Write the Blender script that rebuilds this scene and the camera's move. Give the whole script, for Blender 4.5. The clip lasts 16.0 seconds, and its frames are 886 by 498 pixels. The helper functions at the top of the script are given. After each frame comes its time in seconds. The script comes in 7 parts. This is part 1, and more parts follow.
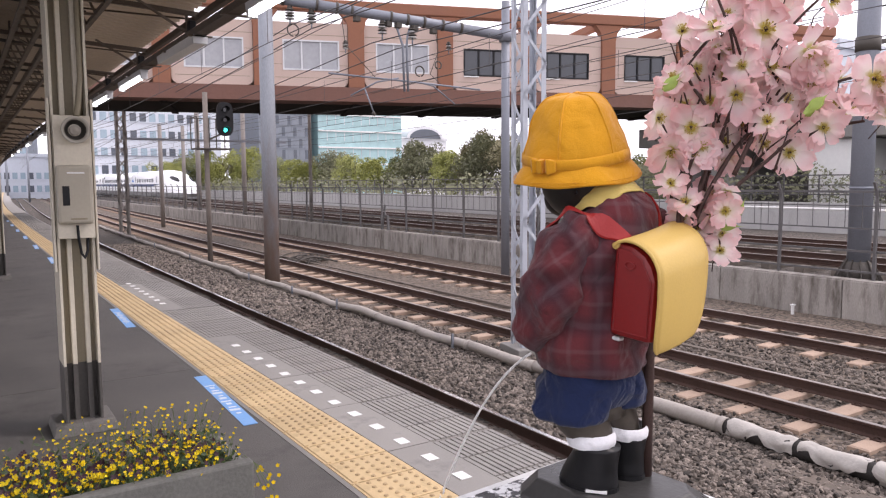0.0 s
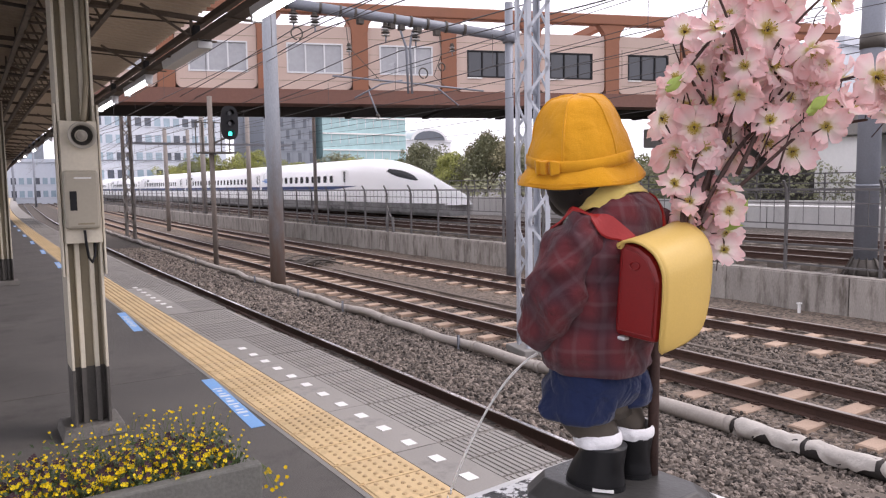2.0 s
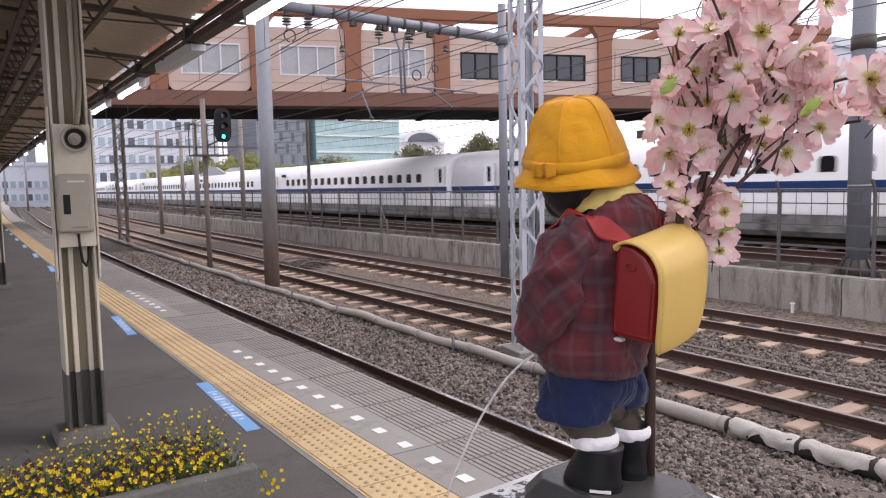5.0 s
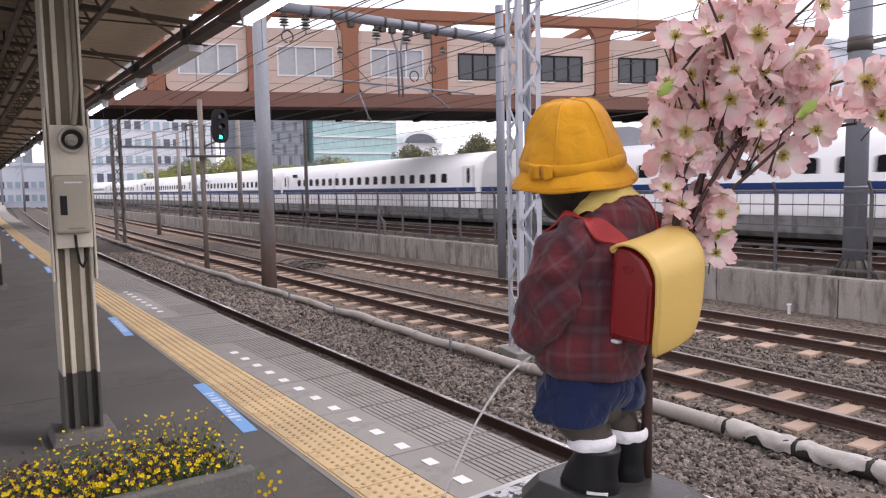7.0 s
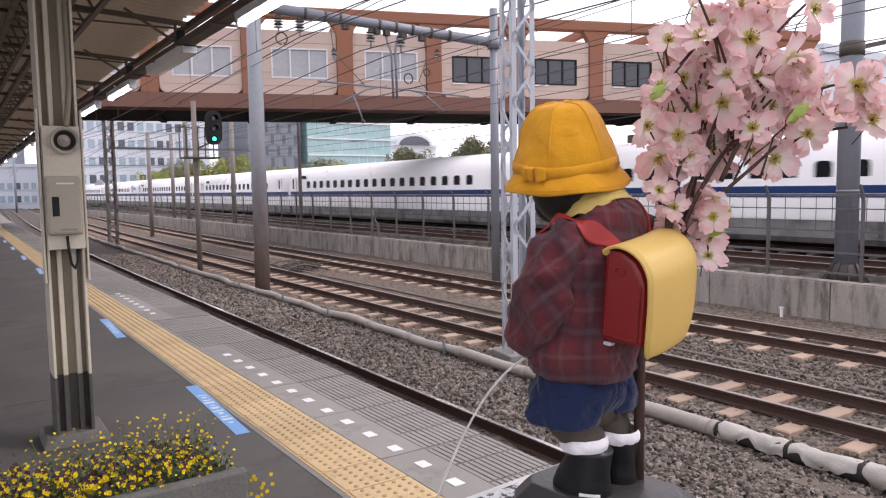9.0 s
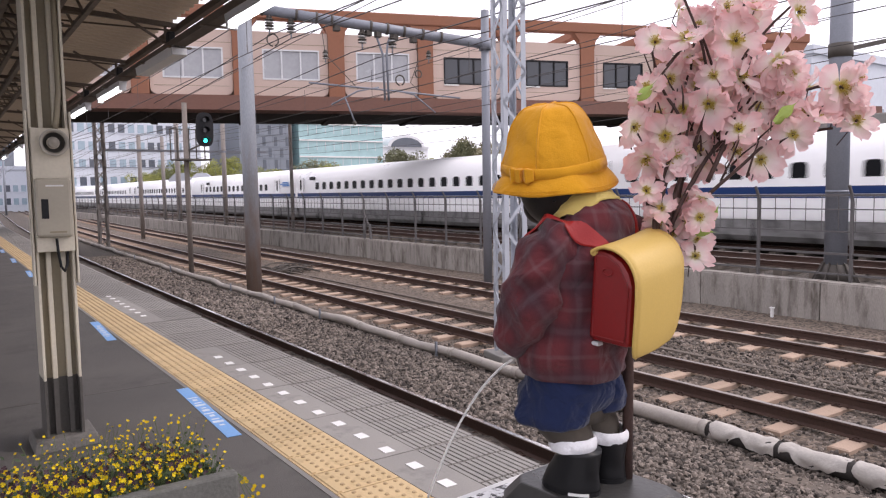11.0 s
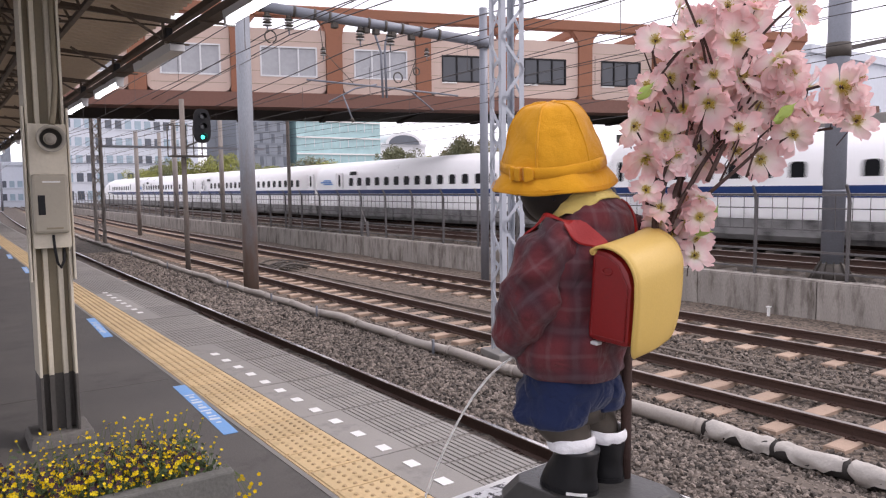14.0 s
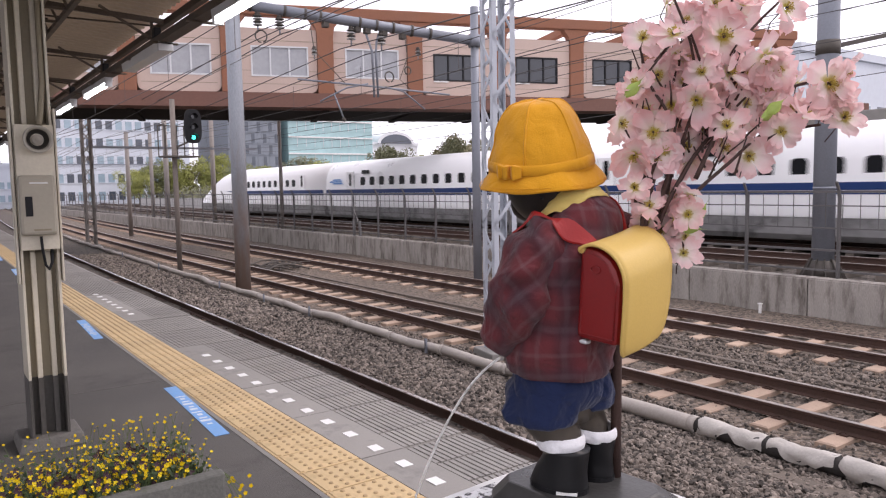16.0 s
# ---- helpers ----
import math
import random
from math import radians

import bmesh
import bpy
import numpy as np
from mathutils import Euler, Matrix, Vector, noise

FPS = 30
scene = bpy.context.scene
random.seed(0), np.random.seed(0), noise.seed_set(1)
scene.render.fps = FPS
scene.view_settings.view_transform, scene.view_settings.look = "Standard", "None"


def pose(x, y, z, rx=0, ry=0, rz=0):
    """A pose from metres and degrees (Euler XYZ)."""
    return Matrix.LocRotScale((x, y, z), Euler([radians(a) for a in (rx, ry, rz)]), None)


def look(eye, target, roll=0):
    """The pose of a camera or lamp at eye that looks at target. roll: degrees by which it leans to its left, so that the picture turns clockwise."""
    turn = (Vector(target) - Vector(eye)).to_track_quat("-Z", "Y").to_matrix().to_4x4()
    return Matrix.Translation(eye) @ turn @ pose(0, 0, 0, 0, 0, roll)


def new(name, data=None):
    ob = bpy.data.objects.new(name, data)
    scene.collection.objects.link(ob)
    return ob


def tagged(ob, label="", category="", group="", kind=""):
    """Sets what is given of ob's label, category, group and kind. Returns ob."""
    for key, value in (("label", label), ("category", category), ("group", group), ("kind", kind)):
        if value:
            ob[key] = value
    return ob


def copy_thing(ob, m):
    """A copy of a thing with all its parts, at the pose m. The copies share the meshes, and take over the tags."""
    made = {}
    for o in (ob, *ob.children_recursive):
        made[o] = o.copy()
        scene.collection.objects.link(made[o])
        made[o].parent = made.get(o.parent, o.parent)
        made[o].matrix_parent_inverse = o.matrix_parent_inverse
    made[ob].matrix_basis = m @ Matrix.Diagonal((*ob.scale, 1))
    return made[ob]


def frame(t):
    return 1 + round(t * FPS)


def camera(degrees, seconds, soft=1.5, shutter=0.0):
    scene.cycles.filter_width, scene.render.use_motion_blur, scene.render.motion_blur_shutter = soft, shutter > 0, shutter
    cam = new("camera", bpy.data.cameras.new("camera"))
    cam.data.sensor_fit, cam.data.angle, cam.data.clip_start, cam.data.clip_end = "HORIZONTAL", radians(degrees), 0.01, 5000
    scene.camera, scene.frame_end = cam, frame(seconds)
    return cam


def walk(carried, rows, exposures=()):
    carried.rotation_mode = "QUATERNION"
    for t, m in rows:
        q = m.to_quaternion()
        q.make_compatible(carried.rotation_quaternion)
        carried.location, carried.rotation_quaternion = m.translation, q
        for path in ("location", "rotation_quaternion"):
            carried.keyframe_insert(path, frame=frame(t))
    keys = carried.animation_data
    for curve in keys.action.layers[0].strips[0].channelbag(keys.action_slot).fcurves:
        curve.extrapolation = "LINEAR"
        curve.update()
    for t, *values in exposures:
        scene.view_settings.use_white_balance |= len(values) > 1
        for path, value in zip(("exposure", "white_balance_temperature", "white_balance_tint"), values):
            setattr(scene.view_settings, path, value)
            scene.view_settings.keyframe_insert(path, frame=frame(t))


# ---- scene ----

cam = camera(62.19, 16.0, soft=1.2, shutter=0.22)


def eye_pose(pitch, bearing, roll, x, y, z):
    """Pose of an eye that looks down by pitch, turned by bearing from the track's direction."""
    a, b, c = radians(pitch), radians(bearing), radians(roll)
    fw = Vector((math.sin(b) * math.cos(a), math.cos(b) * math.cos(a), -math.sin(a)))
    r = Vector((math.cos(b), -math.sin(b), 0))
    u = r.cross(fw)
    r2, u2 = r * math.cos(c) + u * math.sin(c), u * math.cos(c) - r * math.sin(c)
    m = Matrix((r2, u2, -fw)).transposed().to_4x4()
    m.translation = (x, y, z)
    return m


PATH = [  # seconds, pitch down, bearing, roll, eye
    (0.0, 5.240, 33.405, -0.377, 0.0000, -0.0000, 1.5500),
    (0.5, 5.267, 33.373, -0.671, -0.0010, 0.0016, 1.5494),
    (1.0, 5.290, 33.231, -0.848, -0.0079, -0.0025, 1.5525),
    (1.5, 5.209, 33.066, -0.809, -0.0096, -0.0083, 1.5519),
    (2.0, 5.123, 33.002, -0.905, -0.0068, -0.0094, 1.5516),
    (2.5, 5.094, 33.073, -0.875, -0.0051, -0.0050, 1.5525),
    (3.0, 5.066, 33.182, -0.903, -0.0099, -0.0030, 1.5524),
    (3.5, 5.022, 33.272, -0.952, -0.0133, -0.0078, 1.5511),
    (4.0, 5.026, 33.339, -1.053, -0.0139, -0.0105, 1.5533),
    (6.5, 4.926, 33.608, -1.116, -0.0114, -0.0046, 1.5531),
    (7.0, 4.927, 33.678, -1.081, -0.0132, -0.0092, 1.5557),
    (7.5, 4.816, 33.840, -0.930, -0.0144, -0.0103, 1.5566),
    (8.0, 4.709, 33.941, -0.911, -0.0137, -0.0133, 1.5554),
    (8.5, 4.668, 34.029, -0.872, -0.0120, -0.0110, 1.5539),
    (9.0, 4.737, 34.165, -0.885, -0.0127, -0.0113, 1.5543),
    (11.5, 4.656, 34.893, -1.092, -0.0062, -0.0213, 1.5535),
    (12.0, 4.814, 34.853, -1.250, 0.0019, -0.0139, 1.5509),
    (12.5, 5.021, 34.743, -1.092, 0.0042, -0.0109, 1.5510),
    (13.0, 5.104, 34.754, -1.004, -0.0029, -0.0126, 1.5544),
    (13.5, 4.981, 34.870, -0.838, -0.0101, -0.0154, 1.5550),
    (14.0, 4.818, 34.986, -0.751, -0.0095, -0.0138, 1.5555),
    (14.5, 4.665, 35.063, -0.806, -0.0111, -0.0169, 1.5558),
    (15.0, 4.622, 35.174, -0.860, -0.0083, -0.0109, 1.5540),
    (15.5, 4.692, 35.277, -1.041, -0.0010, -0.0138, 1.5521),
    (16.0, 4.893, 35.544, -1.068, 0.0064, -0.0108, 1.5543),
]
walk(cam, [(k[0], eye_pose(*k[1:])) for k in PATH], exposures=[(0.0, 0.37, 6500, 22), (1.5, 0.34, 6500, 22), (2.6, 0.24, 6500, 22), (3.4, 0.2, 6500, 22), (16.0, 0.2, 6500, 22)])

# ---------------------------------------------------------------- light
world = bpy.data.worlds.new("sky")
scene.world = world
world.use_nodes = True
wn, wl = world.node_tree.nodes, world.node_tree.links
sky = wn.new("ShaderNodeTexSky")
sky.sky_type, sky.sun_disc = "NISHITA", False
sky.sun_elevation, sky.sun_rotation = radians(48), radians(122)
sky.dust_density, sky.air_density = 4.0, 1.0
cloud = wn.new("ShaderNodeMix")
cloud.data_type = "RGBA"
cloud.inputs["Factor"].default_value = 0.86
cloud.inputs[7].default_value = (13.6, 13.8, 14.3, 1)
wl.new(sky.outputs["Color"], cloud.inputs[6])
wl.new(cloud.outputs[2], wn["Background"].inputs["Color"])
wn["Background"].inputs["Strength"].default_value = 0.1
sun = new("sun", bpy.data.lights.new("sun", "SUN"))
sun.data.energy, sun.data.angle, sun.data.color = 1.1, radians(14), (1.0, 0.95, 0.88)
sun.matrix_world = look((40, -25, 52), (0, 0, 0))


# ---------------------------------------------------------------- mesh helpers
class Geo:
    """Vertices and faces of one mesh, gathered piece by piece."""

    def __init__(self):
        self.v, self.f, self.s = [], [], []

    def add(self, verts, faces, smooth=False):
        n = len(self.v)
        self.v += [tuple(p) for p in verts]
        self.f += [tuple(i + n for i in q) for q in faces]
        self.s += [smooth] * len(faces)
        return self

    def box(self, x0, y0, z0, x1, y1, z1, m=None):
        p = [Vector((x, y, z)) for z in (z0, z1) for y in (y0, y1) for x in (x0, x1)]
        if m is not None:
            p = [m @ q for q in p]
        return self.add(p, [(0, 2, 3, 1), (4, 5, 7, 6), (0, 1, 5, 4), (2, 6, 7, 3), (0, 4, 6, 2), (1, 3, 7, 5)])

    def beam(self, a, b, w, h, up=(0, 0, 1)):
        """A bar of w by h from a to b."""
        a, b = Vector(a), Vector(b)
        d = (b - a).normalized()
        s = d.cross(Vector(up))
        if s.length < 1e-4:
            s = Vector((1, 0, 0))
        s.normalize()
        t = s.cross(d)
        p = []
        for q in (a, b):
            for i, j in ((-1, -1), (1, -1), (1, 1), (-1, 1)):
                p.append(q + s * (i * w / 2) + t * (j * h / 2))
        return self.add(p, [(3, 2, 1, 0), (4, 5, 6, 7), (0, 1, 5, 4), (1, 2, 6, 5), (2, 3, 7, 6), (3, 0, 4, 7)])

    def tube(self, pts, r, n=8, caps=True, smooth=True):
        """A round bar along pts; r is one radius or one for each point."""
        pts = [Vector(p) for p in pts]
        rs = r if isinstance(r, (list, tuple)) else [r] * len(pts)
        ring, v, f = None, [], []
        side = None
        for i, p in enumerate(pts):
            d = (pts[min(i + 1, len(pts) - 1)] - pts[max(i - 1, 0)]).normalized()
            if side is None:
                side = d.orthogonal().normalized()
            side = (side - d * side.dot(d)).normalized()
            t = d.cross(side)
            for k in range(n):
                a = 2 * math.pi * k / n
                v.append(p + (side * math.cos(a) + t * math.sin(a)) * rs[i])
            if i:
                o = (i - 1) * n
                f += [(o + k, o + (k + 1) % n, o + n + (k + 1) % n, o + n + k) for k in range(n)]
        self.add(v, f, smooth)
        if caps:
            m = len(self.v) - len(v)
            self.f += [tuple(m + k for k in reversed(range(n))), tuple(m + len(v) - n + k for k in range(n))]
            self.s += [False, False]
        return self

    def loft(self, rings, smooth=True, caps=True, closed=True):
        """Skin over rings of equal length."""
        n, v, f = len(rings[0]), [p for q in rings for p in q], []
        for i in range(len(rings) - 1):
            o = i * n
            f += [(o + k, o + (k + 1) % n, o + n + (k + 1) % n, o + n + k) for k in range(n if closed else n - 1)]
        self.add(v, f, smooth)
        if caps and closed:
            m = len(self.v) - len(v)
            self.f += [tuple(m + k for k in reversed(range(n))), tuple(m + len(v) - n + k for k in range(n))]
            self.s += [smooth, smooth]
        return self

    def ball(self, c, r, nu=12, nv=8, squash=(1, 1, 1)):
        c = Vector(c)
        rings = []
        for j in range(nv + 1):
            b = math.pi * (j / nv - 0.5) * 0.996
            rings.append([c + Vector((math.cos(b) * math.cos(2 * math.pi * i / nu) * squash[0], math.cos(b) * math.sin(2 * math.pi * i / nu) * squash[1], math.sin(b) * squash[2])) * r for i in range(nu)])
        return self.loft(rings)

    def mesh(self, name, mats):
        me = bpy.data.meshes.new(name)
        me.from_pydata(self.v, [], self.f)
        me.polygons.foreach_set("use_smooth", self.s)
        for m in mats if isinstance(mats, (list, tuple)) else [mats]:
            me.materials.append(m)
        me.update()
        return me


def part(name, geo, material, parent, label="", bevel=0.0, kind=""):
    """Links a mesh as one part under its thing; a mesh may be shared."""
    me = geo.mesh(name, material) if isinstance(geo, Geo) else geo
    ob = new(name, me)
    ob.parent = parent
    if bevel:
        b = ob.modifiers.new("bevel", "BEVEL")
        b.width, b.segments, b.limit_method = bevel, 2, "ANGLE"
    return tagged(ob, label, kind=kind)


def thing(name, label, category, group="", kind="", at=None):
    ob = new(name)
    ob.empty_display_size = 0.1
    if at is not None:
        ob.matrix_basis = at
    return tagged(ob, label, category, group, kind)


def solid(name, geo, material, label, category, group="", kind="", bevel=0.0, at=None):
    ob = part(name, geo, material, None, "", bevel)
    if at is not None:
        ob.matrix_basis = at
    return tagged(ob, label, category, group, kind)


# ---------------------------------------------------------------- materials
def mat(name, base, rough=0.7, metal=0.0, vary=0.25, fine=60.0, coarse=3.0, bump=0.15, dirt=None, dirt_amount=0.0, spec=0.5, each=0.0, stretch=(1, 1, 1)):
    """A surface with colour variation at two scales, fine relief and optional dirt of its own colour."""
    m = bpy.data.materials.new(name)
    m.use_nodes = True
    n, l = m.node_tree.nodes, m.node_tree.links
    p = n["Principled BSDF"]
    p.inputs["Metallic"].default_value, p.inputs["Specular IOR Level"].default_value = metal, spec
    tc, mp = n.new("ShaderNodeTexCoord"), n.new("ShaderNodeMapping")
    mp.inputs["Scale"].default_value = stretch
    l.new(tc.outputs["Object"], mp.inputs["Vector"])
    a, b = n.new("ShaderNodeTexNoise"), n.new("ShaderNodeTexNoise")
    a.inputs["Scale"].default_value, a.inputs["Detail"].default_value = fine, 4
    b.inputs["Scale"].default_value, b.inputs["Detail"].default_value = coarse, 6
    for q in (a, b):
        l.new(mp.outputs[0], q.inputs["Vector"])
    s = n.new("ShaderNodeMath")
    s.operation = "ADD"
    l.new(a.outputs[0], s.inputs[0]), l.new(b.outputs[0], s.inputs[1])
    r = n.new("ShaderNodeMapRange")
    r.inputs[1].default_value, r.inputs[2].default_value = 0.6, 1.4
    r.inputs[3].default_value, r.inputs[4].default_value = 1 - vary, 1 + vary
    l.new(s.outputs[0], r.inputs[0])
    val = r.outputs[0]
    if each:
        oi, rr, mm = n.new("ShaderNodeObjectInfo"), n.new("ShaderNodeMapRange"), n.new("ShaderNodeMath")
        rr.inputs[3].default_value, rr.inputs[4].default_value = 1 - each, 1 + each
        l.new(oi.outputs["Random"], rr.inputs[0])
        mm.operation = "MULTIPLY"
        l.new(val, mm.inputs[0]), l.new(rr.outputs[0], mm.inputs[1])
        val = mm.outputs[0]
    h = n.new("ShaderNodeVectorMath")
    h.operation = "SCALE"
    h.inputs[0].default_value = base
    l.new(val, h.inputs["Scale"])
    col = h.outputs[0]
    if dirt:
        t, rr, mx = n.new("ShaderNodeTexNoise"), n.new("ShaderNodeMapRange"), n.new("ShaderNodeMix")
        t.inputs["Scale"].default_value, t.inputs["Detail"].default_value, t.inputs["Roughness"].default_value = coarse * 1.7, 8, 0.7
        l.new(mp.outputs[0], t.inputs["Vector"])
        rr.inputs[1].default_value, rr.inputs[2].default_value = 0.72 - dirt_amount * 0.5, 0.86 - dirt_amount * 0.4
        l.new(t.outputs[0], rr.inputs[0])
        mx.data_type = "RGBA"
        mx.inputs[7].default_value = (*dirt, 1)
        l.new(rr.outputs[0], mx.inputs["Factor"]), l.new(col, mx.inputs[6])
        col = mx.outputs[2]
    l.new(col, p.inputs["Base Color"])
    ro = n.new("ShaderNodeMapRange")
    ro.inputs[1].default_value, ro.inputs[2].default_value = 0.3, 0.7
    ro.inputs[3].default_value, ro.inputs[4].default_value = max(0.03, rough - 0.1), min(1, rough + 0.1)
    l.new(b.outputs[0], ro.inputs[0])
    l.new(ro.outputs[0], p.inputs["Roughness"])
    if bump:
        bu = n.new("ShaderNodeBump")
        bu.inputs["Strength"].default_value, bu.inputs["Distance"].default_value = bump, 0.01
        l.new(a.outputs[0], bu.inputs["Height"])
        l.new(bu.outputs[0], p.inputs["Normal"])
    return m


def glow(name, colour, strength):
    m = bpy.data.materials.new(name)
    m.use_nodes = True
    p = m.node_tree.nodes["Principled BSDF"]
    p.inputs["Base Color"].default_value = (*colour, 1)
    p.inputs["Emission Color"].default_value, p.inputs["Emission Strength"].default_value = (*colour, 1), strength
    return m


def gravel(name, base, size):
    """Loose stones: cells of varied grey and brown with deep relief."""
    m = mat(name, base, 0.9, vary=0.3, fine=40, coarse=1.2, bump=0)
    n, l = m.node_tree.nodes, m.node_tree.links
    p = n["Principled BSDF"]
    tc, v = n.new("ShaderNodeTexCoord"), n.new("ShaderNodeTexVoronoi")
    v.inputs["Scale"].default_value = 1 / size
    l.new(tc.outputs["Object"], v.inputs["Vector"])
    hs, mx = n.new("ShaderNodeSeparateColor"), n.new("ShaderNodeMix")
    l.new(v.outputs["Color"], hs.inputs[0])
    src = p.inputs["Base Color"].links[0].from_socket
    r = n.new("ShaderNodeMapRange")
    r.inputs[3].default_value, r.inputs[4].default_value = 0.35, 1.8
    l.new(hs.outputs[0], r.inputs[0])
    sc = n.new("ShaderNodeVectorMath")
    sc.operation = "SCALE"
    l.new(src, sc.inputs[0]), l.new(r.outputs[0], sc.inputs["Scale"])
    l.new(sc.outputs[0], p.inputs["Base Color"])
    bu = n.new("ShaderNodeBump")
    bu.inputs["Strength"].default_value, bu.inputs["Distance"].default_value, bu.invert = 1.0, size * 0.6, True
    l.new(v.outputs["Distance"], bu.inputs["Height"])
    l.new(bu.outputs[0], p.inputs["Normal"])
    return m


ASPHALT = mat("asphalt", (0.096, 0.090, 0.084), 0.85, vary=0.55, fine=140, coarse=0.8, bump=0.45, dirt=(0.058, 0.054, 0.051), dirt_amount=0.40)
YELLOW_TILE = mat("yellow_tile", (0.58, 0.43, 0.235), 0.75, vary=0.12, fine=90, coarse=3, bump=0.08, dirt=(0.36, 0.26, 0.14), dirt_amount=0.38, each=0.08)
GREY_SLAB = mat("grey_slab", (0.275, 0.261, 0.242), 0.75, vary=0.16, fine=120, coarse=2, bump=0.15, dirt=(0.16, 0.155, 0.15), dirt_amount=0.36, each=0.10)
CONCRETE = mat("concrete", (0.235, 0.225, 0.21), 0.85, vary=0.2, fine=90, coarse=2.5, bump=0.2, dirt=(0.15, 0.14, 0.13), dirt_amount=0.2)
WALL_CONCRETE = mat("stained_concrete", (0.31, 0.285, 0.258), 0.9, vary=0.32, fine=40, coarse=1.6, bump=0.3, dirt=(0.125, 0.108, 0.092), dirt_amount=0.5, each=0.08, stretch=(1, 1.6, 0.35))
WHITE_PAINT = mat("white_paint", (0.78, 0.78, 0.76), 0.6, vary=0.06, fine=70, coarse=5, bump=0.08, dirt=(0.45, 0.44, 0.42), dirt_amount=0.1)
BLUE_PAINT = mat("blue_sticker", (0.15, 0.36, 0.70), 0.5, vary=0.12, fine=60, coarse=4, bump=0.05, dirt=(0.28, 0.38, 0.52), dirt_amount=0.15)
RUST_RAIL = mat("rusty_rail", (0.060, 0.031, 0.022), 0.8, vary=0.35, fine=60, coarse=2, bump=0.2, dirt=(0.10, 0.06, 0.04), dirt_amount=0.2)
BRIGHT_STEEL = mat("worn_steel", (0.82, 0.81, 0.80), 0.2, 0.95, vary=0.1, fine=30, coarse=1, bump=0.03)
# Browner rail head: the bridge's dark reflection is put into its colour.
DARK_REFLECTION_STEEL = mat("dark_reflection_steel", (0.40, 0.35, 0.32), 0.38, 0.9, vary=0.2, fine=30, coarse=1, bump=0.03)
SLEEPER = mat("sleeper_concrete", (0.39, 0.285, 0.215), 0.9, vary=0.2, fine=60, coarse=4, bump=0.2, dirt=(0.24, 0.17, 0.12), dirt_amount=0.22, each=0.14)
BALLAST = gravel("ballast", (0.084, 0.069, 0.057), 0.055)
BALLAST_FAR = gravel("pale_ballast", (0.128, 0.100, 0.078), 0.055)
# Darker ballast and sleepers for the high-speed line.
BALLAST_DARK = gravel("dark_ballast", (0.098, 0.084, 0.072), 0.055)
SLEEPER_DARK = mat("dark_sleeper", (0.15, 0.128, 0.108), 0.9, vary=0.25, fine=60, coarse=4, bump=0.2, each=0.2)
STONE = mat("stone", (0.116, 0.097, 0.082), 0.9, vary=0.3, fine=50, coarse=8, bump=0.3)
CREAM = mat("cream_paint", (0.62, 0.57, 0.46), 0.55, vary=0.09, fine=60, coarse=3, bump=0.05, dirt=(0.30, 0.26, 0.19), dirt_amount=0.15)
# Darker copy of the cream; on the column web it carries the recess shade.
CREAM_DARK = mat("dark_and_shaded_cream", (0.27, 0.232, 0.160), 0.6, vary=0.1, fine=60, coarse=3, bump=0.05)
DARK_PAINT = mat("dark_band_paint", (0.085, 0.078, 0.07), 0.6, vary=0.2, fine=60, coarse=3, bump=0.05)
ROOF_SHEET = mat("roof_sheet", (0.45, 0.375, 0.285), 0.7, vary=0.1, fine=30, coarse=1.5, bump=0.05, dirt=(0.40, 0.32, 0.24), dirt_amount=0.15)
# thin plastic sheet that lets a little daylight through
n, l = ROOF_SHEET.node_tree.nodes, ROOF_SHEET.node_tree.links
tr, mx = n.new("ShaderNodeBsdfTranslucent"), n.new("ShaderNodeMixShader")
tr.inputs["Color"].default_value = (0.72, 0.58, 0.42, 1)
mx.inputs[0].default_value = 0.045
l.new(n["Principled BSDF"].outputs[0], mx.inputs[1]), l.new(tr.outputs[0], mx.inputs[2]), l.new(mx.outputs[0], n["Material Output"].inputs["Surface"])
CANOPY_STEEL = mat("canopy_steel", (0.110, 0.085, 0.066), 0.7, 0.1, vary=0.25, fine=50, coarse=3, bump=0.1, dirt=(0.20, 0.16, 0.12), dirt_amount=0.2)
TRUSS_STEEL = mat("truss_steel", (0.165, 0.135, 0.105), 0.75, 0.1, vary=0.3, fine=50, coarse=3, bump=0.1, dirt=(0.09, 0.07, 0.055), dirt_amount=0.4)
DARK_STEEL = mat("dark_steel", (0.085, 0.075, 0.065), 0.65, 0.2, vary=0.25, fine=50, coarse=3, bump=0.1)
POLE_BROWN = mat("brown_pole", (0.20, 0.172, 0.15), 0.8, vary=0.25, fine=40, coarse=1.5, bump=0.1, dirt=(0.25, 0.22, 0.20), dirt_amount=0.3, stretch=(1, 1, 0.3))
GALV = mat("galvanised_steel", (0.235, 0.252, 0.288), 0.55, 0.35, vary=0.14, fine=30, coarse=2, bump=0.05, dirt=(0.20, 0.16, 0.13), dirt_amount=0.08)
GALV_PALE = mat("pale_grey_paint", (0.46, 0.49, 0.54), 0.55, 0.15, vary=0.08, fine=40, coarse=2, bump=0.04)
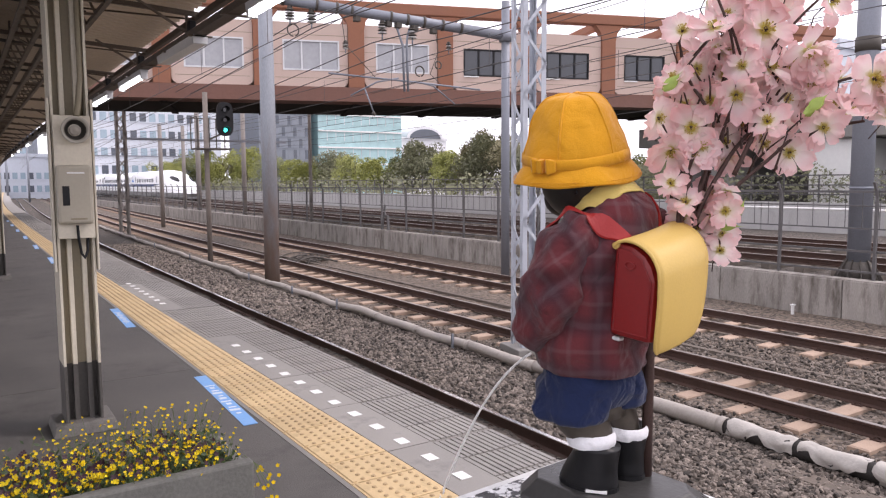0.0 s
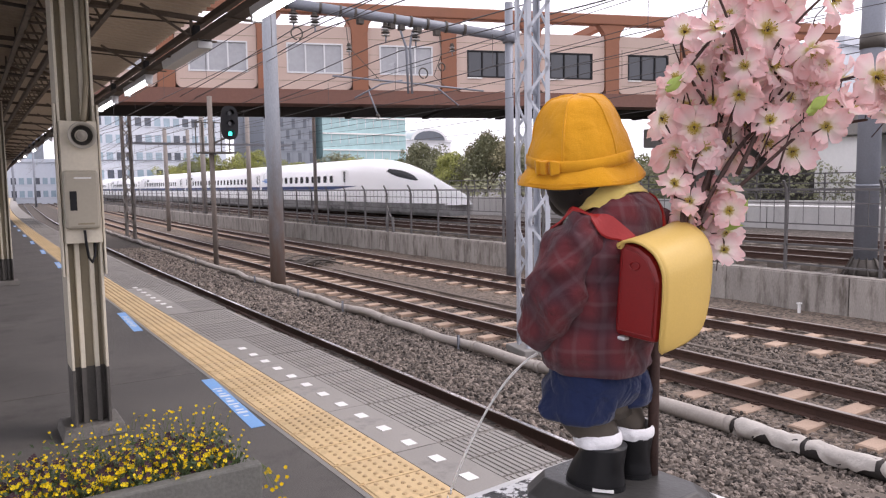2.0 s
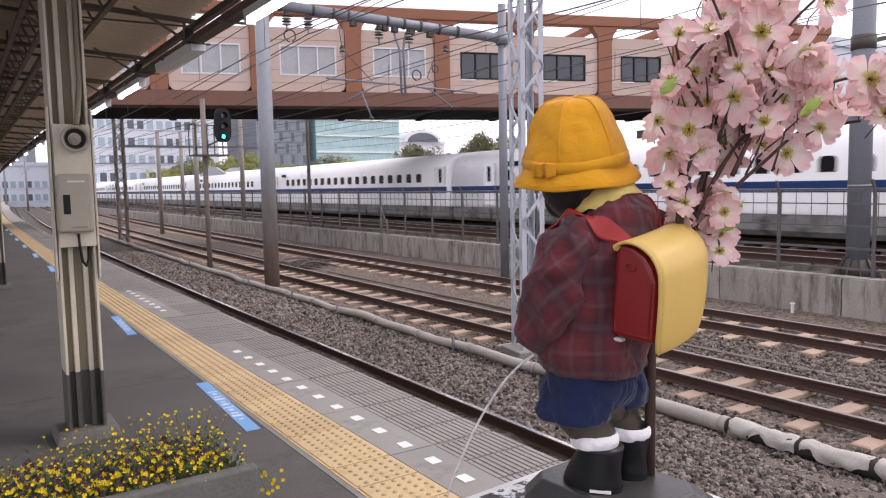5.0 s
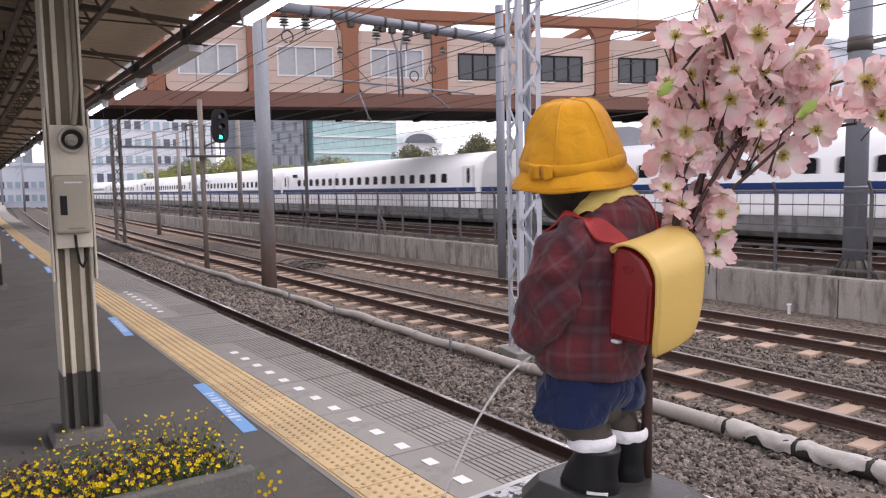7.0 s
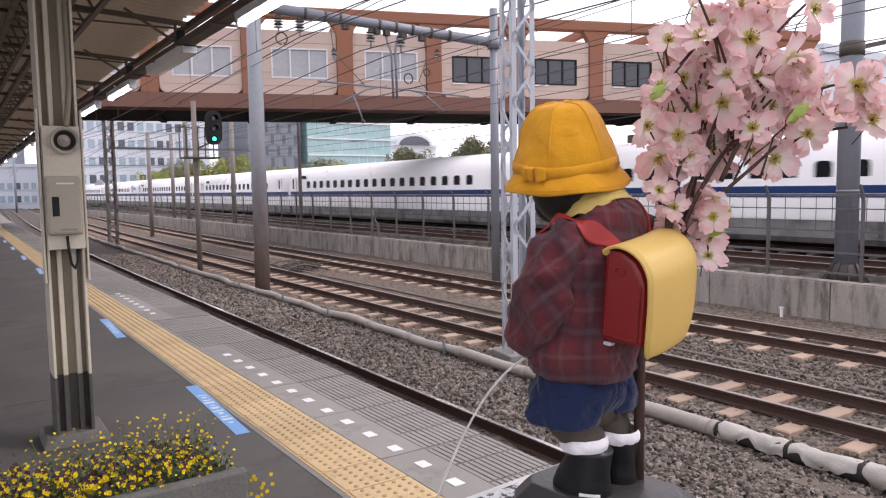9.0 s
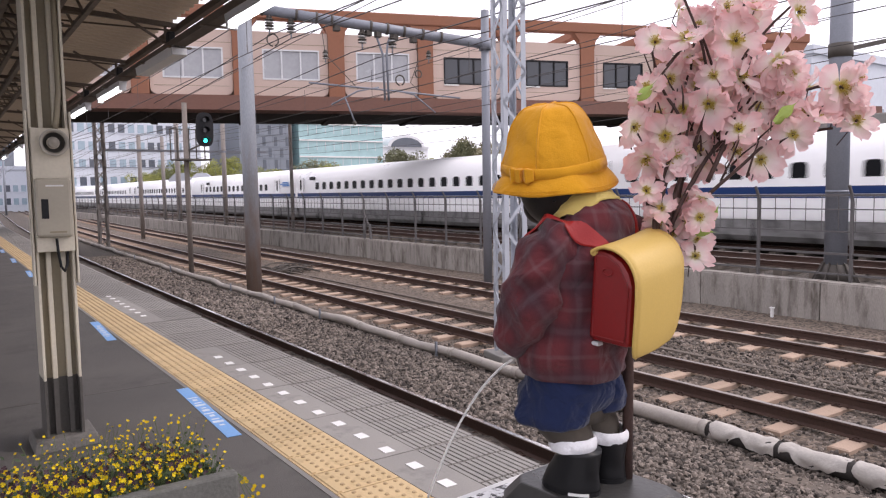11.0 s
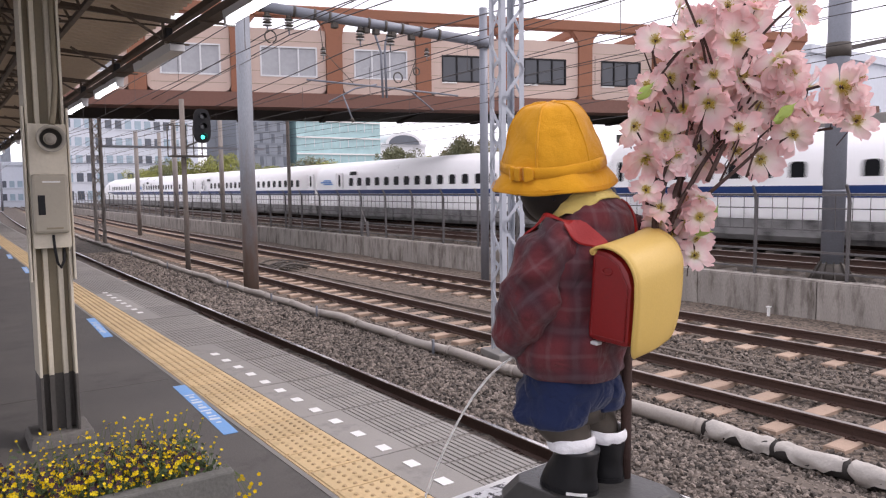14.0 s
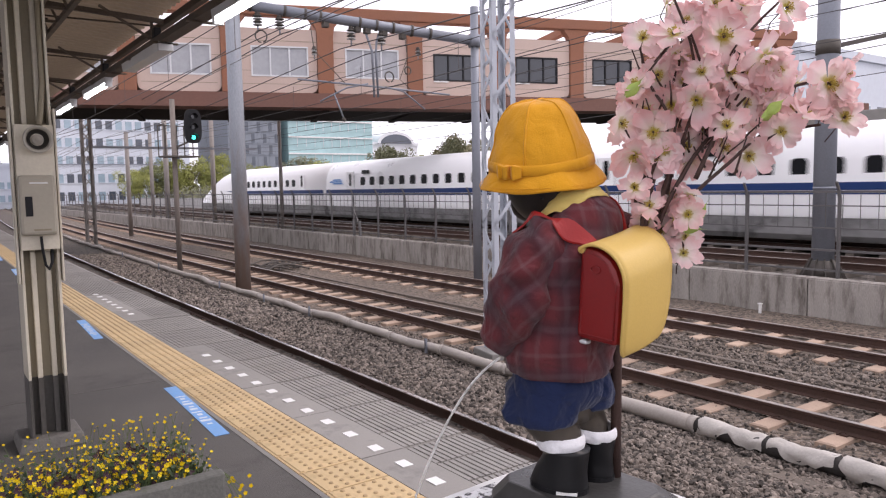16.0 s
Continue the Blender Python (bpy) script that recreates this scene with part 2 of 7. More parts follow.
def rusting(m, rust, z0, z1):
    """Rust that creeps up a pole from its foot in a ragged edge."""
    n, l = m.node_tree.nodes, m.node_tree.links
    p = n["Principled BSDF"]
    src = p.inputs["Base Color"].links[0].from_socket
    tc, sx, no, r, ad, mx, mp = (n.new("ShaderNode" + q) for q in ("TexCoord", "SeparateXYZ", "TexNoise", "MapRange", "Math", "Mix", "Mapping"))
    mp.inputs["Scale"].default_value = (3, 3, 0.6)
    no.inputs["Scale"].default_value, no.inputs["Detail"].default_value = 2.0, 7
    l.new(tc.outputs["Object"], sx.inputs[0]), l.new(tc.outputs["Object"], mp.inputs[0]), l.new(mp.outputs[0], no.inputs["Vector"])
    ad.operation, ad.inputs[1].default_value = "MULTIPLY_ADD", (z1 - z0) * 1.6
    l.new(no.outputs[0], ad.inputs[0]), l.new(sx.outputs[2], ad.inputs[2])
    r.inputs[1].default_value, r.inputs[2].default_value, r.inputs[3].default_value, r.inputs[4].default_value = z0 + (z1 - z0) * 0.8, z1 + (z1 - z0) * 0.8, 0.85, 0.0
    l.new(ad.outputs[0], r.inputs[0])
    mx.data_type = "RGBA"
    mx.inputs[7].default_value = (*rust, 1)
    l.new(r.outputs[0], mx.inputs["Factor"]), l.new(src, mx.inputs[6]), l.new(mx.outputs[2], p.inputs["Base Color"])
    return m


POLE_RUST = mat("weathered_pole", (0.275, 0.295, 0.325), 0.65, 0.15, vary=0.2, fine=40, coarse=1.5, bump=0.06, dirt=(0.20, 0.14, 0.11), dirt_amount=0.25, stretch=(1, 1, 0.3))
rusting(POLE_RUST, (0.23, 0.150, 0.105), 0.5, 4.0)
FENCE = mat("fence_steel", (0.12, 0.115, 0.115), 0.6, 0.3, vary=0.2, fine=50, coarse=2, bump=0.05)
BRICK_BROWN = mat("brown_cladding", (0.27, 0.112, 0.062), 0.7, vary=0.12, fine=20, coarse=0.6, bump=0.08, dirt=(0.20, 0.09, 0.05), dirt_amount=0.15)
GIRDER = mat("girder_brown", (0.155, 0.072, 0.052), 0.7, vary=0.14, fine=10, coarse=0.5, bump=0.05, dirt=(0.10, 0.055, 0.045), dirt_amount=0.2)
PANEL_PINK = mat("pale_pink_panel", (0.54, 0.415, 0.355), 0.7, vary=0.06, fine=20, coarse=0.7, bump=0.05, dirt=(0.46, 0.36, 0.29), dirt_amount=0.12, each=0.05)
# Near-black steel: the shade under the bridge deck is painted into it.
UNDERSIDE_DARK = mat("underside_shade_steel", (0.028, 0.024, 0.022), 0.95, vary=0.3, fine=10, coarse=0.8, bump=0.05, spec=0.05)
BLACK = mat("black_metal", (0.02, 0.02, 0.022), 0.6, vary=0.2, fine=40, coarse=4, bump=0.05, spec=0.2)
TUBE_GLOW = glow("tube_light", (0.95, 1.0, 0.96), 7.0)
WIRE = mat("wire", (0.075, 0.07, 0.07), 0.6, 0.4, vary=0.1, bump=0)
GLASS_DARK = mat("dark_glass", (0.03, 0.035, 0.045), 0.08, vary=0.15, fine=1, coarse=0.5, bump=0, spec=0.8)
CURTAIN_GLASS = mat("curtained_glass", (0.36, 0.37, 0.39), 0.2, vary=0.12, fine=6, coarse=1, bump=0, spec=0.7)
DUSTY_STEEL = mat("dusty_steel", (0.27, 0.245, 0.225), 0.7, 0.1, vary=0.2, fine=30, coarse=2, bump=0.05, dirt=(0.22, 0.16, 0.12), dirt_amount=0.2)
ALU = mat("aluminium", (0.62, 0.63, 0.64), 0.45, 0.3, vary=0.05, bump=0)


# ---------------------------------------------------------------- ground, platform, tracks
def bend(y):
    """The railway's gentle curve to the right, far along the platform."""
    q = min(max(0.0, y - 8), 80)
    return 0.0003 * q * q + 0.048 * max(0.0, y - 88)


YS = [-40, -10, 0, 4, 8, 12, 16, 20, 25, 30, 36, 44, 54, 66, 80, 100, 130, 180, 260, 400]


def strip(profile, ys=YS, smooth=False):
    """A profile of (x, z), closed, drawn along the railway."""
    return Geo().loft([[(x + bend(y), y, z) for x, z in profile] for y in ys], smooth)


g = Geo()
g.add([(x, y, -1.62) for y in (-3000, 0, 3000) for x in (-3000, 0, 3000)], [(0, 1, 4, 3), (1, 2, 5, 4), (3, 4, 7, 6), (4, 5, 8, 7)])
GROUND = mat("city_ground", (0.16, 0.155, 0.15), 0.9, vary=0.3, fine=4, coarse=0.05, bump=0.1)
solid("ground", g, GROUND, "dusty grey city ground under the railway", "ground", kind="structure")


def ballast_bed(x0, x1, z, rough, material, label, y0=-12, y1=70):
    """Heaped stones: a fine uneven sheet near the platform, running on plainly."""
    g, xs, ys = Geo(), np.arange(x0, x1 + 0.01, (x1 - x0) / max(4, int((x1 - x0) / 0.14))), []
    y = y0
    while y < y1:
        ys.append(y)
        y += 0.16 if 1 < y < 16 else (0.5 if y < 40 else 3)
    ys += [100, 150, 250, 400]
    v = []
    for y in ys:
        for x in xs:
            h = noise.noise((x * 0.9, y * 0.5, 3)) * rough + noise.noise((x * 5, y * 5, 7)) * rough * 0.4
            v.append((x + bend(y), y, z + h))
    n = len(xs)
    f = [(j * n + i, j * n + i + 1, (j + 1) * n + i + 1, (j + 1) * n + i) for j in range(len(ys) - 1) for i in range(n - 1)]
    g.add(v, f, True)
    return solid("ballast", g, material, label, "ballast", kind="structure")


ballast_bed(2.75, 7.3, -1.235, 0.06, BALLAST, "grey crushed stone ballast of the platform track")
ballast_bed(7.3, 15.6, -1.41, 0.05, BALLAST_FAR, "pale brownish crushed stone ballast between the through tracks")
solid("viaduct_bed", strip([(15.75, -1.6), (31, -1.6), (31, -0.72), (15.75, -0.72)]), BALLAST_DARK, "raised stone ballast bed of the high-speed line", "ballast", kind="structure")

# platform body, surfaced in asphalt, with a concrete edge
platform = thing("platform", "grey asphalt station platform with tactile paving along its edge", "platform", kind="structure")
part("asphalt_surface", strip([(-7, -0.3), (1.572, -0.3), (1.572, 0), (-7, 0)]), ASPHALT, platform, "worn grey asphalt with faint patches")
part("kerb_strip", strip([(1.575, -0.3), (1.605, -0.3), (1.605, 0.003), (1.575, 0.003)]), CONCRETE, platform)
part("platform_wall", strip([(-7, -1.6), (2.60, -1.6), (2.60, -0.31), (-7, -0.31)]), CONCRETE, platform)
part("edge_beam", strip([(1.615, -0.30), (2.70, -0.30), (2.70, -0.075), (1.615, -0.075)]), CONCRETE, platform)


def rail_geo(x, z):
    w = [(-0.062, -0.153), (0.062, -0.153), (0.062, -0.142), (0.010, -0.125), (0.009, -0.045), (0.033, -0.032), (0.033, -0.004), (-0.033, -0.004), (-0.033, -0.032), (-0.009, -0.045), (-0.010, -0.125), (-0.062, -0.142)]
    return strip([(x + a, z + b) for a, b in w])


def top_geo(x, z):
    return strip([(x - 0.031, z - 0.006), (x + 0.031, z - 0.006), (x + 0.026, z + 0.002), (x - 0.026, z + 0.002)])


def sleeper_mesh(half):
    g = Geo()
    a = [(-half, -0.12), (half, -0.12), (half, 0.12), (-half, 0.12)]
    b = [(-half + 0.02, -0.095), (half - 0.02, -0.095), (half - 0.02, 0.095), (-half + 0.02, 0.095)]
    g.loft([[(x, y, -0.16) for x, y in a], [(x, y, -0.015) for x, y in a], [(x, y, 0.0) for x, y in b]], smooth=False)
    return g


def clip_mesh():
    g = Geo()
    for s in (-1, 1):
        g.box(s * 0.085 - 0.03, -0.06, 0, s * 0.085 + 0.03, 0.06, 0.018)
        g.tube([(s * 0.06, -0.03, 0.02), (s * 0.075, 0, 0.045), (s * 0.11, 0.03, 0.02)], 0.009, 5)
    return g


def track(name, xc, z, gauge, label, y0, y1, step=0.79, first=0.0, tie=None):
    t = thing(name, label, "railway track", kind="structure")
    for s in (-1, 1):
        part("rail", rail_geo(xc + s * gauge / 2, z), RUST_RAIL, t, "rusty brown steel rail")
        part("running_surface", top_geo(xc + s * gauge / 2, z), BRIGHT_STEEL if name == "track_platform" else DARK_REFLECTION_STEEL, t, "worn steel rail head")
    me, cl = sleeper_mesh(gauge / 2 + 0.47).mesh("sleeper", tie or SLEEPER), clip_mesh().mesh("rail_clip", RUST_RAIL)
    y, far = y0 + first, Geo()
    while y < y1:
        if y < 60:
            ob = part("sleeper", me, None, t)
            ob.matrix_basis = pose(xc + bend(y), y, z - 0.157, rz=random.uniform(-0.4, 0.4))
            if 1.5 < y < 22:
                for s in (-1, 1):
                    c = part("rail_clip", cl, None, ob)
                    c.location = (s * gauge / 2, 0, 0)
        else:
            far.box(xc + bend(y) - gauge / 2 - 0.47, y - 0.12, z - 0.3, xc + bend(y) + gauge / 2 + 0.47, y + 0.12, z - 0.16)
        y += step
    if far.v:
        part("far_sleepers", far, tie or SLEEPER, t, kind="stuff")
    return t


track("track_platform", 4.45, -1.10, 1.13, "platform track with rusty rails in grey ballast", 1, 50)
track("track_through_1", 9.05, -1.20, 1.13, "through track with rusty rails on tan concrete sleepers", 1.0, 130, first=0.62)
track("track_through_2", 12.72, -1.20, 1.13, "through track with rusty rails beside the retaining wall", 2, 130)
track("track_fast_1", 18.3, -0.40, 1.50, "high-speed track nearer the retaining wall", 2, 130, 0.9, tie=SLEEPER_DARK)
track("track_fast_2", 22.55, -0.40, 1.50, "high-speed track under the passing train", 2, 60, 0.9, tie=SLEEPER_DARK)

# retaining wall in cast bays
wall = thing("wall_retaining", "stained grey concrete retaining wall of the high-speed line", "wall", kind="structure")
y = -9.75
while y < 150:
    g = Geo().box(15.60, y + 0.012, -1.62, 15.85, y + 2.988 if y < 60 else y + 2.988, -0.60)
    part("wall_bay", g, WALL_CONCRETE, wall, bevel=0.012)
    y += 3.0
part("coping", Geo().box(15.62, -10, -0.598, 15.95, 150, -0.57), WALL_CONCRETE, wall)


# ---------------------------------------------------------------- footbridge building over the tracks
BRIDGE = Matrix(((0.9455, 0.3256, 0, 13.915), (-0.3256, 0.9455, 0, 32.13), (0, 0, 1, 0), (0, 0, 0, 1)))


def rounded_panel(u0, u1, z0, z1, r, y0, y1, hole=None):
    """An upright panel with rounded lower corners, with an oblong hole for its window."""
    g = Geo()
    out = [(u0, z1), (u1, z1)]
    for k in range(6):
        a = -math.pi / 2 * k / 5
        out.append((u1 - r + r * math.cos(a), z0 + r + r * math.sin(a)))
    for k in range(6):
        a = -math.pi / 2 - math.pi / 2 * k / 5
        out.append((u0 + r + r * math.cos(a), z0 + r + r * math.sin(a)))
    a0, b0, a1, b1 = hole
    inn = [(a0, b1), (a1, b1)] + [(a1, b0)] * 6 + [(a0, b0)] * 6
    rings = [[(x, y1, z) for x, z in out], [(x, y0, z) for x, z in out], [(x, y0, z) for x, z in inn], [(x, y1, z) for x, z in inn]]
    return g.loft(rings, smooth=False, caps=False)


def footbridge():
    b = thing("station_bridge", "brown and pale pink enclosed station bridge over the railway", "bridge", at=BRIDGE)
    part("girder", Geo().loft([[(u, -0.10, 5.96), (u, -0.16, 5.30), (u, 0.5, 5.22), (u, 0.5, 5.96)] for u in (-24, 0, 34)], False), GIRDER, b, "dull brown steel fascia girder")
    part("deck", Geo().box(-24, 0.3, 5.24, 34, 6.1, 5.55), UNDERSIDE_DARK, b, "underside of the deck, its shade painted near-black")
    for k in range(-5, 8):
        part("cross_beam", Geo().box(k * 4.3 + 2.0, 0.4, 5.12, k * 4.3 + 2.3, 5.6, 5.26), UNDERSIDE_DARK, b)
    part("back_wall", Geo().box(-24, 5.8, 5.56, 29, 6.0, 8.9), PANEL_PINK, b)
    part("ceiling_slab", Geo().box(-24, 0.35, 8.55, 28.6, 5.79, 8.75), PANEL_PINK, b)
    part("roof_beam", Geo().loft([[(u, -0.12, 9.92), (u, -0.12, 9.40), (u, 0.45, 9.40), (u, 0.45, 9.92)] for u in (-24, 0, 28.8)], False), BRICK_BROWN, b, "red-brown roof edge beam", bevel=0.06)
    part("rear_roof_beam", Geo().box(-24, 6.5, 9.3, 28.8, 7.0, 9.9), BRICK_BROWN, b)
    for k in range(-5, 7):
        u = 2.15 + 4.3 * k
        g = Geo()
        # upright with flared haunches under the roof beam
        prof = [(-0.37, 5.97), (0.37, 5.97), (0.37, 8.6), (0.45, 9.0), (0.75, 9.39), (-0.75, 9.39), (-0.45, 9.0), (-0.37, 8.6)]
        g.loft([[(u + x, y, z) for x, z in prof] for y in (-0.07, 0.38)], False)
        part("bridge_column", g, BRICK_BROWN, b, "red-brown clad upright")
        part("roof_rib", Geo().box(u - 0.2, 0.4, 9.45, u + 0.2, 6.6, 9.8), BRICK_BROWN, b)
    for k in range(-5, 6):
        c = 4.3 * k
        dark = k >= 2
        w0, w1 = (c - 1.22, c + 1.10) if dark else (c - 1.22, c + 1.36)
        z0, z1 = (6.67, 7.97) if dark else (6.70, 8.08)
        p = part("wall_panel", rounded_panel(c - 1.76, c + 1.76, 5.98, 8.86, 0.3, 0.06, 0.26, (w0, z0, w1, z1)), PANEL_PINK, b, "pale pink tiled panel with rounded corners")
        part("panel_joint", Geo().box(c - 1.74, 0.052, 8.30, c + 1.74, 0.059, 8.325), CREAM_DARK, p)
        part("panel_joint", Geo().box(c - 1.6, 0.052, 6.36, c + 1.6, 0.059, 6.38), CREAM_DARK, p)
        for z in (6.95, 7.6):
            part("panel_joint", Geo().box(c - 1.74, 0.052, z, w0 - 0.02, 0.059, z + 0.02), CREAM_DARK, p)
            part("panel_joint", Geo().box(w1 + 0.02, 0.052, z, c + 1.74, 0.059, z + 0.02), CREAM_DARK, p)
        fr = ALU if not dark else BLACK
        g = Geo()
        g.box(w0, 0.04, z0, w1, 0.2, z0 + 0.07), g.box(w0, 0.04, z1 - 0.07, w1, 0.2, z1)
        g.box(w0, 0.042, z0 + 0.07, w0 + 0.07, 0.2, z1 - 0.07), g.box(w1 - 0.07, 0.042, z0 + 0.07, w1, 0.2, z1 - 0.07)
        for i in (1, 2):
            x = w0 + (w1 - w0) * i / 3
            g.box(x - 0.035, 0.05, z0 + 0.07, x + 0.035, 0.18, z1 - 0.07)
        part("window_frame", g, fr, p)
        for i in range(3):
            x0, x1 = w0 + (w1 - w0) * i / 3 + 0.03, w0 + (w1 - w0) * (i + 1) / 3 - 0.03
            part("pane", Geo().box(x0, 0.11, z0 + 0.05, x1, 0.13, z1 - 0.05), GLASS_DARK if dark else CURTAIN_GLASS, p, "dark reflecting pane" if dark else "pane with a pale curtain behind")
        if dark:
            part("window_sill", Geo().box(w0, 0.0, z0 - 0.06, w0 + 0.75, 0.06, z0), WHITE_PAINT, p)
    for u in (-15.5, 30.5):
        part("pier", Geo().box(u - 0.5, 1, -1.6, u + 0.5, 5.9, 5.24), CONCRETE, b, "grey concrete pier")
    return b


footbridge()

# concrete abutment and low buildings past the high-speed line
abut = thing("abutment", "pale concrete abutment under a dark beam beyond the railway", "wall", kind="structure")
part("pale_pier", Geo().box(34, 17.2, -1.6, 36, 19.8, 3.4), WHITE_PAINT, abut, "whitish concrete pier", bevel=0.05)
part("dark_recess", Geo().box(38, 3, -1.6, 39, 30, 3.4), DARK_PAINT, abut)
part("beam", Geo().box(33.6, 3, 3.42, 39, 30, 4.5), CONCRETE, abut, "grey concrete beam", bevel=0.05)
part("side_pier", Geo().box(34.2, 24, -1.6, 36, 25.5, 3.4), CONCRETE, abut, bevel=0.05)
part("side_pier", Geo().box(34.2, 10, -1.6, 36, 11.5, 3.4), CONCRETE, abut, bevel=0.05)
PALE_CONCRETE = mat("pale_concrete", (0.40, 0.395, 0.385), 0.85, vary=0.15, fine=20, coarse=1.2, bump=0.1, dirt=(0.26, 0.25, 0.24), dirt_amount=0.3, each=0.08, stretch=(1, 1.6, 0.4))
far_wall = thing("wall_parapet", "grey concrete parapet along the far side of the railway", "wall", kind="structure")
for k in range(-3, 26):
    part("parapet_panel", Geo().box(30.6, k * 5 + 0.02, -1.6, 30.9, k * 5 + 4.98, 0.55), PALE_CONCRETE, far_wall, bevel=0.01)


# ---------------------------------------------------------------- platform canopy
def corrugated(x0, z0, x1, z1, y0, y1, pitch=0.13, depth=0.042):
    g, n = Geo(), int((y1 - y0) / pitch * 4)
    v = []
    for i in range(n + 1):
        d = (0, 1, 1, 0)[i % 4] * depth
        y = y0 + (y1 - y0) * i / n
        v += [(x0 + bend(y), y, z0 + d), (x1 + bend(y), y, z1 + d)]
    return g.add(v, [(2 * i, 2 * i + 1, 2 * i + 3, 2 * i + 2) for i in range(n)])


# Darker sheet colour that holds the shade deep under the canopy.
SHADED_SHEET = mat("shaded_sheet", (0.20, 0.165, 0.125), 0.85, vary=0.25, fine=30, coarse=1.5, bump=0.05, dirt=(0.10, 0.08, 0.062), dirt_amount=0.4)
canopy = thing("canopy_roof", "corrugated beige station canopy on dark steel framing", "canopy", kind="structure")
part("inner_roof_sheet", corrugated(-2.6, 3.52, 0.2, 3.268, 2.2, 78), SHADED_SHEET, canopy, "brown corrugated sheet, darkened for the shade under the canopy")
part("roof_sheet", corrugated(0.2, 3.268, 1.90, 3.115, 2.2, 78), ROOF_SHEET, canopy, "beige corrugated sheet, dusty underneath")
part("roof_cover", Geo().loft([[(-2.6, y, 3.572), (0.8, y, 3.272), (0.8, y, 3.29), (-2.6, y, 3.59)] for y in (2.2, 8, 30)], False), CANOPY_STEEL, canopy)
part("rear_roof_sheet", corrugated(-7.4, 3.10, -2.6, 3.52, 2.2, 78), SHADED_SHEET, canopy)
part("rear_roof_cover", Geo().loft([[(-7.4, y, 3.15), (-2.6, y, 3.57), (-2.6, y, 3.59), (-7.4, y, 3.17)] for y in (2.2, 8, 30)], False), CANOPY_STEEL, canopy)
part("eave_beam", strip([(1.83, 2.965), (1.88, 2.965), (1.88, 3.02), (1.83, 3.02)], [2.2, 4, 8, 14, 20, 30, 45, 60, 78]), CANOPY_STEEL, canopy, "dark steel edge beam")
part("lamp_rail", strip([(1.68, 2.755), (1.78, 2.755), (1.78, 2.81), (1.68, 2.81)], [2.2, 4, 8, 14, 20, 30, 45, 60, 78]), CANOPY_STEEL, canopy)


def truss(x, z, h, y0, y1, step=0.9):
    """A three-chord battened girder that follows the platform."""
    g = Geo()
    ys = [y0 + (y1 - y0) * k / 12 for k in range(13)]
    for a, b in zip(ys, ys[1:]):
        for dx, dz in ((-0.1, 0), (0.1, 0), (0, h)):
            g.beam((x + dx + bend(a), a, z + dz), (x + dx + bend(b), b, z + dz), 0.038, 0.034)
    n = int((y1 - y0) / step)
    for i in range(n):
        a = y0 + i * step
        q = bend(a)
        g.beam((x - 0.1 + q, a, z), (x + 0.1 + q, a, z), 0.024, 0.02)
        g.beam((x - 0.1 + q, a, z), (x + q, a, z + h), 0.018, 0.018), g.beam((x + q, a, z + h), (x + 0.1 + q, a, z), 0.018, 0.018)
        if i % 3 == 0:
            g.beam((x - 0.1 + q, a, z), (x + 0.1 + q, a + step, z), 0.02, 0.016)
    return g


for x, z in ((0.95, 2.95), (0.62, 2.98), (0.1, 3.0), (-0.5, 3.02), (-1.2, 3.05), (-2.2, 3.1)):
    part("lattice_truss", truss(x, z, 0.22, 2.3, 45, 0.5 if x > -1 else 0.8), TRUSS_STEEL, canopy, "dusty battened roof truss")
for k in range(20):
    y = 2.5 + k * 2.05
    b = bend(y)
    part("cross_bar", Geo().beam((-2.4 + b, y, 3.20), (1.86 + b, y, 3.0), 0.032, 0.04), CANOPY_STEEL, canopy)
    part("hanger", Geo().beam((1.73 + b, y, 2.82), (1.73 + b, y, 3.0), 0.022, 0.022), CANOPY_STEEL, canopy)
    part("diagonal_rod", Geo().beam((1.76 + b, y + 0.02, 2.83), (1.30 + b, y - 0.12, 3.05), 0.018, 0.018), CANOPY_STEEL, canopy)
    part("wind_brace", Geo().beam((1.85 + b, y + 0.1, 2.98), (1.0 + b, y + 1.0, 3.16), 0.014, 0.014), CANOPY_STEEL, canopy)
    part("junction_box", Geo().box(1.71 + b, y - 0.15, 2.83, 1.77 + b, y - 0.07, 2.92), BLACK, canopy, bevel=0.01)
    for x in (0.55, -0.2, -0.9):
        part("hanger", Geo().beam((x + b, y + 0.3, 2.95), (x + b, y + 0.3, 3.3 - 0.09 * (x - 0.5)), 0.02, 0.02), CANOPY_STEEL, canopy)
for k in range(12):
    y = 2.6 + k * 0.9
    part("tray_rung", Geo().box(1.63, y, 2.742, 1.83, y + 0.04, 2.753), CANOPY_STEEL, canopy)
for x in (-0.4, -0.8, -1.7):
    part("conduit", Geo().tube([(x + bend(y), y, 3.32 + 0.04 * math.sin(y)) for y in range(3, 50, 2)], 0.022, 6), DARK_STEEL, canopy)
for k in range(5):
    y = 2.6 + k * 2.0
    part("tie_bar", Geo().beam((-3, y, 3.25), (1.0, y + 0.4, 3.0), 0.026, 0.026), DARK_STEEL, canopy)


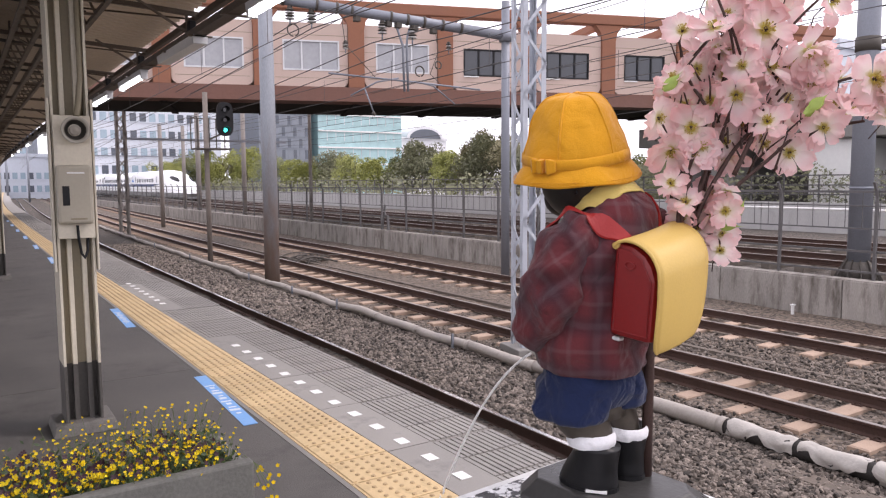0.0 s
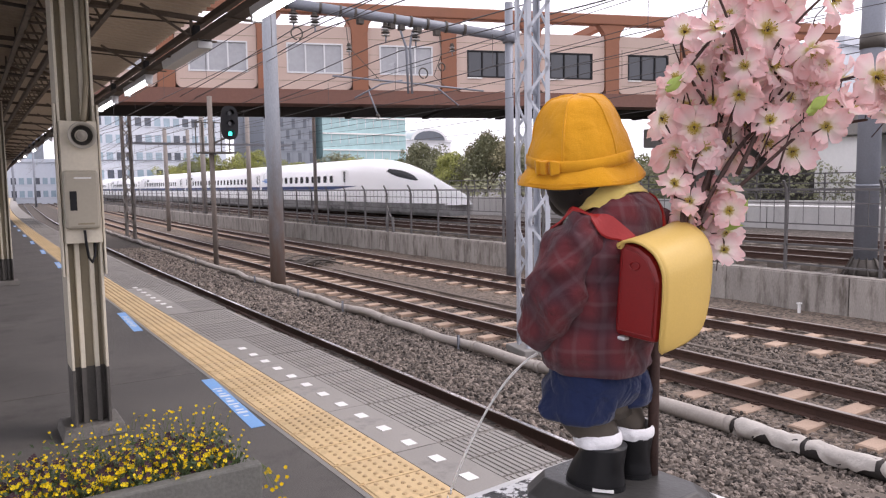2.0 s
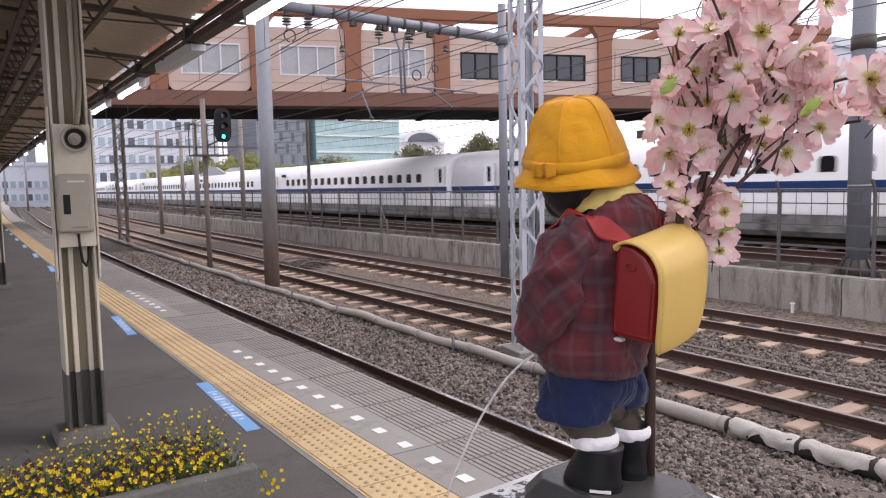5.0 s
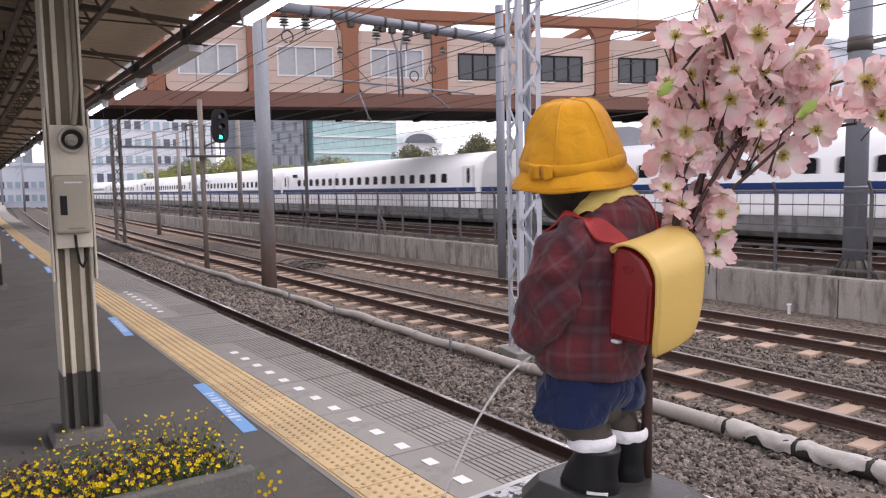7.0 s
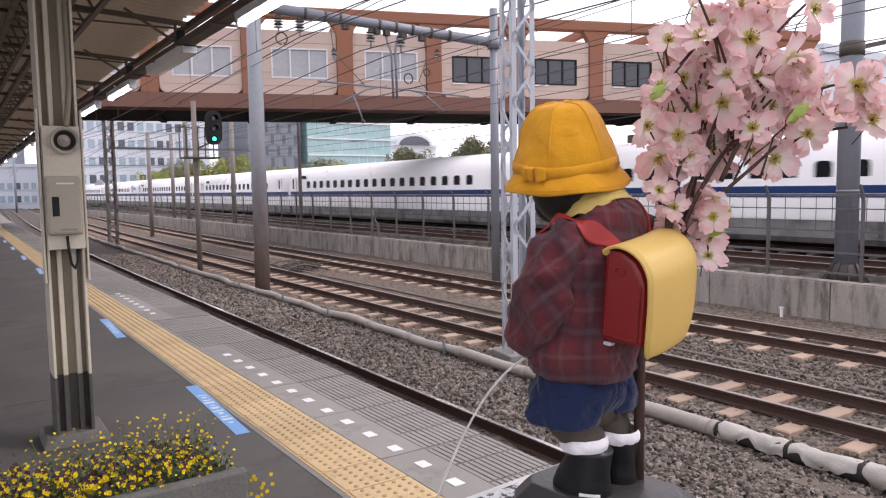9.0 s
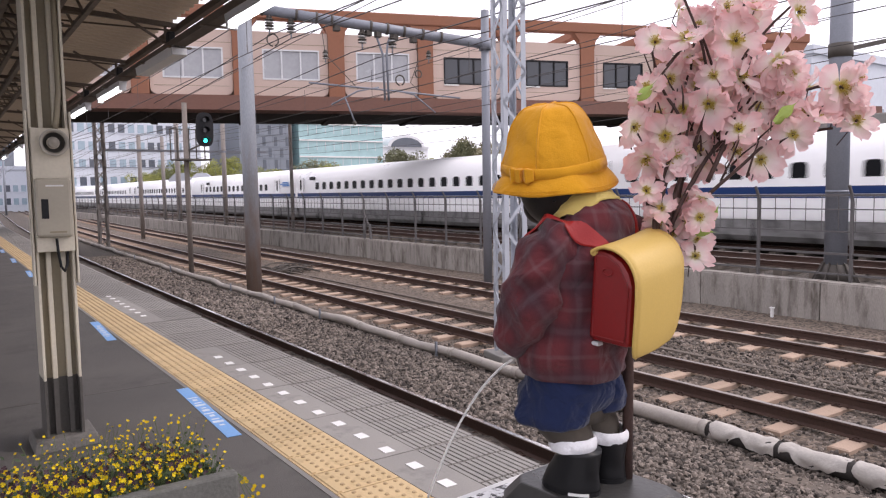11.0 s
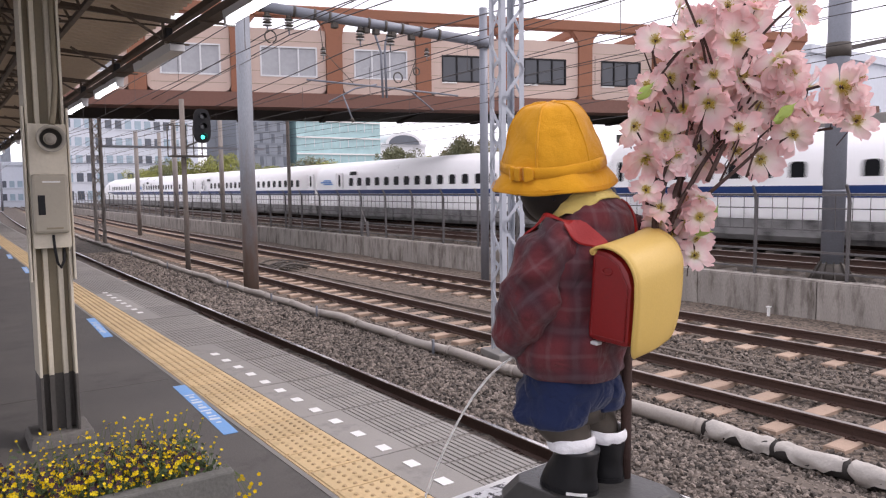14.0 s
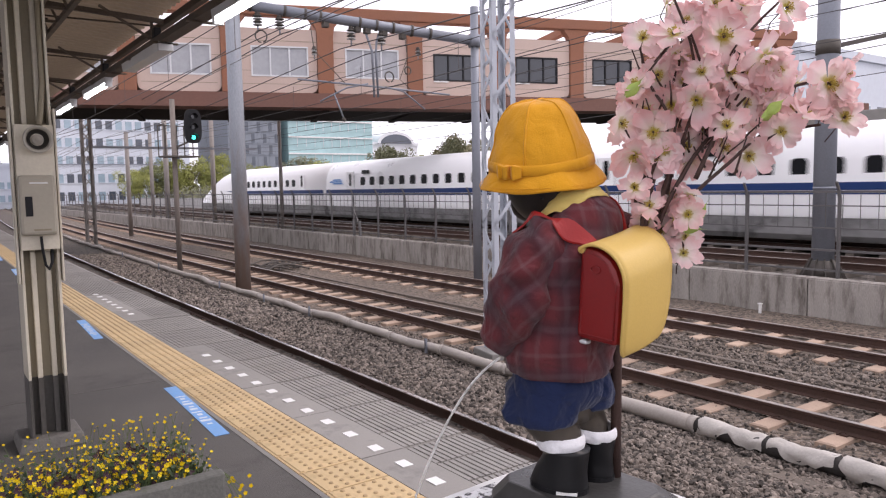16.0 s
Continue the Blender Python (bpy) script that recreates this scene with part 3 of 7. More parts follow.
def tube_lamp():
    t = thing("tube_lamp", "lit white fluorescent tube lamp under the canopy edge", "lamp", "platform lamps")
    part("housing", Geo().loft([[(-0.042, y, 0.07), (-0.036, y, 0.02), (0.036, y, 0.02), (0.042, y, 0.07)] for y in (-0.64, 0.64)], False), ALU, t, "white enamel housing")
    part("tube", Geo().tube([(0, -0.60, -0.004), (0, 0.60, -0.004)], 0.019, 10), TUBE_GLOW, t, "glowing white tube")
    for s in (-1, 1):
        part("end_cap", Geo().box(-0.035, s * 0.62 - 0.018, -0.03, 0.035, s * 0.62 + 0.018, 0.025), ALU, t, bevel=0.004)
    return t


lamp = tube_lamp()
lamp.matrix_basis = pose(1.73, 4.32, 2.685)
for y in (9.0, 11.1, 15.5, 20, 24.5, 29, 33.5):
    copy_thing(lamp, pose(1.73 + bend(y), y, 2.685))
dark_lamp = thing("unlit_lamp", "unlit white canopy lamp housing", "lamp")
part("housing", Geo().loft([[(-0.065, y, 0.07), (-0.055, y, 0.0), (0.055, y, 0.0), (0.065, y, 0.07)] for y in (-0.62, 0.62)], False), WHITE_PAINT, dark_lamp)
part("end_cap", Geo().box(-0.06, -0.65, 0.0, 0.06, -0.621, 0.072), ALU, dark_lamp, bevel=0.004)
dark_lamp.matrix_basis = pose(1.73, 6.85, 2.685)


# ---------------------------------------------------------------- canopy column with loudspeaker and box
PLINTH = mat("plinth_concrete", (0.15, 0.142, 0.13), 0.85, vary=0.3, fine=80, coarse=6, bump=0.3, dirt=(0.08, 0.075, 0.07), dirt_amount=0.4)


def column(front):
    c = thing("canopy_column", "cream painted steel canopy column with a dark base band", "column", "canopy columns")
    hw, hd = 0.105, 0.12
    for s in (-1, 1):
        part("flange", Geo().box(s * hw - 0.008 * s - 0.008, -hd, 0.43, s * hw - 0.008 * s + 0.008, hd, 3.4), CREAM, c, bevel=0.003)
        part("flange_base", Geo().box(s * hw - 0.008 * s - 0.009, -hd - 0.001, 0.07, s * hw - 0.008 * s + 0.009, hd + 0.001, 0.43), DARK_PAINT, c, bevel=0.003)
    # The shade between the flanges is painted into the web's colour.
    part("web", Geo().box(-hw + 0.018, -0.03, 0.43, hw - 0.018, 0.03, 3.4), CREAM_DARK, c, "cream web of the column, recess shade put into its colour")
    part("web_base", Geo().box(-hw + 0.018, -0.031, 0.07, hw - 0.018, 0.031, 0.429), DARK_PAINT, c)
    for x in (-0.035, 0.045):
        part("conduit", Geo().box(x - 0.014, -0.075, 0.43, x + 0.014, -0.033, 3.4), CREAM, c, bevel=0.004)
        part("conduit_base", Geo().box(x - 0.014, -0.075, 0.07, x + 0.014, -0.033, 0.429), DARK_PAINT, c)
    part("plinth", Geo().loft([[(-0.185, -0.18, 0), (0.185, -0.18, 0), (0.185, 0.18, 0), (-0.185, 0.18, 0)], [(-0.168, -0.162, 0.075), (0.168, -0.162, 0.075), (0.168, 0.162, 0.075), (-0.168, 0.162, 0.075)]], False), PLINTH, c, "chipped concrete plinth", bevel=0.008)
    if front:
        for s in (-1, 1):
            part("side_plate", Geo().box(s * 0.118 - 0.006, -0.14, 1.02, s * 0.118 + 0.006, -0.06, 2.06), CREAM, c, "narrow cream side plate", bevel=0.003)
        part("backing_board", Geo().box(-0.10, -0.155, 1.22, 0.105, -0.125, 1.96), CREAM, c, "cream mounting board", bevel=0.003)
        part("conduit_bend", Geo().tube([(0.07, -0.10, 3.3), (0.07, -0.10, 2.2), (0.045, -0.13, 2.02), (0.03, -0.16, 1.955)], 0.017, 8), CREAM_DARK, c)
    return c


col = column(True)
col.matrix_basis = pose(0.595, 5.10, 0)
back = column(False)
back.matrix_basis = pose(0.50, 13.95, 0)
for y in (22.8, 31.6, 40.4, 49):
    copy_thing(back, pose(0.5 + bend(y), y, 0))

horn = thing("loudspeaker", "round grey horn loudspeaker on the canopy column", "loudspeaker", at=pose(0.612, 4.945, 1.872))
g = Geo()
rings = []
for r, d in ((0.058, 0.0), (0.076, -0.05), (0.081, -0.056), (0.080, -0.060), (0.062, -0.042), (0.05, 0.0), (0.03, 0.03), (0.02, 0.04)):
    rings.append([(r * math.cos(2 * math.pi * k / 28), d, r * math.sin(2 * math.pi * k / 28)) for k in range(28)])
part("horn", g.loft(rings), mat("speaker_grey", (0.40, 0.37, 0.31), 0.5, vary=0.06, bump=0.02), horn)
g = Geo()
rings = []
for r, d in ((0.02, 0.03), (0.030, 0.0), (0.032, -0.034), (0.028, -0.040), (0.015, -0.036), (0.013, -0.046), (0.0005, -0.048)):
    rings.append([(r * math.cos(2 * math.pi * k / 20), d, r * math.sin(2 * math.pi * k / 20)) for k in range(20)])
part("re_entrant_cone", g.loft(rings), mat("speaker_cone", (0.36, 0.33, 0.28), 0.5, vary=0.06, bump=0.02), horn)
rings = [[(r * math.cos(2 * math.pi * k / 28), d, r * math.sin(2 * math.pi * k / 28)) for k in range(28)] for r, d in ((0.0595, -0.041), (0.049, -0.004), (0.036, 0.0))]
part("throat", Geo().loft(rings, caps=False), mat("throat_grey", (0.05, 0.046, 0.04), 0.6, vary=0.1, bump=0), horn, "dark throat of the horn")
part("bracket", Geo().beam((-0.06, 0.036, 0), (0.06, 0.036, 0), 0.012, 0.03), CREAM_DARK, horn)

cab = thing("equipment_box", "beige metal equipment box with a dark slot on the column", "electrical box", at=pose(0.592, 4.93, 1.31))
bx = Geo().box(-0.098, -0.04, 0.0, 0.098, 0.014, 0.352)
part("body", bx, mat("beige_metal", (0.40, 0.365, 0.29), 0.5, vary=0.05, bump=0.03), cab, bevel=0.018)
part("slot", Geo().box(-0.068, -0.043, 0.112, -0.030, -0.038, 0.228), BLACK, cab, "dark slot window")
part("maker_mark", Geo().box(-0.04, -0.0425, 0.302, 0.055, -0.0395, 0.311), WHITE_PAINT, cab)
part("type_mark", Geo().box(-0.03, -0.0425, 0.026, 0.06, -0.0395, 0.036), CREAM_DARK, cab)
cable = solid("cable", Geo().tube([(0.60, 4.93, 1.30), (0.603, 4.92, 1.22), (0.615, 4.93, 1.13), (0.635, 4.95, 1.10), (0.655, 4.965, 1.14), (0.66, 4.97, 1.22)], 0.008, 8), BLACK, "thin black cable hanging under the equipment box", "cable")


# ---------------------------------------------------------------- railway poles, fence and wires
def lattice_mast(x, y, w, z0, z1, name="lattice_mast", label="pale grey steel lattice mast beside the track", turn=20, m=GALV_PALE, step=0.52):
    t = thing(name, label, "mast", "catenary masts", at=pose(x, y, z0, rz=turn))
    h = z1 - z0
    a = w / 2
    corners = [(-a, -a), (a, -a), (a, a), (-a, a)]
    for cx, cy in corners:
        g = Geo()
        sx, sy = -math.copysign(1, cx), -math.copysign(1, cy)
        g.box(min(cx, cx + sx * w * 0.2), cy - 0.006, 0, max(cx, cx + sx * w * 0.2), cy + 0.006, h)
        g.box(cx - 0.006, min(cy, cy + sy * w * 0.2), 0, cx + 0.006, max(cy, cy + sy * w * 0.2), h)
        part("leg", g, m, t)
    near = name == "lattice_mast"
    for i in range(4):
        p, q = corners[i], corners[(i + 1) % 4]
        g, z, k = Geo(), 0.1, 0
        while z + step < h:
            u, v = (p, q) if k % 2 == 0 else (q, p)
            g.beam((u[0], u[1], z), (v[0], v[1], z + step), 0.05 * w / 0.42, 0.012, up=(q[1] - p[1], p[0] - q[0], 0))
            if near:
                part("brace", g, m, t)
                g = Geo()
            z, k = z + step, k + 1
        if not near:
            part("bracing", g, m, t, kind="stuff")
    part("footing", Geo().box(-a - 0.15, -a - 0.15, -0.25, a + 0.15, a + 0.15, 0.04), CONCRETE, t, bevel=0.02)
    return t


lattice_mast(8.08, 9.62, 0.42, -1.3, 9.0, turn=-12)
lattice_mast(7.6, 43.2, 0.5, -1.3, 6.0, "far_lattice_mast", "weathered grey lattice mast far along the track", 0, DUSTY_STEEL, 0.6)
lattice_mast(7.9, 76, 0.5, -1.3, 7.0, "far_lattice_mast", "weathered grey lattice mast far along the track", 0, DUSTY_STEEL, 0.6)


def round_pole(name, x, y, z0, z1, r, m, label, category="pole", group="catenary masts"):
    t = thing(name, label, category, group, at=pose(x, y, z0))
    part("shaft", Geo().tube([(0, 0, 0), (0, 0, (z1 - z0) * 0.5), (0, 0, z1 - z0)], [r, r * 0.97, r * 0.92], 24), m, t)
    return t


pA = round_pole("catenary_pole", 7.46, 20.25, -1.4, 7.6, 0.215, POLE_RUST, "thick weathered grey steel catenary pole")
pB = round_pole("catenary_pole", 14.28, 18.1, -1.4, 7.0, 0.135, GALV, "slim blue-grey steel catenary pole by the wall")
part("clamp", Geo().tube([(0, 0, 7.2), (0, 0, 7.55)], 0.2, 16), GALV, pB)
pC = round_pole("catenary_pole", 16.55, 8.42, -0.72, 9.5, 0.235, GALV, "thick blue-grey steel pole with a flared gusset base")
for k in range(10):
    a = 2 * math.pi * k / 10
    g = Geo()
    d, s = Vector((math.cos(a), math.sin(a), 0)), Vector((-math.sin(a), math.cos(a), 0)) * 0.012
    tri = [d * 0.2 + Vector((0, 0, 0.5)), d * 0.27 + Vector((0, 0, 0.5)), d * 0.50 + Vector((0, 0, 0.06)), d * 0.50, d * 0.2]
    g.loft([[p + s for p in tri], [p - s for p in tri]], False)
    part("gusset", g, DARK_STEEL, pC, "dark gusset plate")
part("base_plate", Geo().tube([(0, 0, 0), (0, 0, 0.05)], 0.55, 24), DARK_STEEL, pC)
part("base_cone", Geo().tube([(0, 0, 0.05), (0, 0, 0.46)], [0.42, 0.25], 20), DARK_STEEL, pC)
part("pole_band", Geo().tube([(0, 0, 2.05), (0, 0, 2.10)], 0.24, 24), GALV, pC)
part("upper_band", Geo().tube([(0, 0, 5.0), (0, 0, 5.3)], 0.25, 24), DARK_STEEL, pC)
part("arm", Geo().beam((0, 0, 5.15), (1.6, -0.5, 5.5), 0.1, 0.1), DARK_STEEL, pC)
for x, y, z1, r in ((7.45, 61, 5, 0.16), (11.0, 52, 5.5, 0.14), (16.6, 50, 6.5, 0.16), (16.6, 66, 6.5, 0.16), (16.6, 38.6, 7.5, 0.10), (16.35, 60.5, 7.2, 0.2), (7.6, 96, 6, 0.18), (11.2, 120, 6, 0.18)):
    round_pole("far_catenary_pole", x + bend(y) * (x < 15), y, -1.4 if x < 15 else -0.72, z1, r, DUSTY_STEEL, "grey steel catenary pole farther along the railway")


GLAZE = mat("pale_glaze", (0.42, 0.42, 0.41), 0.3, vary=0.15, fine=20, coarse=6, bump=0)


def insulator(m, k=1.0):
    t = thing("insulator", "ribbed dark and pale insulator hanging under the beam", "insulator", "insulators", at=m)
    part("cap", Geo().tube([(0, 0, 0), (0, 0, -0.10 * k)], [0.07 * k, 0.09 * k], 10), DARK_STEEL, t)
    for i in range(4):
        z = -0.10 * k - i * 0.085 * k
        rings = [[(r * k * math.cos(a), r * k * math.sin(a), z + d * k) for a in [2 * math.pi * q / 16 for q in range(16)]] for r, d in ((0.05, 0.03), (0.135, -0.02), (0.14, -0.035), (0.05, -0.04))]
        part("shed", Geo().loft(rings), GLAZE if i % 2 else DARK_STEEL, t)
    part("pin", Geo().tube([(0, 0, -0.38 * k), (0, 0, -0.58 * k)], 0.025 * k, 8), GALV, t)
    return t


A0, B0 = Vector((7.46, 20.25, 6.72)), Vector((14.28, 18.1, 5.98))
beam = thing("portal_beam", "grey tubular portal beam carrying the overhead wires", "beam")
part("tube", Geo().tube([A0, B0], 0.145, 20), GALV, beam)
for f in (0.07, 0.2, 0.28, 0.34, 0.5, 0.57, 0.64, 0.72, 0.8):
    p = A0.lerp(B0, f)
    d = (B0 - A0).normalized()
    part("clamp_ring", Geo().tube([p - d * 0.035, p + d * 0.035], 0.168, 16), DARK_STEEL, beam)
for f in (0.095, 0.179, 0.464, 0.59):
    insulator(Matrix.Translation(A0.lerp(B0, f) + Vector((0, 0, -0.14))), 0.95)


def on_portal(f, z):
    """A point in the portal's upright plane, f along the beam."""
    p = A0.lerp(B0, f)
    return (p.x, p.y, z)


# dropper frame with pull-off arms over the through tracks
t = thing("cantilever_arm", "grey twin drop bars with pull-off arms holding the contact wires", "arm", "cantilever arms")
for d in (-0.006, 0.010):
    part("drop_bar", Geo().tube([on_portal(0.545 + d * 4, 6.15), on_portal(0.548 + d * 2.2, 5.85), on_portal(0.555 + d, 5.55), on_portal(0.560 + d, 4.22)], 0.036, 8), GALV, t)
part("registration_arm", Geo().tube([on_portal(0.242, 4.68), on_portal(0.56, 4.52), on_portal(0.883, 4.33)], 0.028, 8), GALV, t)
part("lower_arm", Geo().tube([on_portal(0.33, 4.06), on_portal(0.44, 4.47), on_portal(0.53, 4.60)], 0.024, 8), GALV, t)
part("steady_arm", Geo().tube([on_portal(0.386, 4.30), on_portal(0.425, 3.56)], 0.024, 8), GALV, t)
part("steady_arm", Geo().tube([on_portal(0.60, 4.52), on_portal(0.679, 4.40), on_portal(0.772, 3.88)], 0.024, 8), GALV, t)
part("clevis", Geo().tube([on_portal(0.42, 3.60), on_portal(0.43, 3.50)], 0.05, 8), DARK_STEEL, t)
part("link_rod", Geo().tube([on_portal(0.30, 6.2), on_portal(0.312, 5.5), on_portal(0.36, 5.15), on_portal(0.44, 4.55)], 0.012, 6), DARK_STEEL, t)
part("link_rod", Geo().tube([on_portal(0.69, 6.0), on_portal(0.70, 5.4), on_portal(0.665, 4.75), on_portal(0.72, 4.4)], 0.012, 6), DARK_STEEL, t)
for f, z, q in ((0.106, 5.84, 0.17), (0.62, 4.82, 0.15), (0.70, 5.02, 0.11)):
    p = Vector(on_portal(f, z))
    part("wire_loop", Geo().tube([(p.x + q * math.cos(a / 8 * math.pi), p.y, p.z + q * math.sin(a / 8 * math.pi)) for a in range(-3, 13)], 0.022, 6), DARK_STEEL, t)
for f in (0.36, 0.49, 0.53, 0.60, 0.68):
    p = Vector(on_portal(f, 6.52 - 0.74 * f))
    part("clamp_box", Geo().box(p.x - 0.09, p.y - 0.09, p.z - 0.09, p.x + 0.09, p.y + 0.09, p.z + 0.07), DARK_STEEL, t, bevel=0.02)
insulator(Matrix.Translation(on_portal(0.312, 5.62)), 0.62)
insulator(Matrix.Translation(on_portal(0.746, 5.72)), 0.62)


def wire(pts, r=0.009, label="dark overhead wire above the tracks"):
    return solid("overhead_wire", Geo().tube(pts, r, 5), WIRE, label, "wire", "overhead wires")


for xc in (4.45, 9.05, 12.72):
    wire([(xc + bend(y), y, 3.86) for y in range(-20, 140, 8)], 0.008)
    wire([(xc + bend(y), y, 4.35 + 0.5 * ((y - 20) / 23) ** 2 if -3 < y < 43 else 4.85) for y in range(-20, 140, 4)], 0.009)
    g = Geo()
    for k in range(-3, 30):
        y = k * 4
        g.beam((xc + bend(y), y, 3.86), (xc + bend(y), y, 4.5), 0.008, 0.008)
    solid("dropper_wires", g, WIRE, "thin droppers between contact wire and carrier wire", "wire", kind="stuff")
for f in (0.095, 0.179, 0.464, 0.59):
    p = A0.lerp(B0, f)
    z = p.z - 0.66
    wire([(p.x + bend(y), y, z - 0.5 * (1 - ((y - 20) % 44 - 22) ** 2 / 484)) for y in range(-20, 140, 4)], 0.016, "sagging feeder wire on insulators")
for x, z in ((16.55, 6.2), (16.55, 7.0), (18.3, 4.6), (22.5, 4.6), (18.3, 5.6), (22.5, 5.6)):
    wire([(x, y, z - 0.5 * (1 - ((y - 8) % 50 - 25) ** 2 / 625)) for y in range(-20, 160, 4)], 0.011)
wire([(6.9 + 0.02 * y, y, 5.4 - 0.02 * y) for y in range(0, 60, 4)], 0.009)
wire([(15.2, y, 4.9) for y in range(0, 100, 10)], 0.009)
sig = thing("railway_signal", "black colour-light signal showing green on a pole with a cage", "signal", at=pose(7.5, 26.6, -1.35))
part("pole", Geo().tube([(0, 0, 0), (0, 0, 6.1)], 0.088, 16), POLE_BROWN, sig)
prof = [(0.30 * math.copysign(abs(math.cos(a)) ** 0.7, math.cos(a)), 5.15 + (0.62 if math.sin(a) > 0 else 0.58) * math.copysign(abs(math.sin(a)) ** 0.55, math.sin(a))) for a in [2 * math.pi * k / 28 for k in range(28)]]
head = part("head", Geo().loft([[(0.62 + x, -0.25, z) for x, z in prof], [(0.62 + x, -0.17, z) for x, z in prof]], False), BLACK, sig, "oval black signal board")
for k in range(3):
    z = 5.5 - k * 0.36
    part("lens", Geo().tube([(0.62, -0.256, z), (0.62, -0.25, z)], 0.072, 16), glow("green_lamp", (0.02, 0.75, 0.6), 4.0) if k == 2 else GLASS_DARK, head, "glowing green lens" if k == 2 else "")
    g = Geo()
    rings = []
    for y in (-0.25, -0.46):
        rings.append([(0.62 + 0.12 * math.cos(a), y, z + 0.12 * math.sin(a)) for a in [math.pi * (i / 10 * 1.2 - 0.1) for i in range(11)]])
    part("hood", g.loft(rings, caps=False, closed=False), BLACK, head)
cage = part("cage", Geo().box(-0.45, -0.5, 4.08, 0.75, 0.3, 4.13), DARK_STEEL, sig, "dark inspection cage")
for x, y in ((-0.45, -0.5), (-0.45, 0.3), (0.75, 0.3), (0.45, 0.3), (0.2, 0.3), (-0.2, 0.3)):
    part("cage_bar", Geo().beam((x, y, 4.1), (x, y, 5.2), 0.035, 0.035), DARK_STEEL, cage)
part("cage_rail", Geo().beam((-0.45, 0.3, 5.2), (0.75, 0.3, 5.2), 0.035, 0.035), DARK_STEEL, cage)
part("cage_side_rail", Geo().beam((-0.45, -0.5, 5.2), (-0.45, 0.3, 5.2), 0.035, 0.035), DARK_STEEL, cage)
part("strut", Geo().beam((0, 0, 4.4), (0.62, -0.17, 4.7), 0.06, 0.06), DARK_STEEL, sig)

fence = thing("fence", "dark steel railing fence with wire mesh on the retaining wall", "fence", kind="structure")
g = Geo()
g.beam((0, 0, 0), (0, 0, 1.72), 0.07, 0.055), g.beam((0, 0, 1.71), (-0.05, 0, 1.9), 0.06, 0.05), g.beam((-0.05, 0, 1.89), (-0.15, 0, 2.06), 0.05, 0.045)
post = g.mesh("fence_post", FENCE)
y = 3.5
while y < 110:
    part("fence_post", post, None, fence).location = (15.90, y, -0.57)
    y += 2.13
for z, w in ((1.28, 0.05), (0.98, 0.025), (0.50, 0.03), (0.02, 0.045), (-0.42, 0.04)):
    part("fence_rail", Geo().beam((15.93, -8, z), (15.93, 110, z), w, w), FENCE, fence)
g = Geo()
y = -2.0
while y < 60:
    g.beam((15.96, y, 0.5), (15.96, y, 1.28), 0.012, 0.012)
    y += 0.36
part("mesh_wire", g, FENCE, fence, kind="stuff")
g = Geo()
for y in (28.2, 28.75):
    g.beam((15.75, y, -0.57), (15.75, y + 0.1, 0.1), 0.1, 0.08)
g.beam((15.75, 28.3, -0.1), (15.75, 28.8, 0.6), 0.05, 0.05), g.beam((15.75, 28.75, -0.5), (15.75, 28.5, 0.55), 0.05, 0.05)
solid("fence_bracket", g, FENCE, "bent steel bracket leaning on the fence", "bracket")
g = Geo()
for k in range(60):
    g.beam((30.7, k * 1.6 - 5, 0.55), (30.7, k * 1.6 - 5, 1.75), 0.05, 0.05)
for z in (0.9, 1.3, 1.72):
    g.beam((30.7, -6, z), (30.7, 92, z), 0.05, 0.05)
solid("far_railing", g, FENCE, "dark railing along the far parapet", "railing", kind="structure")
g = Geo()
g.tube([(25.6, 4.0, -0.7), (25.6, 4.0, 0.42), (25.6, 4.1, 0.5), (25.6, 20, 0.5), (25.6, 20.1, 0.42), (25.6, 20.1, -0.7)], 0.04, 8)
solid("guard_rail", g, WHITE_PAINT, "white pipe guard rail beside the high-speed line", "rail")


# ---------------------------------------------------------------- high-speed train
TRAIN_WHITE = mat("train_white", (0.95, 0.955, 0.96), 0.35, vary=0.03, fine=8, coarse=0.5, bump=0, dirt=(0.66, 0.66, 0.66), dirt_amount=0.06)
TRAIN_BLUE = mat("train_blue", (0.014, 0.042, 0.145), 0.4, vary=0.06, fine=8, coarse=0.5, bump=0, spec=0.2)
TRAIN_GREY = mat("train_skirt_grey", (0.23, 0.228, 0.226), 0.55, vary=0.3, fine=6, coarse=0.8, bump=0.05, dirt=(0.035, 0.034, 0.033), dirt_amount=0.45)
SHIELD_GREY = mat("shield_grey", (0.36, 0.38, 0.42), 0.5, vary=0.08, fine=6, coarse=0.8, bump=0)
TRAIN_GLASS = mat("train_glass", (0.012, 0.013, 0.015), 0.2, vary=0.1, fine=2, coarse=0.5, bump=0, spec=0.08)
LOGO = mat("train_mark_blue", (0.06, 0.25, 0.62), 0.35, vary=0.05, bump=0)
SECTION = [(0.0, 0.86), (1.632, 0.86), (1.646, 0.862), (1.650, 0.872), (1.658, 0.92), (1.672, 1.0), (1.68, 1.5), (1.672, 2.0), (1.64, 2.45), (1.57, 2.8), (1.42, 3.12), (1.15, 3.36), (0.75, 3.52), (0.35, 3.59), (0.0, 3.6)]
SKIRT = [(0.0, 0.18), (1.40, 0.18), (1.56, 0.35), (1.625, 0.855), (0.0, 0.855)]


def both(half):
    return half + [(-x, z) for x, z in reversed(half[1:-1])]


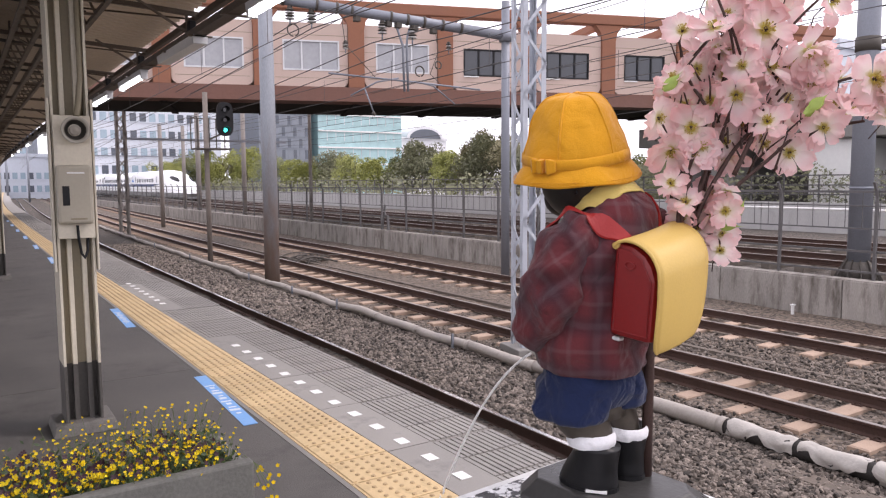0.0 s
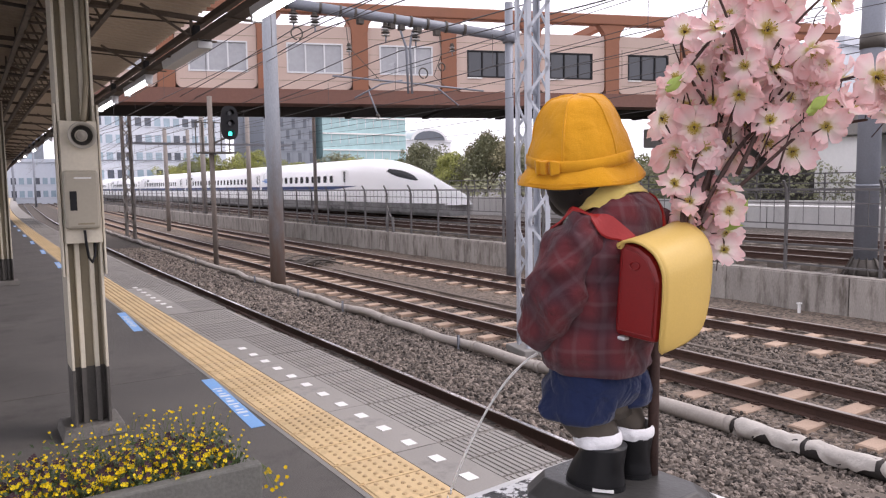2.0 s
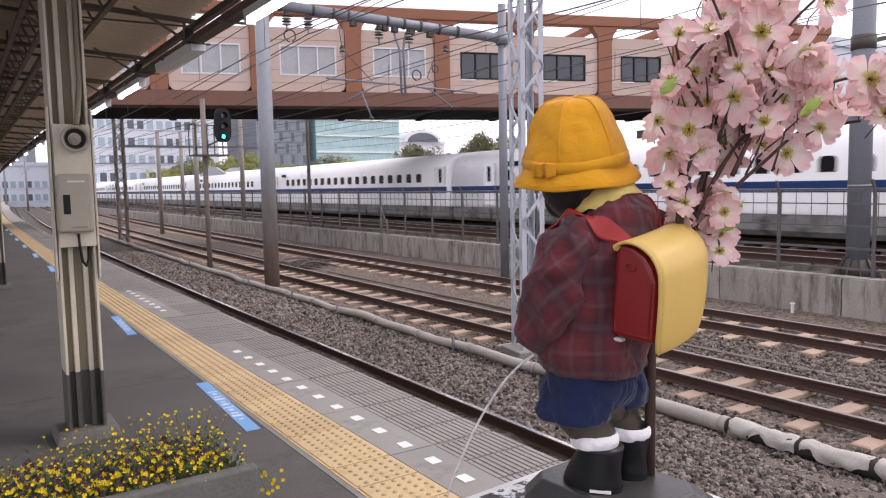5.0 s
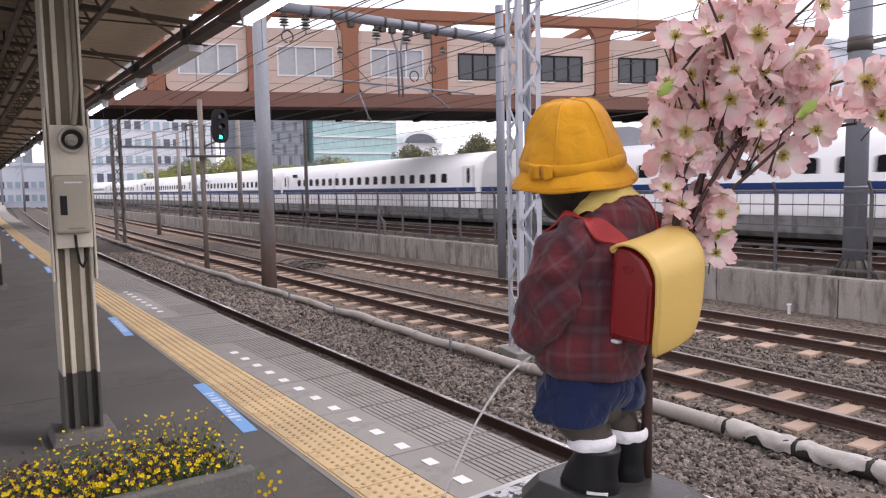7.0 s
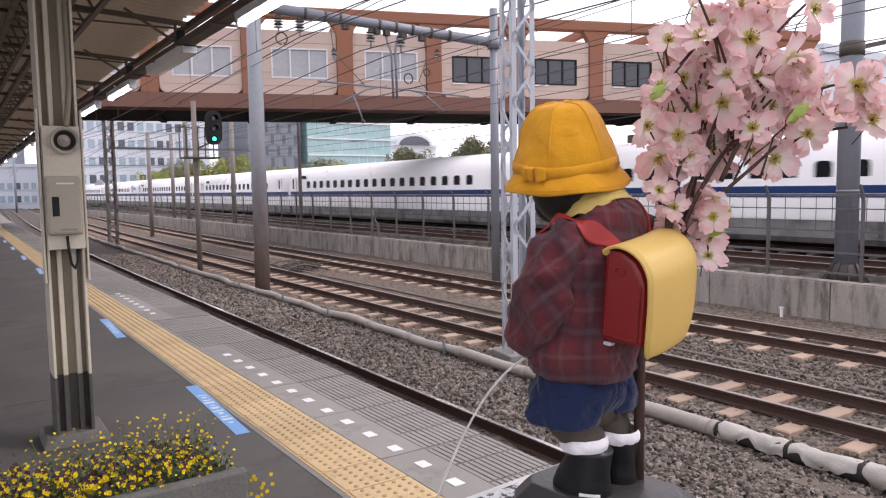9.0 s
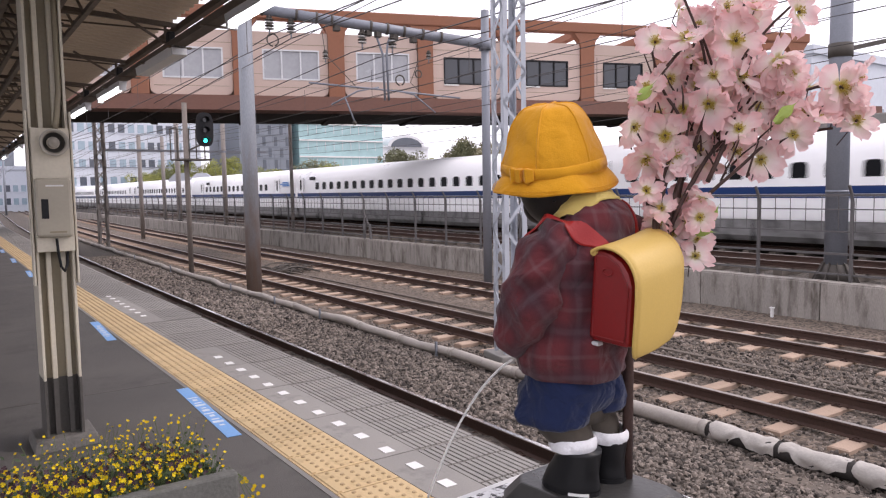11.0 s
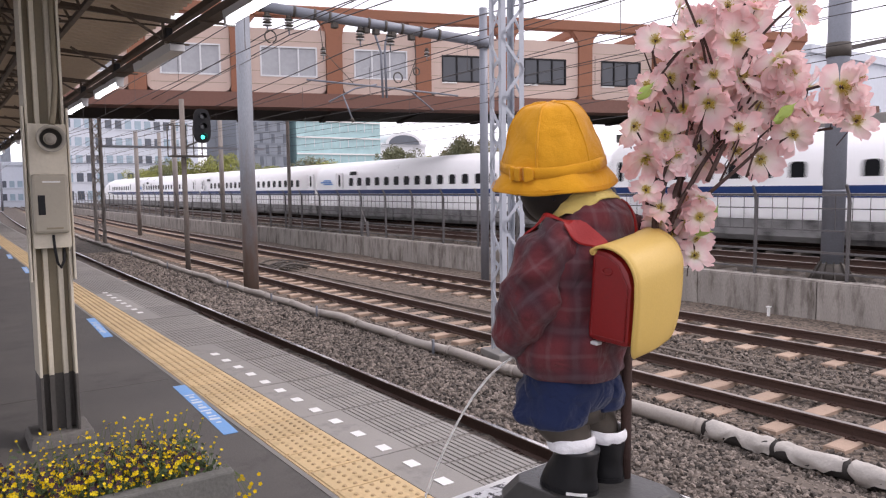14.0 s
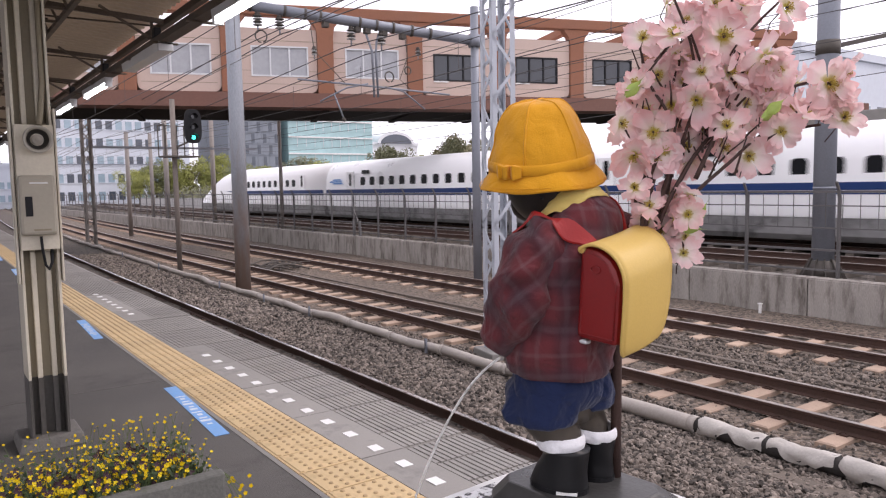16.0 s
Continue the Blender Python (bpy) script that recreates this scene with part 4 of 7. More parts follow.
def oval(y, z, w, h, x, out):
    """A pane with rounded corners, standing out from the side at x."""
    ring = []
    for k in range(16):
        a = 2 * math.pi * k / 16
        ring.append((math.copysign(abs(math.cos(a)) ** 0.45, math.cos(a)) * w / 2 + y, math.copysign(abs(math.sin(a)) ** 0.45, math.sin(a)) * h / 2 + z))
    return Geo().loft([[(x, p, q) for p, q in ring], [(x + out, p, q) for p, q in ring]], False)


pane_r, pane_l = oval(0, 0, 0.52, 0.62, 0, 0.02).mesh("window", TRAIN_GLASS), oval(0, 0, 0.52, 0.62, 0, -0.02).mesh("window", TRAIN_GLASS)
door_pane = oval(0, 0, 0.26, 0.72, 0, -0.03).mesh("door_window", TRAIN_GLASS)
train = thing("high_speed_train", "long white high-speed train with a dark blue stripe and pointed nose", "train")


def fittings(car, y0, y1, doors, stripe0, stripe1):
    """Panes, doors, stripes and the grey skirt of one car."""
    part("stripe", Geo().box(-1.6895, stripe0, 1.64, -1.676, stripe1, 1.86), TRAIN_BLUE, car, "dark blue stripe")
    part("thin_stripe", Geo().box(-1.6885, stripe0, 1.52, -1.675, stripe1, 1.56), TRAIN_BLUE, car)
    part("far_stripe", Geo().box(1.676, stripe0, 1.64, 1.6895, stripe1, 1.86), TRAIN_BLUE, car)
    part("skirt", Geo().loft([[(x, y, z) for x, z in both(SKIRT)] for y in (y0 + 0.2, y1 - 0.2)], False), TRAIN_GREY, car, "grey equipment skirt")
    for k in range(int((y1 - y0) / 6.2)):
        part("skirt_joint", Geo().box(-1.63, y0 + 3 + k * 6.2, 0.2, -1.6, y0 + 3.05 + k * 6.2, 0.85), BLACK, car)
    for y in doors:
        d = part("door", Geo().box(-1.685, y - 0.42, 1.0, -1.664, y + 0.42, 2.88).box(-1.6853, y - 0.43, 1.0, -1.66, y - 0.42, 2.9).box(-1.6853, y + 0.42, 1.0, -1.66, y + 0.43, 2.9), TRAIN_WHITE, car)
        part("door_window", door_pane, None, d).location = (-1.662, y, 2.42)
        part("door_gap", Geo().box(-1.687, y - 0.445, 1.0, -1.655, y - 0.432, 2.9).box(-1.687, y + 0.432, 1.0, -1.655, y + 0.445, 2.9), TRAIN_GREY, d)


def windows(car, a, b):
    n = int((b - a) / 1.04)
    for k in range(n + 1):
        y = a + k * 1.04
        part("window", pane_l, None, car).location = (-1.645, y, 2.26)
        part("window", pane_r, None, car).location = (1.645, y, 2.26)


def side_marks(car, y, lift):
    """Three slanting blue strokes on the side that faces the platform."""
    for n, (dy, w) in enumerate(((0, 1.4), (0.25, 1.7), (0.1, 1.2))):
        z = 2.18 + lift + n * 0.11
        prof = [(y - w / 2 + dy, z), (y + w / 2 + dy, z), (y + w / 2 + dy - 0.1, z + 0.08), (y - w / 2 + dy + 0.3, z + 0.08)]
        part("side_mark", Geo().loft([[(q, p, v) for p, v in prof] for q in (-1.685, -1.655)], False), LOGO, car, "pale blue painted mark")


def middle_car(y0, k):
    """Car k behind the nose car; doors and first windows lie differently at every second coupling."""
    car = part("car_body", Geo().loft([[(x, y, z) for x, z in both(SECTION)] for y in (y0 + 0.22, y0 + 12.5, y0 + 24.78)], True), TRAIN_WHITE, train)
    part("gangway", Geo().loft([[(x * 0.97, y, z * 0.985) for x, z in both(SECTION)] for y in (y0 - 0.23, y0 + 0.23)], False), TRAIN_WHITE, car, "white gangway cover")
    even = k % 2 == 0
    a, b = (0.8, 2.95) if even else (1.9, 4.6)
    if k == 9:
        a, b = 3.4, 5.64
    c, e = (24.2, 22.2) if even else (21.65, 20.4)
    fittings(car, y0, y0 + 25, (y0 + a, y0 + c), y0 + 0.22, y0 + 24.78)
    windows(car, y0 + b, y0 + e)
    part("number_display", Geo().box(-1.64, y0 + c - 1.3 - 0.8, 2.74, -1.60, y0 + c - 1.3, 2.95), TRAIN_GLASS, car)
    if k in (3, 10):
        s = y0 + (6.0 if k == 10 else 17.7)
        h = 0.0 if k == 10 else -0.05
        prof = [(-4.2, 3.5), (-3.2, 3.75 + h), (-1.6, 4.1 + h), (1.4, 4.15 + h), (3.0, 3.8 + h), (4.2, 3.5)]
        for x in (-1.2, 1.05):
            part("pantograph_shield", Geo().loft([[(q, s + p, z) for p, z in prof] + [(q, s + 4.0, 3.3), (q, s - 4.0, 3.3)] for q in (x, x + 0.15)], False), SHIELD_GREY, car, "grey side shield of the pantograph")
    if k in (5, 9, 11, 13):
        side_marks(car, *((y0 + 1.75, 0.2) if k == 9 else (y0 + 23.2, 0.0)))
    return car


ROOF = [(0, 1.0), (0.3, 1.27), (0.8, 1.47), (1.6, 1.68), (2.5, 1.93), (3.4, 2.22), (4.4, 2.58), (5.5, 2.92), (6.8, 3.22), (8.5, 3.48), (10.5, 3.6)]
HALF = [(0, 0.42), (0.3, 0.80), (0.8, 1.10), (1.6, 1.33), (2.5, 1.47), (3.4, 1.54), (4.4, 1.59), (5.5, 1.63), (6.8, 1.66), (8.5, 1.68), (10.5, 1.68)]


def along(table, s):
    for (a, p), (b, q) in zip(table, table[1:]):
        if s <= b:
            return p + (q - p) * (s - a) / (b - a)
    return table[-1][1]


def nose_section(s):
    """Half outline of the nose s metres behind its tip."""
    top, half = along(ROOF, s), along(HALF, s)
    out = []
    for x, z in SECTION:
        f = (z - 0.75) / 2.85
        # the upper body narrows into a ridge over the long flat wings
        pinch = 1 - 0.42 * max(0.0, 1 - s / 9.5) * f ** 0.8
        out.append((x / 1.68 * half * pinch, 0.75 + f * (top - 0.75)))
    return out


def end_car(front):
    """A nose car; the tip lies at y = 0, the body runs to y = 27.35."""
    m = Matrix.Identity(4) if front else pose(0, 404.7, 0, rz=180)
    ys = [0, 0.12, 0.3, 0.55, 0.8, 1.2, 1.6, 2.05, 2.5, 2.95, 3.4, 3.9, 4.4, 4.95, 5.5, 6.1, 6.8, 7.6, 8.5, 9.5, 10.5, 18, 27.13]
    car = part("nose_car_body", Geo().loft([[(x, y, z) for x, z in both(nose_section(y))] for y in ys], True), TRAIN_WHITE, train, "white streamlined nose car")
    car.matrix_basis = m
    if front:
        side_marks(car, 25.8, 0.0)
    part("nose_skirt", Geo().loft([[(x * k, y, z) for x, z in both(SKIRT)] for y, k in ((0.35, 0.45), (0.7, 0.64), (1.4, 0.78), (3, 0.92), (6, 0.99), (9, 1.0))], False), TRAIN_GREY, car)
    part("skirt", Geo().loft([[(x, y, z) for x, z in both(SKIRT)] for y in (9.02, 27.1)], False), TRAIN_GREY, car)
    for s in (-1, 1):
        # side stripe that ends in a point towards the nose
        a, b = s * 1.676, s * 1.6895
        part("stripe", Geo().loft([[(a, 9.4, 1.85), (b, 9.4, 1.85), (b, 9.4, 1.86), (a, 9.4, 1.86)], [(a, 13, 1.64), (b, 13, 1.64), (b, 13, 1.86), (a, 13, 1.86)], [(a, 27.13, 1.64), (b, 27.13, 1.64), (b, 27.13, 1.86), (a, 27.13, 1.86)]], False), TRAIN_BLUE, car)
        part("thin_stripe", Geo().box(min(a, b), 14, 1.52, max(a, b), 27.13, 1.56), TRAIN_BLUE, car)
        # cab glazing laid on the curved shell
        rows = []
        for y0_, lo, hi in ((3.5, 0.90, 0.93), (4.0, 0.85, 0.955), (4.6, 0.81, 0.96), (5.2, 0.79, 0.945), (5.8, 0.80, 0.92), (6.3, 0.83, 0.89)):
            sec = nose_section(y0_)
            row = []
            for k in range(5):
                q = lo + (hi - lo) * k / 4
                zt = 0.75 + q * (along(ROOF, y0_) - 0.75)
                for (xa, za), (xb, zb) in zip(sec[1:], sec[2:]):
                    if za <= zt <= zb:
                        row.append((s * (xa + (xb - xa) * (zt - za) / max(zb - za, 1e-6) + 0.012), y0_, zt + 0.012))
                        break
            rows.append(row)
        part("cab_window", Geo().loft(rows, True, False, False), TRAIN_GLASS, car, "dark cab window")
        pm = pane_r if s > 0 else pane_l
        for k in range(10):
            part("window", pm, None, car).location = (s * 1.645, 13.3 + k * 1.04, 2.26)
    for y in (11.2, 24.0):
        for s in (-1, 1):
            d = part("door", Geo().box(min(s * 1.664, s * 1.685), y - 0.42, 1.0, max(s * 1.664, s * 1.685), y + 0.42, 2.88), TRAIN_WHITE, car)
            part("door_window", Geo().box(min(s * 1.66, s * 1.69), y - 0.13, 2.1, max(s * 1.66, s * 1.69), y + 0.13, 2.8), TRAIN_GLASS, d)
    return car


end_car(True)
for k in range(14):
    middle_car(27.35 + 25 * k, k)
end_car(False)


from mathutils.bvhtree import BVHTree

# ---------------------------------------------------------------- the dressed statue on its pedestal
def cloth(name, base, rough=0.9, fold=0.5, fine=350, spec=0.2):
    m = mat(name, base, rough, vary=0.10, fine=fine, coarse=9, bump=0.25, spec=spec)
    n, l = m.node_tree.nodes, m.node_tree.links
    p = n["Principled BSDF"]
    tc, t, b = n.new("ShaderNodeTexCoord"), n.new("ShaderNodeTexNoise"), n.new("ShaderNodeBump")
    t.inputs["Scale"].default_value, t.inputs["Detail"].default_value, t.inputs["Distortion"].default_value = 16, 2, 0.8
    b.inputs["Strength"].default_value, b.inputs["Distance"].default_value = fold, 0.02
    l.new(tc.outputs["Object"], t.inputs["Vector"]), l.new(t.outputs[0], b.inputs["Height"])
    l.new(p.inputs["Normal"].links[0].from_socket, b.inputs["Normal"])
    l.new(b.outputs[0], p.inputs["Normal"])
    p.inputs["Sheen Weight"].default_value = 0.15
    return m


def plaid(name):
    """Dark red tartan: woven bands of charcoal and thin pale lines on maroon."""
    m = cloth(name, (0.116, 0.024, 0.028), fold=0.8)
    n, l = m.node_tree.nodes, m.node_tree.links
    p = n["Principled BSDF"]
    src = p.inputs["Base Color"].links[0].from_socket
    uv = n.new("ShaderNodeUVMap")
    sep = n.new("ShaderNodeSeparateXYZ")
    wob, tcw, sc, ad = n.new("ShaderNodeTexNoise"), n.new("ShaderNodeTexCoord"), n.new("ShaderNodeVectorMath"), n.new("ShaderNodeVectorMath")
    wob.inputs["Scale"].default_value = 6
    l.new(tcw.outputs["Object"], wob.inputs["Vector"])
    sc.operation, ad.operation = "SCALE", "ADD"
    sc.inputs["Scale"].default_value = 0.04
    l.new(wob.outputs["Color"], sc.inputs[0]), l.new(sc.outputs[0], ad.inputs[0]), l.new(uv.outputs[0], ad.inputs[1])
    l.new(ad.outputs[0], sep.inputs[0])

    def band(axis, freq, phase, lo, hi):
        a, b, c, d = (n.new("ShaderNodeMath") for _ in range(4))
        a.operation, a.inputs[1].default_value, a.inputs[2].default_value = "MULTIPLY_ADD", freq, phase
        l.new(sep.outputs[axis], a.inputs[0])
        b.operation = "FRACT"
        l.new(a.outputs[0], b.inputs[0])
        # distance from the band's middle, with a soft woven edge
        c.operation, c.inputs[1].default_value = "SUBTRACT", (lo + hi) / 2
        l.new(b.outputs[0], c.inputs[0])
        d.operation = "ABSOLUTE"
        l.new(c.outputs[0], d.inputs[0])
        e = n.new("ShaderNodeMapRange")
        half = (hi - lo) / 2
        e.inputs[1].default_value, e.inputs[2].default_value, e.inputs[3].default_value, e.inputs[4].default_value = half * 0.55, half * 1.35, 1.0, 0.0
        l.new(d.outputs[0], e.inputs[0])
        return e.outputs[0]

    for axis, phase in ((0, 0.1), (1, 0.35)):
        for lo, hi, colour, amount in ((0.05, 0.45, (0.034, 0.018, 0.025), 0.46), (0.18, 0.32, (0.10, 0.075, 0.085), 0.26), (0.68, 0.77, (0.16, 0.105, 0.11), 0.22)):
            mx, k = n.new("ShaderNodeMix"), n.new("ShaderNodeMath")
            mx.data_type = "RGBA"
            k.operation, k.inputs[1].default_value = "MULTIPLY", amount
            l.new(band(axis, 9.5, phase, lo, hi), k.inputs[0])
            l.new(k.outputs[0], mx.inputs["Factor"]), l.new(src, mx.inputs[6])
            mx.inputs[7].default_value = (*colour, 1)
            src = mx.outputs[2]
    l.new(src, p.inputs["Base Color"])
    return m


BRONZE = mat("dark_bronze", (0.026, 0.022, 0.02), 0.5, 0.25, vary=0.2, fine=60, coarse=8, bump=0.08)
BRONZE_SKIN = mat("worn_bronze", (0.068, 0.056, 0.044), 0.5, 0.3, vary=0.22, fine=60, coarse=10, bump=0.08, dirt=(0.05, 0.045, 0.04), dirt_amount=0.3)
HAT = cloth("yellow_hat_felt", (0.68, 0.315, 0.014), fold=0.4)
PLAID = plaid("plaid_wool")
NAVY = cloth("navy_cotton", (0.010, 0.018, 0.058), fold=0.9)
SCARF = cloth("yellow_scarf", (0.60, 0.46, 0.14), fold=0.6)
SOCK = cloth("white_sock", (0.78, 0.78, 0.80), fold=0.5)
BOOT = mat("black_rubber", (0.007, 0.007, 0.008), 0.45, vary=0.2, fine=60, coarse=12, bump=0.08, spec=0.3)
RED_LEATHER = mat("red_leather", (0.200, 0.006, 0.006), 0.38, vary=0.10, fine=220, coarse=8, bump=0.03)
FLAP = mat("yellow_cover", (0.58, 0.395, 0.105), 0.55, vary=0.05, fine=200, coarse=5, bump=0.06)
SLAB = mat("dark_slab", (0.045, 0.044, 0.042), 0.32, vary=0.2, fine=80, coarse=6, bump=0.1, dirt=(0.11, 0.105, 0.10), dirt_amount=0.25)
MARBLE = mat("white_stone", (0.68, 0.68, 0.67), 0.55, vary=0.06, fine=30, coarse=5, bump=0.08, dirt=(0.03, 0.03, 0.03), dirt_amount=0.12)

CHIPPED = mat("chipped_black_paint", (0.75, 0.75, 0.75), 0.5, vary=0.1, fine=60, coarse=15, bump=0.3, dirt=(0.004, 0.004, 0.005), dirt_amount=0.5)
for q in CHIPPED.node_tree.nodes:
    if q.bl_idname == "ShaderNodeMix":
        edge = q.inputs["Factor"].links[0].from_node
        edge.inputs[1].default_value, edge.inputs[2].default_value = 0.47, 0.51

STATUE = pose(1.235, 1.19, 0.845, rz=9)


def ellipse(c, rx, ry, n=32, power=1.0, folds=0.0, seed=0.0):
    out = []
    for k in range(n):
        a = 2 * math.pi * k / n
        w = 1 + folds * noise.noise((math.cos(a) * 2.2 + seed, math.sin(a) * 2.2, c[2] * 9 + seed)) + folds * 0.45 * noise.noise((math.cos(a) * 5.5 + c[2] * 14, math.sin(a) * 5.5 + seed, c[2] * 16))
        out.append((c[0] + rx * w * math.copysign(abs(math.cos(a)) ** power, math.cos(a)), c[1] + ry * w * math.copysign(abs(math.sin(a)) ** power, math.sin(a)), c[2]))
    return out


def smooth_rows(rows, n):
    """Rows of numbers, eased through with a Catmull-Rom curve."""
    out = []
    for i in range(len(rows) - 1):
        p = [np.array(rows[max(0, min(len(rows) - 1, i + d))], float) for d in (-1, 0, 1, 2)]
        for j in range(n):
            t = j / n
            out.append(0.5 * (2 * p[1] + (p[2] - p[0]) * t + (2 * p[0] - 5 * p[1] + 4 * p[2] - p[3]) * t * t + (3 * p[1] - p[0] - 3 * p[2] + p[3]) * t ** 3))
    return out + [np.array(rows[-1], float)]


def with_uv(me, across, up):
    """Cloth coordinates: metres round the body and metres up."""
    uv = me.uv_layers.new(name="cloth")
    for lp in me.loops:
        v = me.vertices[lp.vertex_index].co
        uv.data[lp.index].uv = (across(v), up(v))
    return me


# pedestal: dark chamfered slab on white painted stone with black blotches
ped = thing("pedestal", "white stone pedestal with black patches under a dark slab", "pedestal", at=pose(1.235, 1.19, 0, rz=5))


def oblong(x0, x1, y0, y1, z, cut=0.0):
    return [(x0 + cut, y0, z), (x1 - cut, y0, z), (x1, y0 + cut, z), (x1, y1 - cut, z), (x1 - cut, y1, z), (x0 + cut, y1, z), (x0, y1 - cut, z), (x0, y0 + cut, z)]


part("slab", Geo().loft([oblong(-0.135, 0.200, -0.20, 0.188, 0.79, 0.045), oblong(-0.135, 0.200, -0.20, 0.188, 0.80, 0.045), oblong(-0.105, 0.138, -0.165, 0.152, 0.845, 0.04)], False), SLAB, ped, "dark grey stone slab with sloped edges", bevel=0.006)
part("stone_block", Geo().box(-0.33, -0.31, 0.0, 0.252, 0.266, 0.784), MARBLE, ped, "white stone block with black blotches", bevel=0.010)
part("chipped_paint", Geo().box(-0.31, -0.02, 0.7838, 0.02, 0.234, 0.787), CHIPPED, ped, "black paint worn through to white stone")

# the statue: one dark bronze figure
g = Geo()
g.ball((0.006, 0.082, 0.716), 0.098, 24, 16, (0.93, 1.0, 1.05))
g.ball((0.004, 0.138, 0.664), 0.044, 14, 10, (1.1, 0.8, 1.0))
g.ball((0.004, 0.176, 0.70), 0.013, 10, 8)
g.tube([(0.02, 0.01, 0.58), (0.012, 0.05, 0.68)], [0.055, 0.05], 16)
g.loft([ellipse((0, r[1], r[0]), r[2], r[3], 24) for r in smooth_rows([(0.16, 0.03, 0.08, 0.07), (0.30, 0.045, 0.10, 0.085), (0.45, 0.03, 0.095, 0.08), (0.56, 0.008, 0.085, 0.065), (0.61, 0.004, 0.05, 0.045)], 3)])
for s in (-1, 1):
    g.tube([(s * 0.05 + 0.005, 0.03, 0.2), (s * 0.054 + 0.01, 0.033, 0.15), (s * 0.055 + 0.016, 0.010, 0.118), (s * 0.055 + 0.018, -0.003, 0.05), (s * 0.055 + 0.018, 0.0, 0.005)], [0.068, 0.062, 0.050, 0.038, 0.038], 20)
    g.tube([(s * 0.09 + 0.02, 0.015, 0.56), (s * 0.12, 0.06, 0.45), (s * 0.10, 0.11, 0.375), (s * 0.045, 0.165, 0.335)], [0.035, 0.032, 0.028, 0.022], 14)
    g.ball((s * 0.022, 0.182, 0.326), 0.026, 12, 8)
statue = solid("statue", g, [BRONZE_SKIN, BRONZE], "small dark bronze figure standing on the pedestal", "statue", at=STATUE)
for q in statue.data.polygons:
    q.material_index = 1 if q.center.z > 0.6 else 0

hat = thing("bonnet_hat", "bright yellow cloth bonnet hat with a band and bow", "hat", at=STATUE @ Matrix.Translation((0.002, 0.094, 0.7535)) @ Matrix.Rotation(radians(12.5), 4, (0.574, -0.819, 0)) @ Matrix.Rotation(radians(-2.5), 4, (0.819, 0.574, 0)))
prof = smooth_rows([(0.1185, -0.004), (0.1140, 0.026), (0.1085, 0.052), (0.0985, 0.085), (0.0840, 0.115), (0.0690, 0.137), (0.049, 0.151), (0.002, 0.155)], 4)


def crown_at(a, r, z):
    """The soft crown: six panels that sag between their seams."""
    k = a / (2 * math.pi) * 6
    seam = 1 - 0.012 * max(0, 1 - abs(((k + 0.5) % 1) - 0.5) * 14)
    u = (a + math.pi / 6) % (math.pi / 3) - math.pi / 6
    rise = min(1, max(0, z - 0.03) / 0.05)
    seam *= (math.cos(math.pi / 6) / math.cos(math.pi / 6 - abs(u))) ** (0.62 * rise)
    seam *= 1 + 0.060 * min(1, max(0, z - 0.02) / 0.04) * noise.noise((math.cos(a) * 2.6, math.sin(a) * 2.6, z * 22 + 4))
    return (r * seam * math.cos(a) * 1.02, r * seam * math.sin(a) * 1.07, z)


SEAMS = 0.35
part("crown", Geo().loft([[crown_at(2 * math.pi * k / 96, r, z) for k in range(96)] for r, z in prof], caps=False), HAT, hat, "domed crown of stitched panels").matrix_basis = Matrix.Rotation(SEAMS, 4, "Z")
for k in range(6):
    part("seam", Geo().tube([crown_at(2 * math.pi * k / 6 + 1e-6, r * 1.002, z) for r, z in prof[2:-1]], 0.0027, 6), HAT, hat).matrix_basis = Matrix.Rotation(SEAMS, 4, "Z")
rings = []
for r, z in ((0.117, 0.004), (0.125, -0.007), (0.1355, -0.020), (0.1425, -0.033), (0.1435, -0.037), (0.1410, -0.038), (0.124, -0.013), (0.113, -0.002)):
    rings.append([((r + 0.0035 * math.sin(3 * t + 1)) * math.cos(t) * 1.02, (r + 0.003 * math.sin(5 * t)) * math.sin(t) * 1.05, z + 0.004 * math.sin(2 * t + 0.5) + 0.0025 * math.sin(5 * t)) for t in [2 * math.pi * k / 64 for k in range(64)]])
part("brim", Geo().loft(rings, caps=False), HAT, hat, "turned-down brim")
for zz in (-0.027, -0.033):
    part("stitching", Geo().tube([((0.1430 if zz < -0.03 else 0.1400) * math.cos(t) * 1.02, (0.1430 if zz < -0.03 else 0.1400) * math.sin(t) * 1.07, zz + 0.004 * math.sin(2 * t + 0.5)) for t in [2 * math.pi * k / 64 for k in range(65)]], 0.0008, 4), HAT, hat)
rings = []
for r, z in ((0.1175, 0.001), (0.1215, 0.003), (0.1185, 0.023), (0.1135, 0.026)):
    rings.append([((r + 0.0016 * math.sin(7 * t) * math.sin(3 * t)) * math.cos(t) * 1.02, (r + 0.0016 * math.sin(7 * t)) * math.sin(t) * 1.07, z + 0.002 * math.sin(3 * t)) for t in [2 * math.pi * k / 64 for k in range(64)]])
part("band", Geo().loft(rings, caps=False), HAT, hat)
bow = Geo()
for s in (-1, 1):
    bow.loft([[(0.002, s * 0.004, 0.006), (0.006, s * 0.004, 0.006), (0.006, s * 0.004, 0.026), (0.002, s * 0.004, 0.026)], [(0.002, s * 0.02, 0.0), (0.018, s * 0.02, -0.002), (0.018, s * 0.02, 0.034), (0.002, s * 0.02, 0.032)], [(0, s * 0.034, 0.004), (0.004, s * 0.034, 0.002), (0.004, s * 0.034, 0.029), (0, s * 0.034, 0.027)]], False)
bow.box(0.002, -0.007, 0.001, 0.02, 0.007, 0.031)
ob = part("bow", bow, HAT, hat, "flat cloth bow", bevel=0.003)
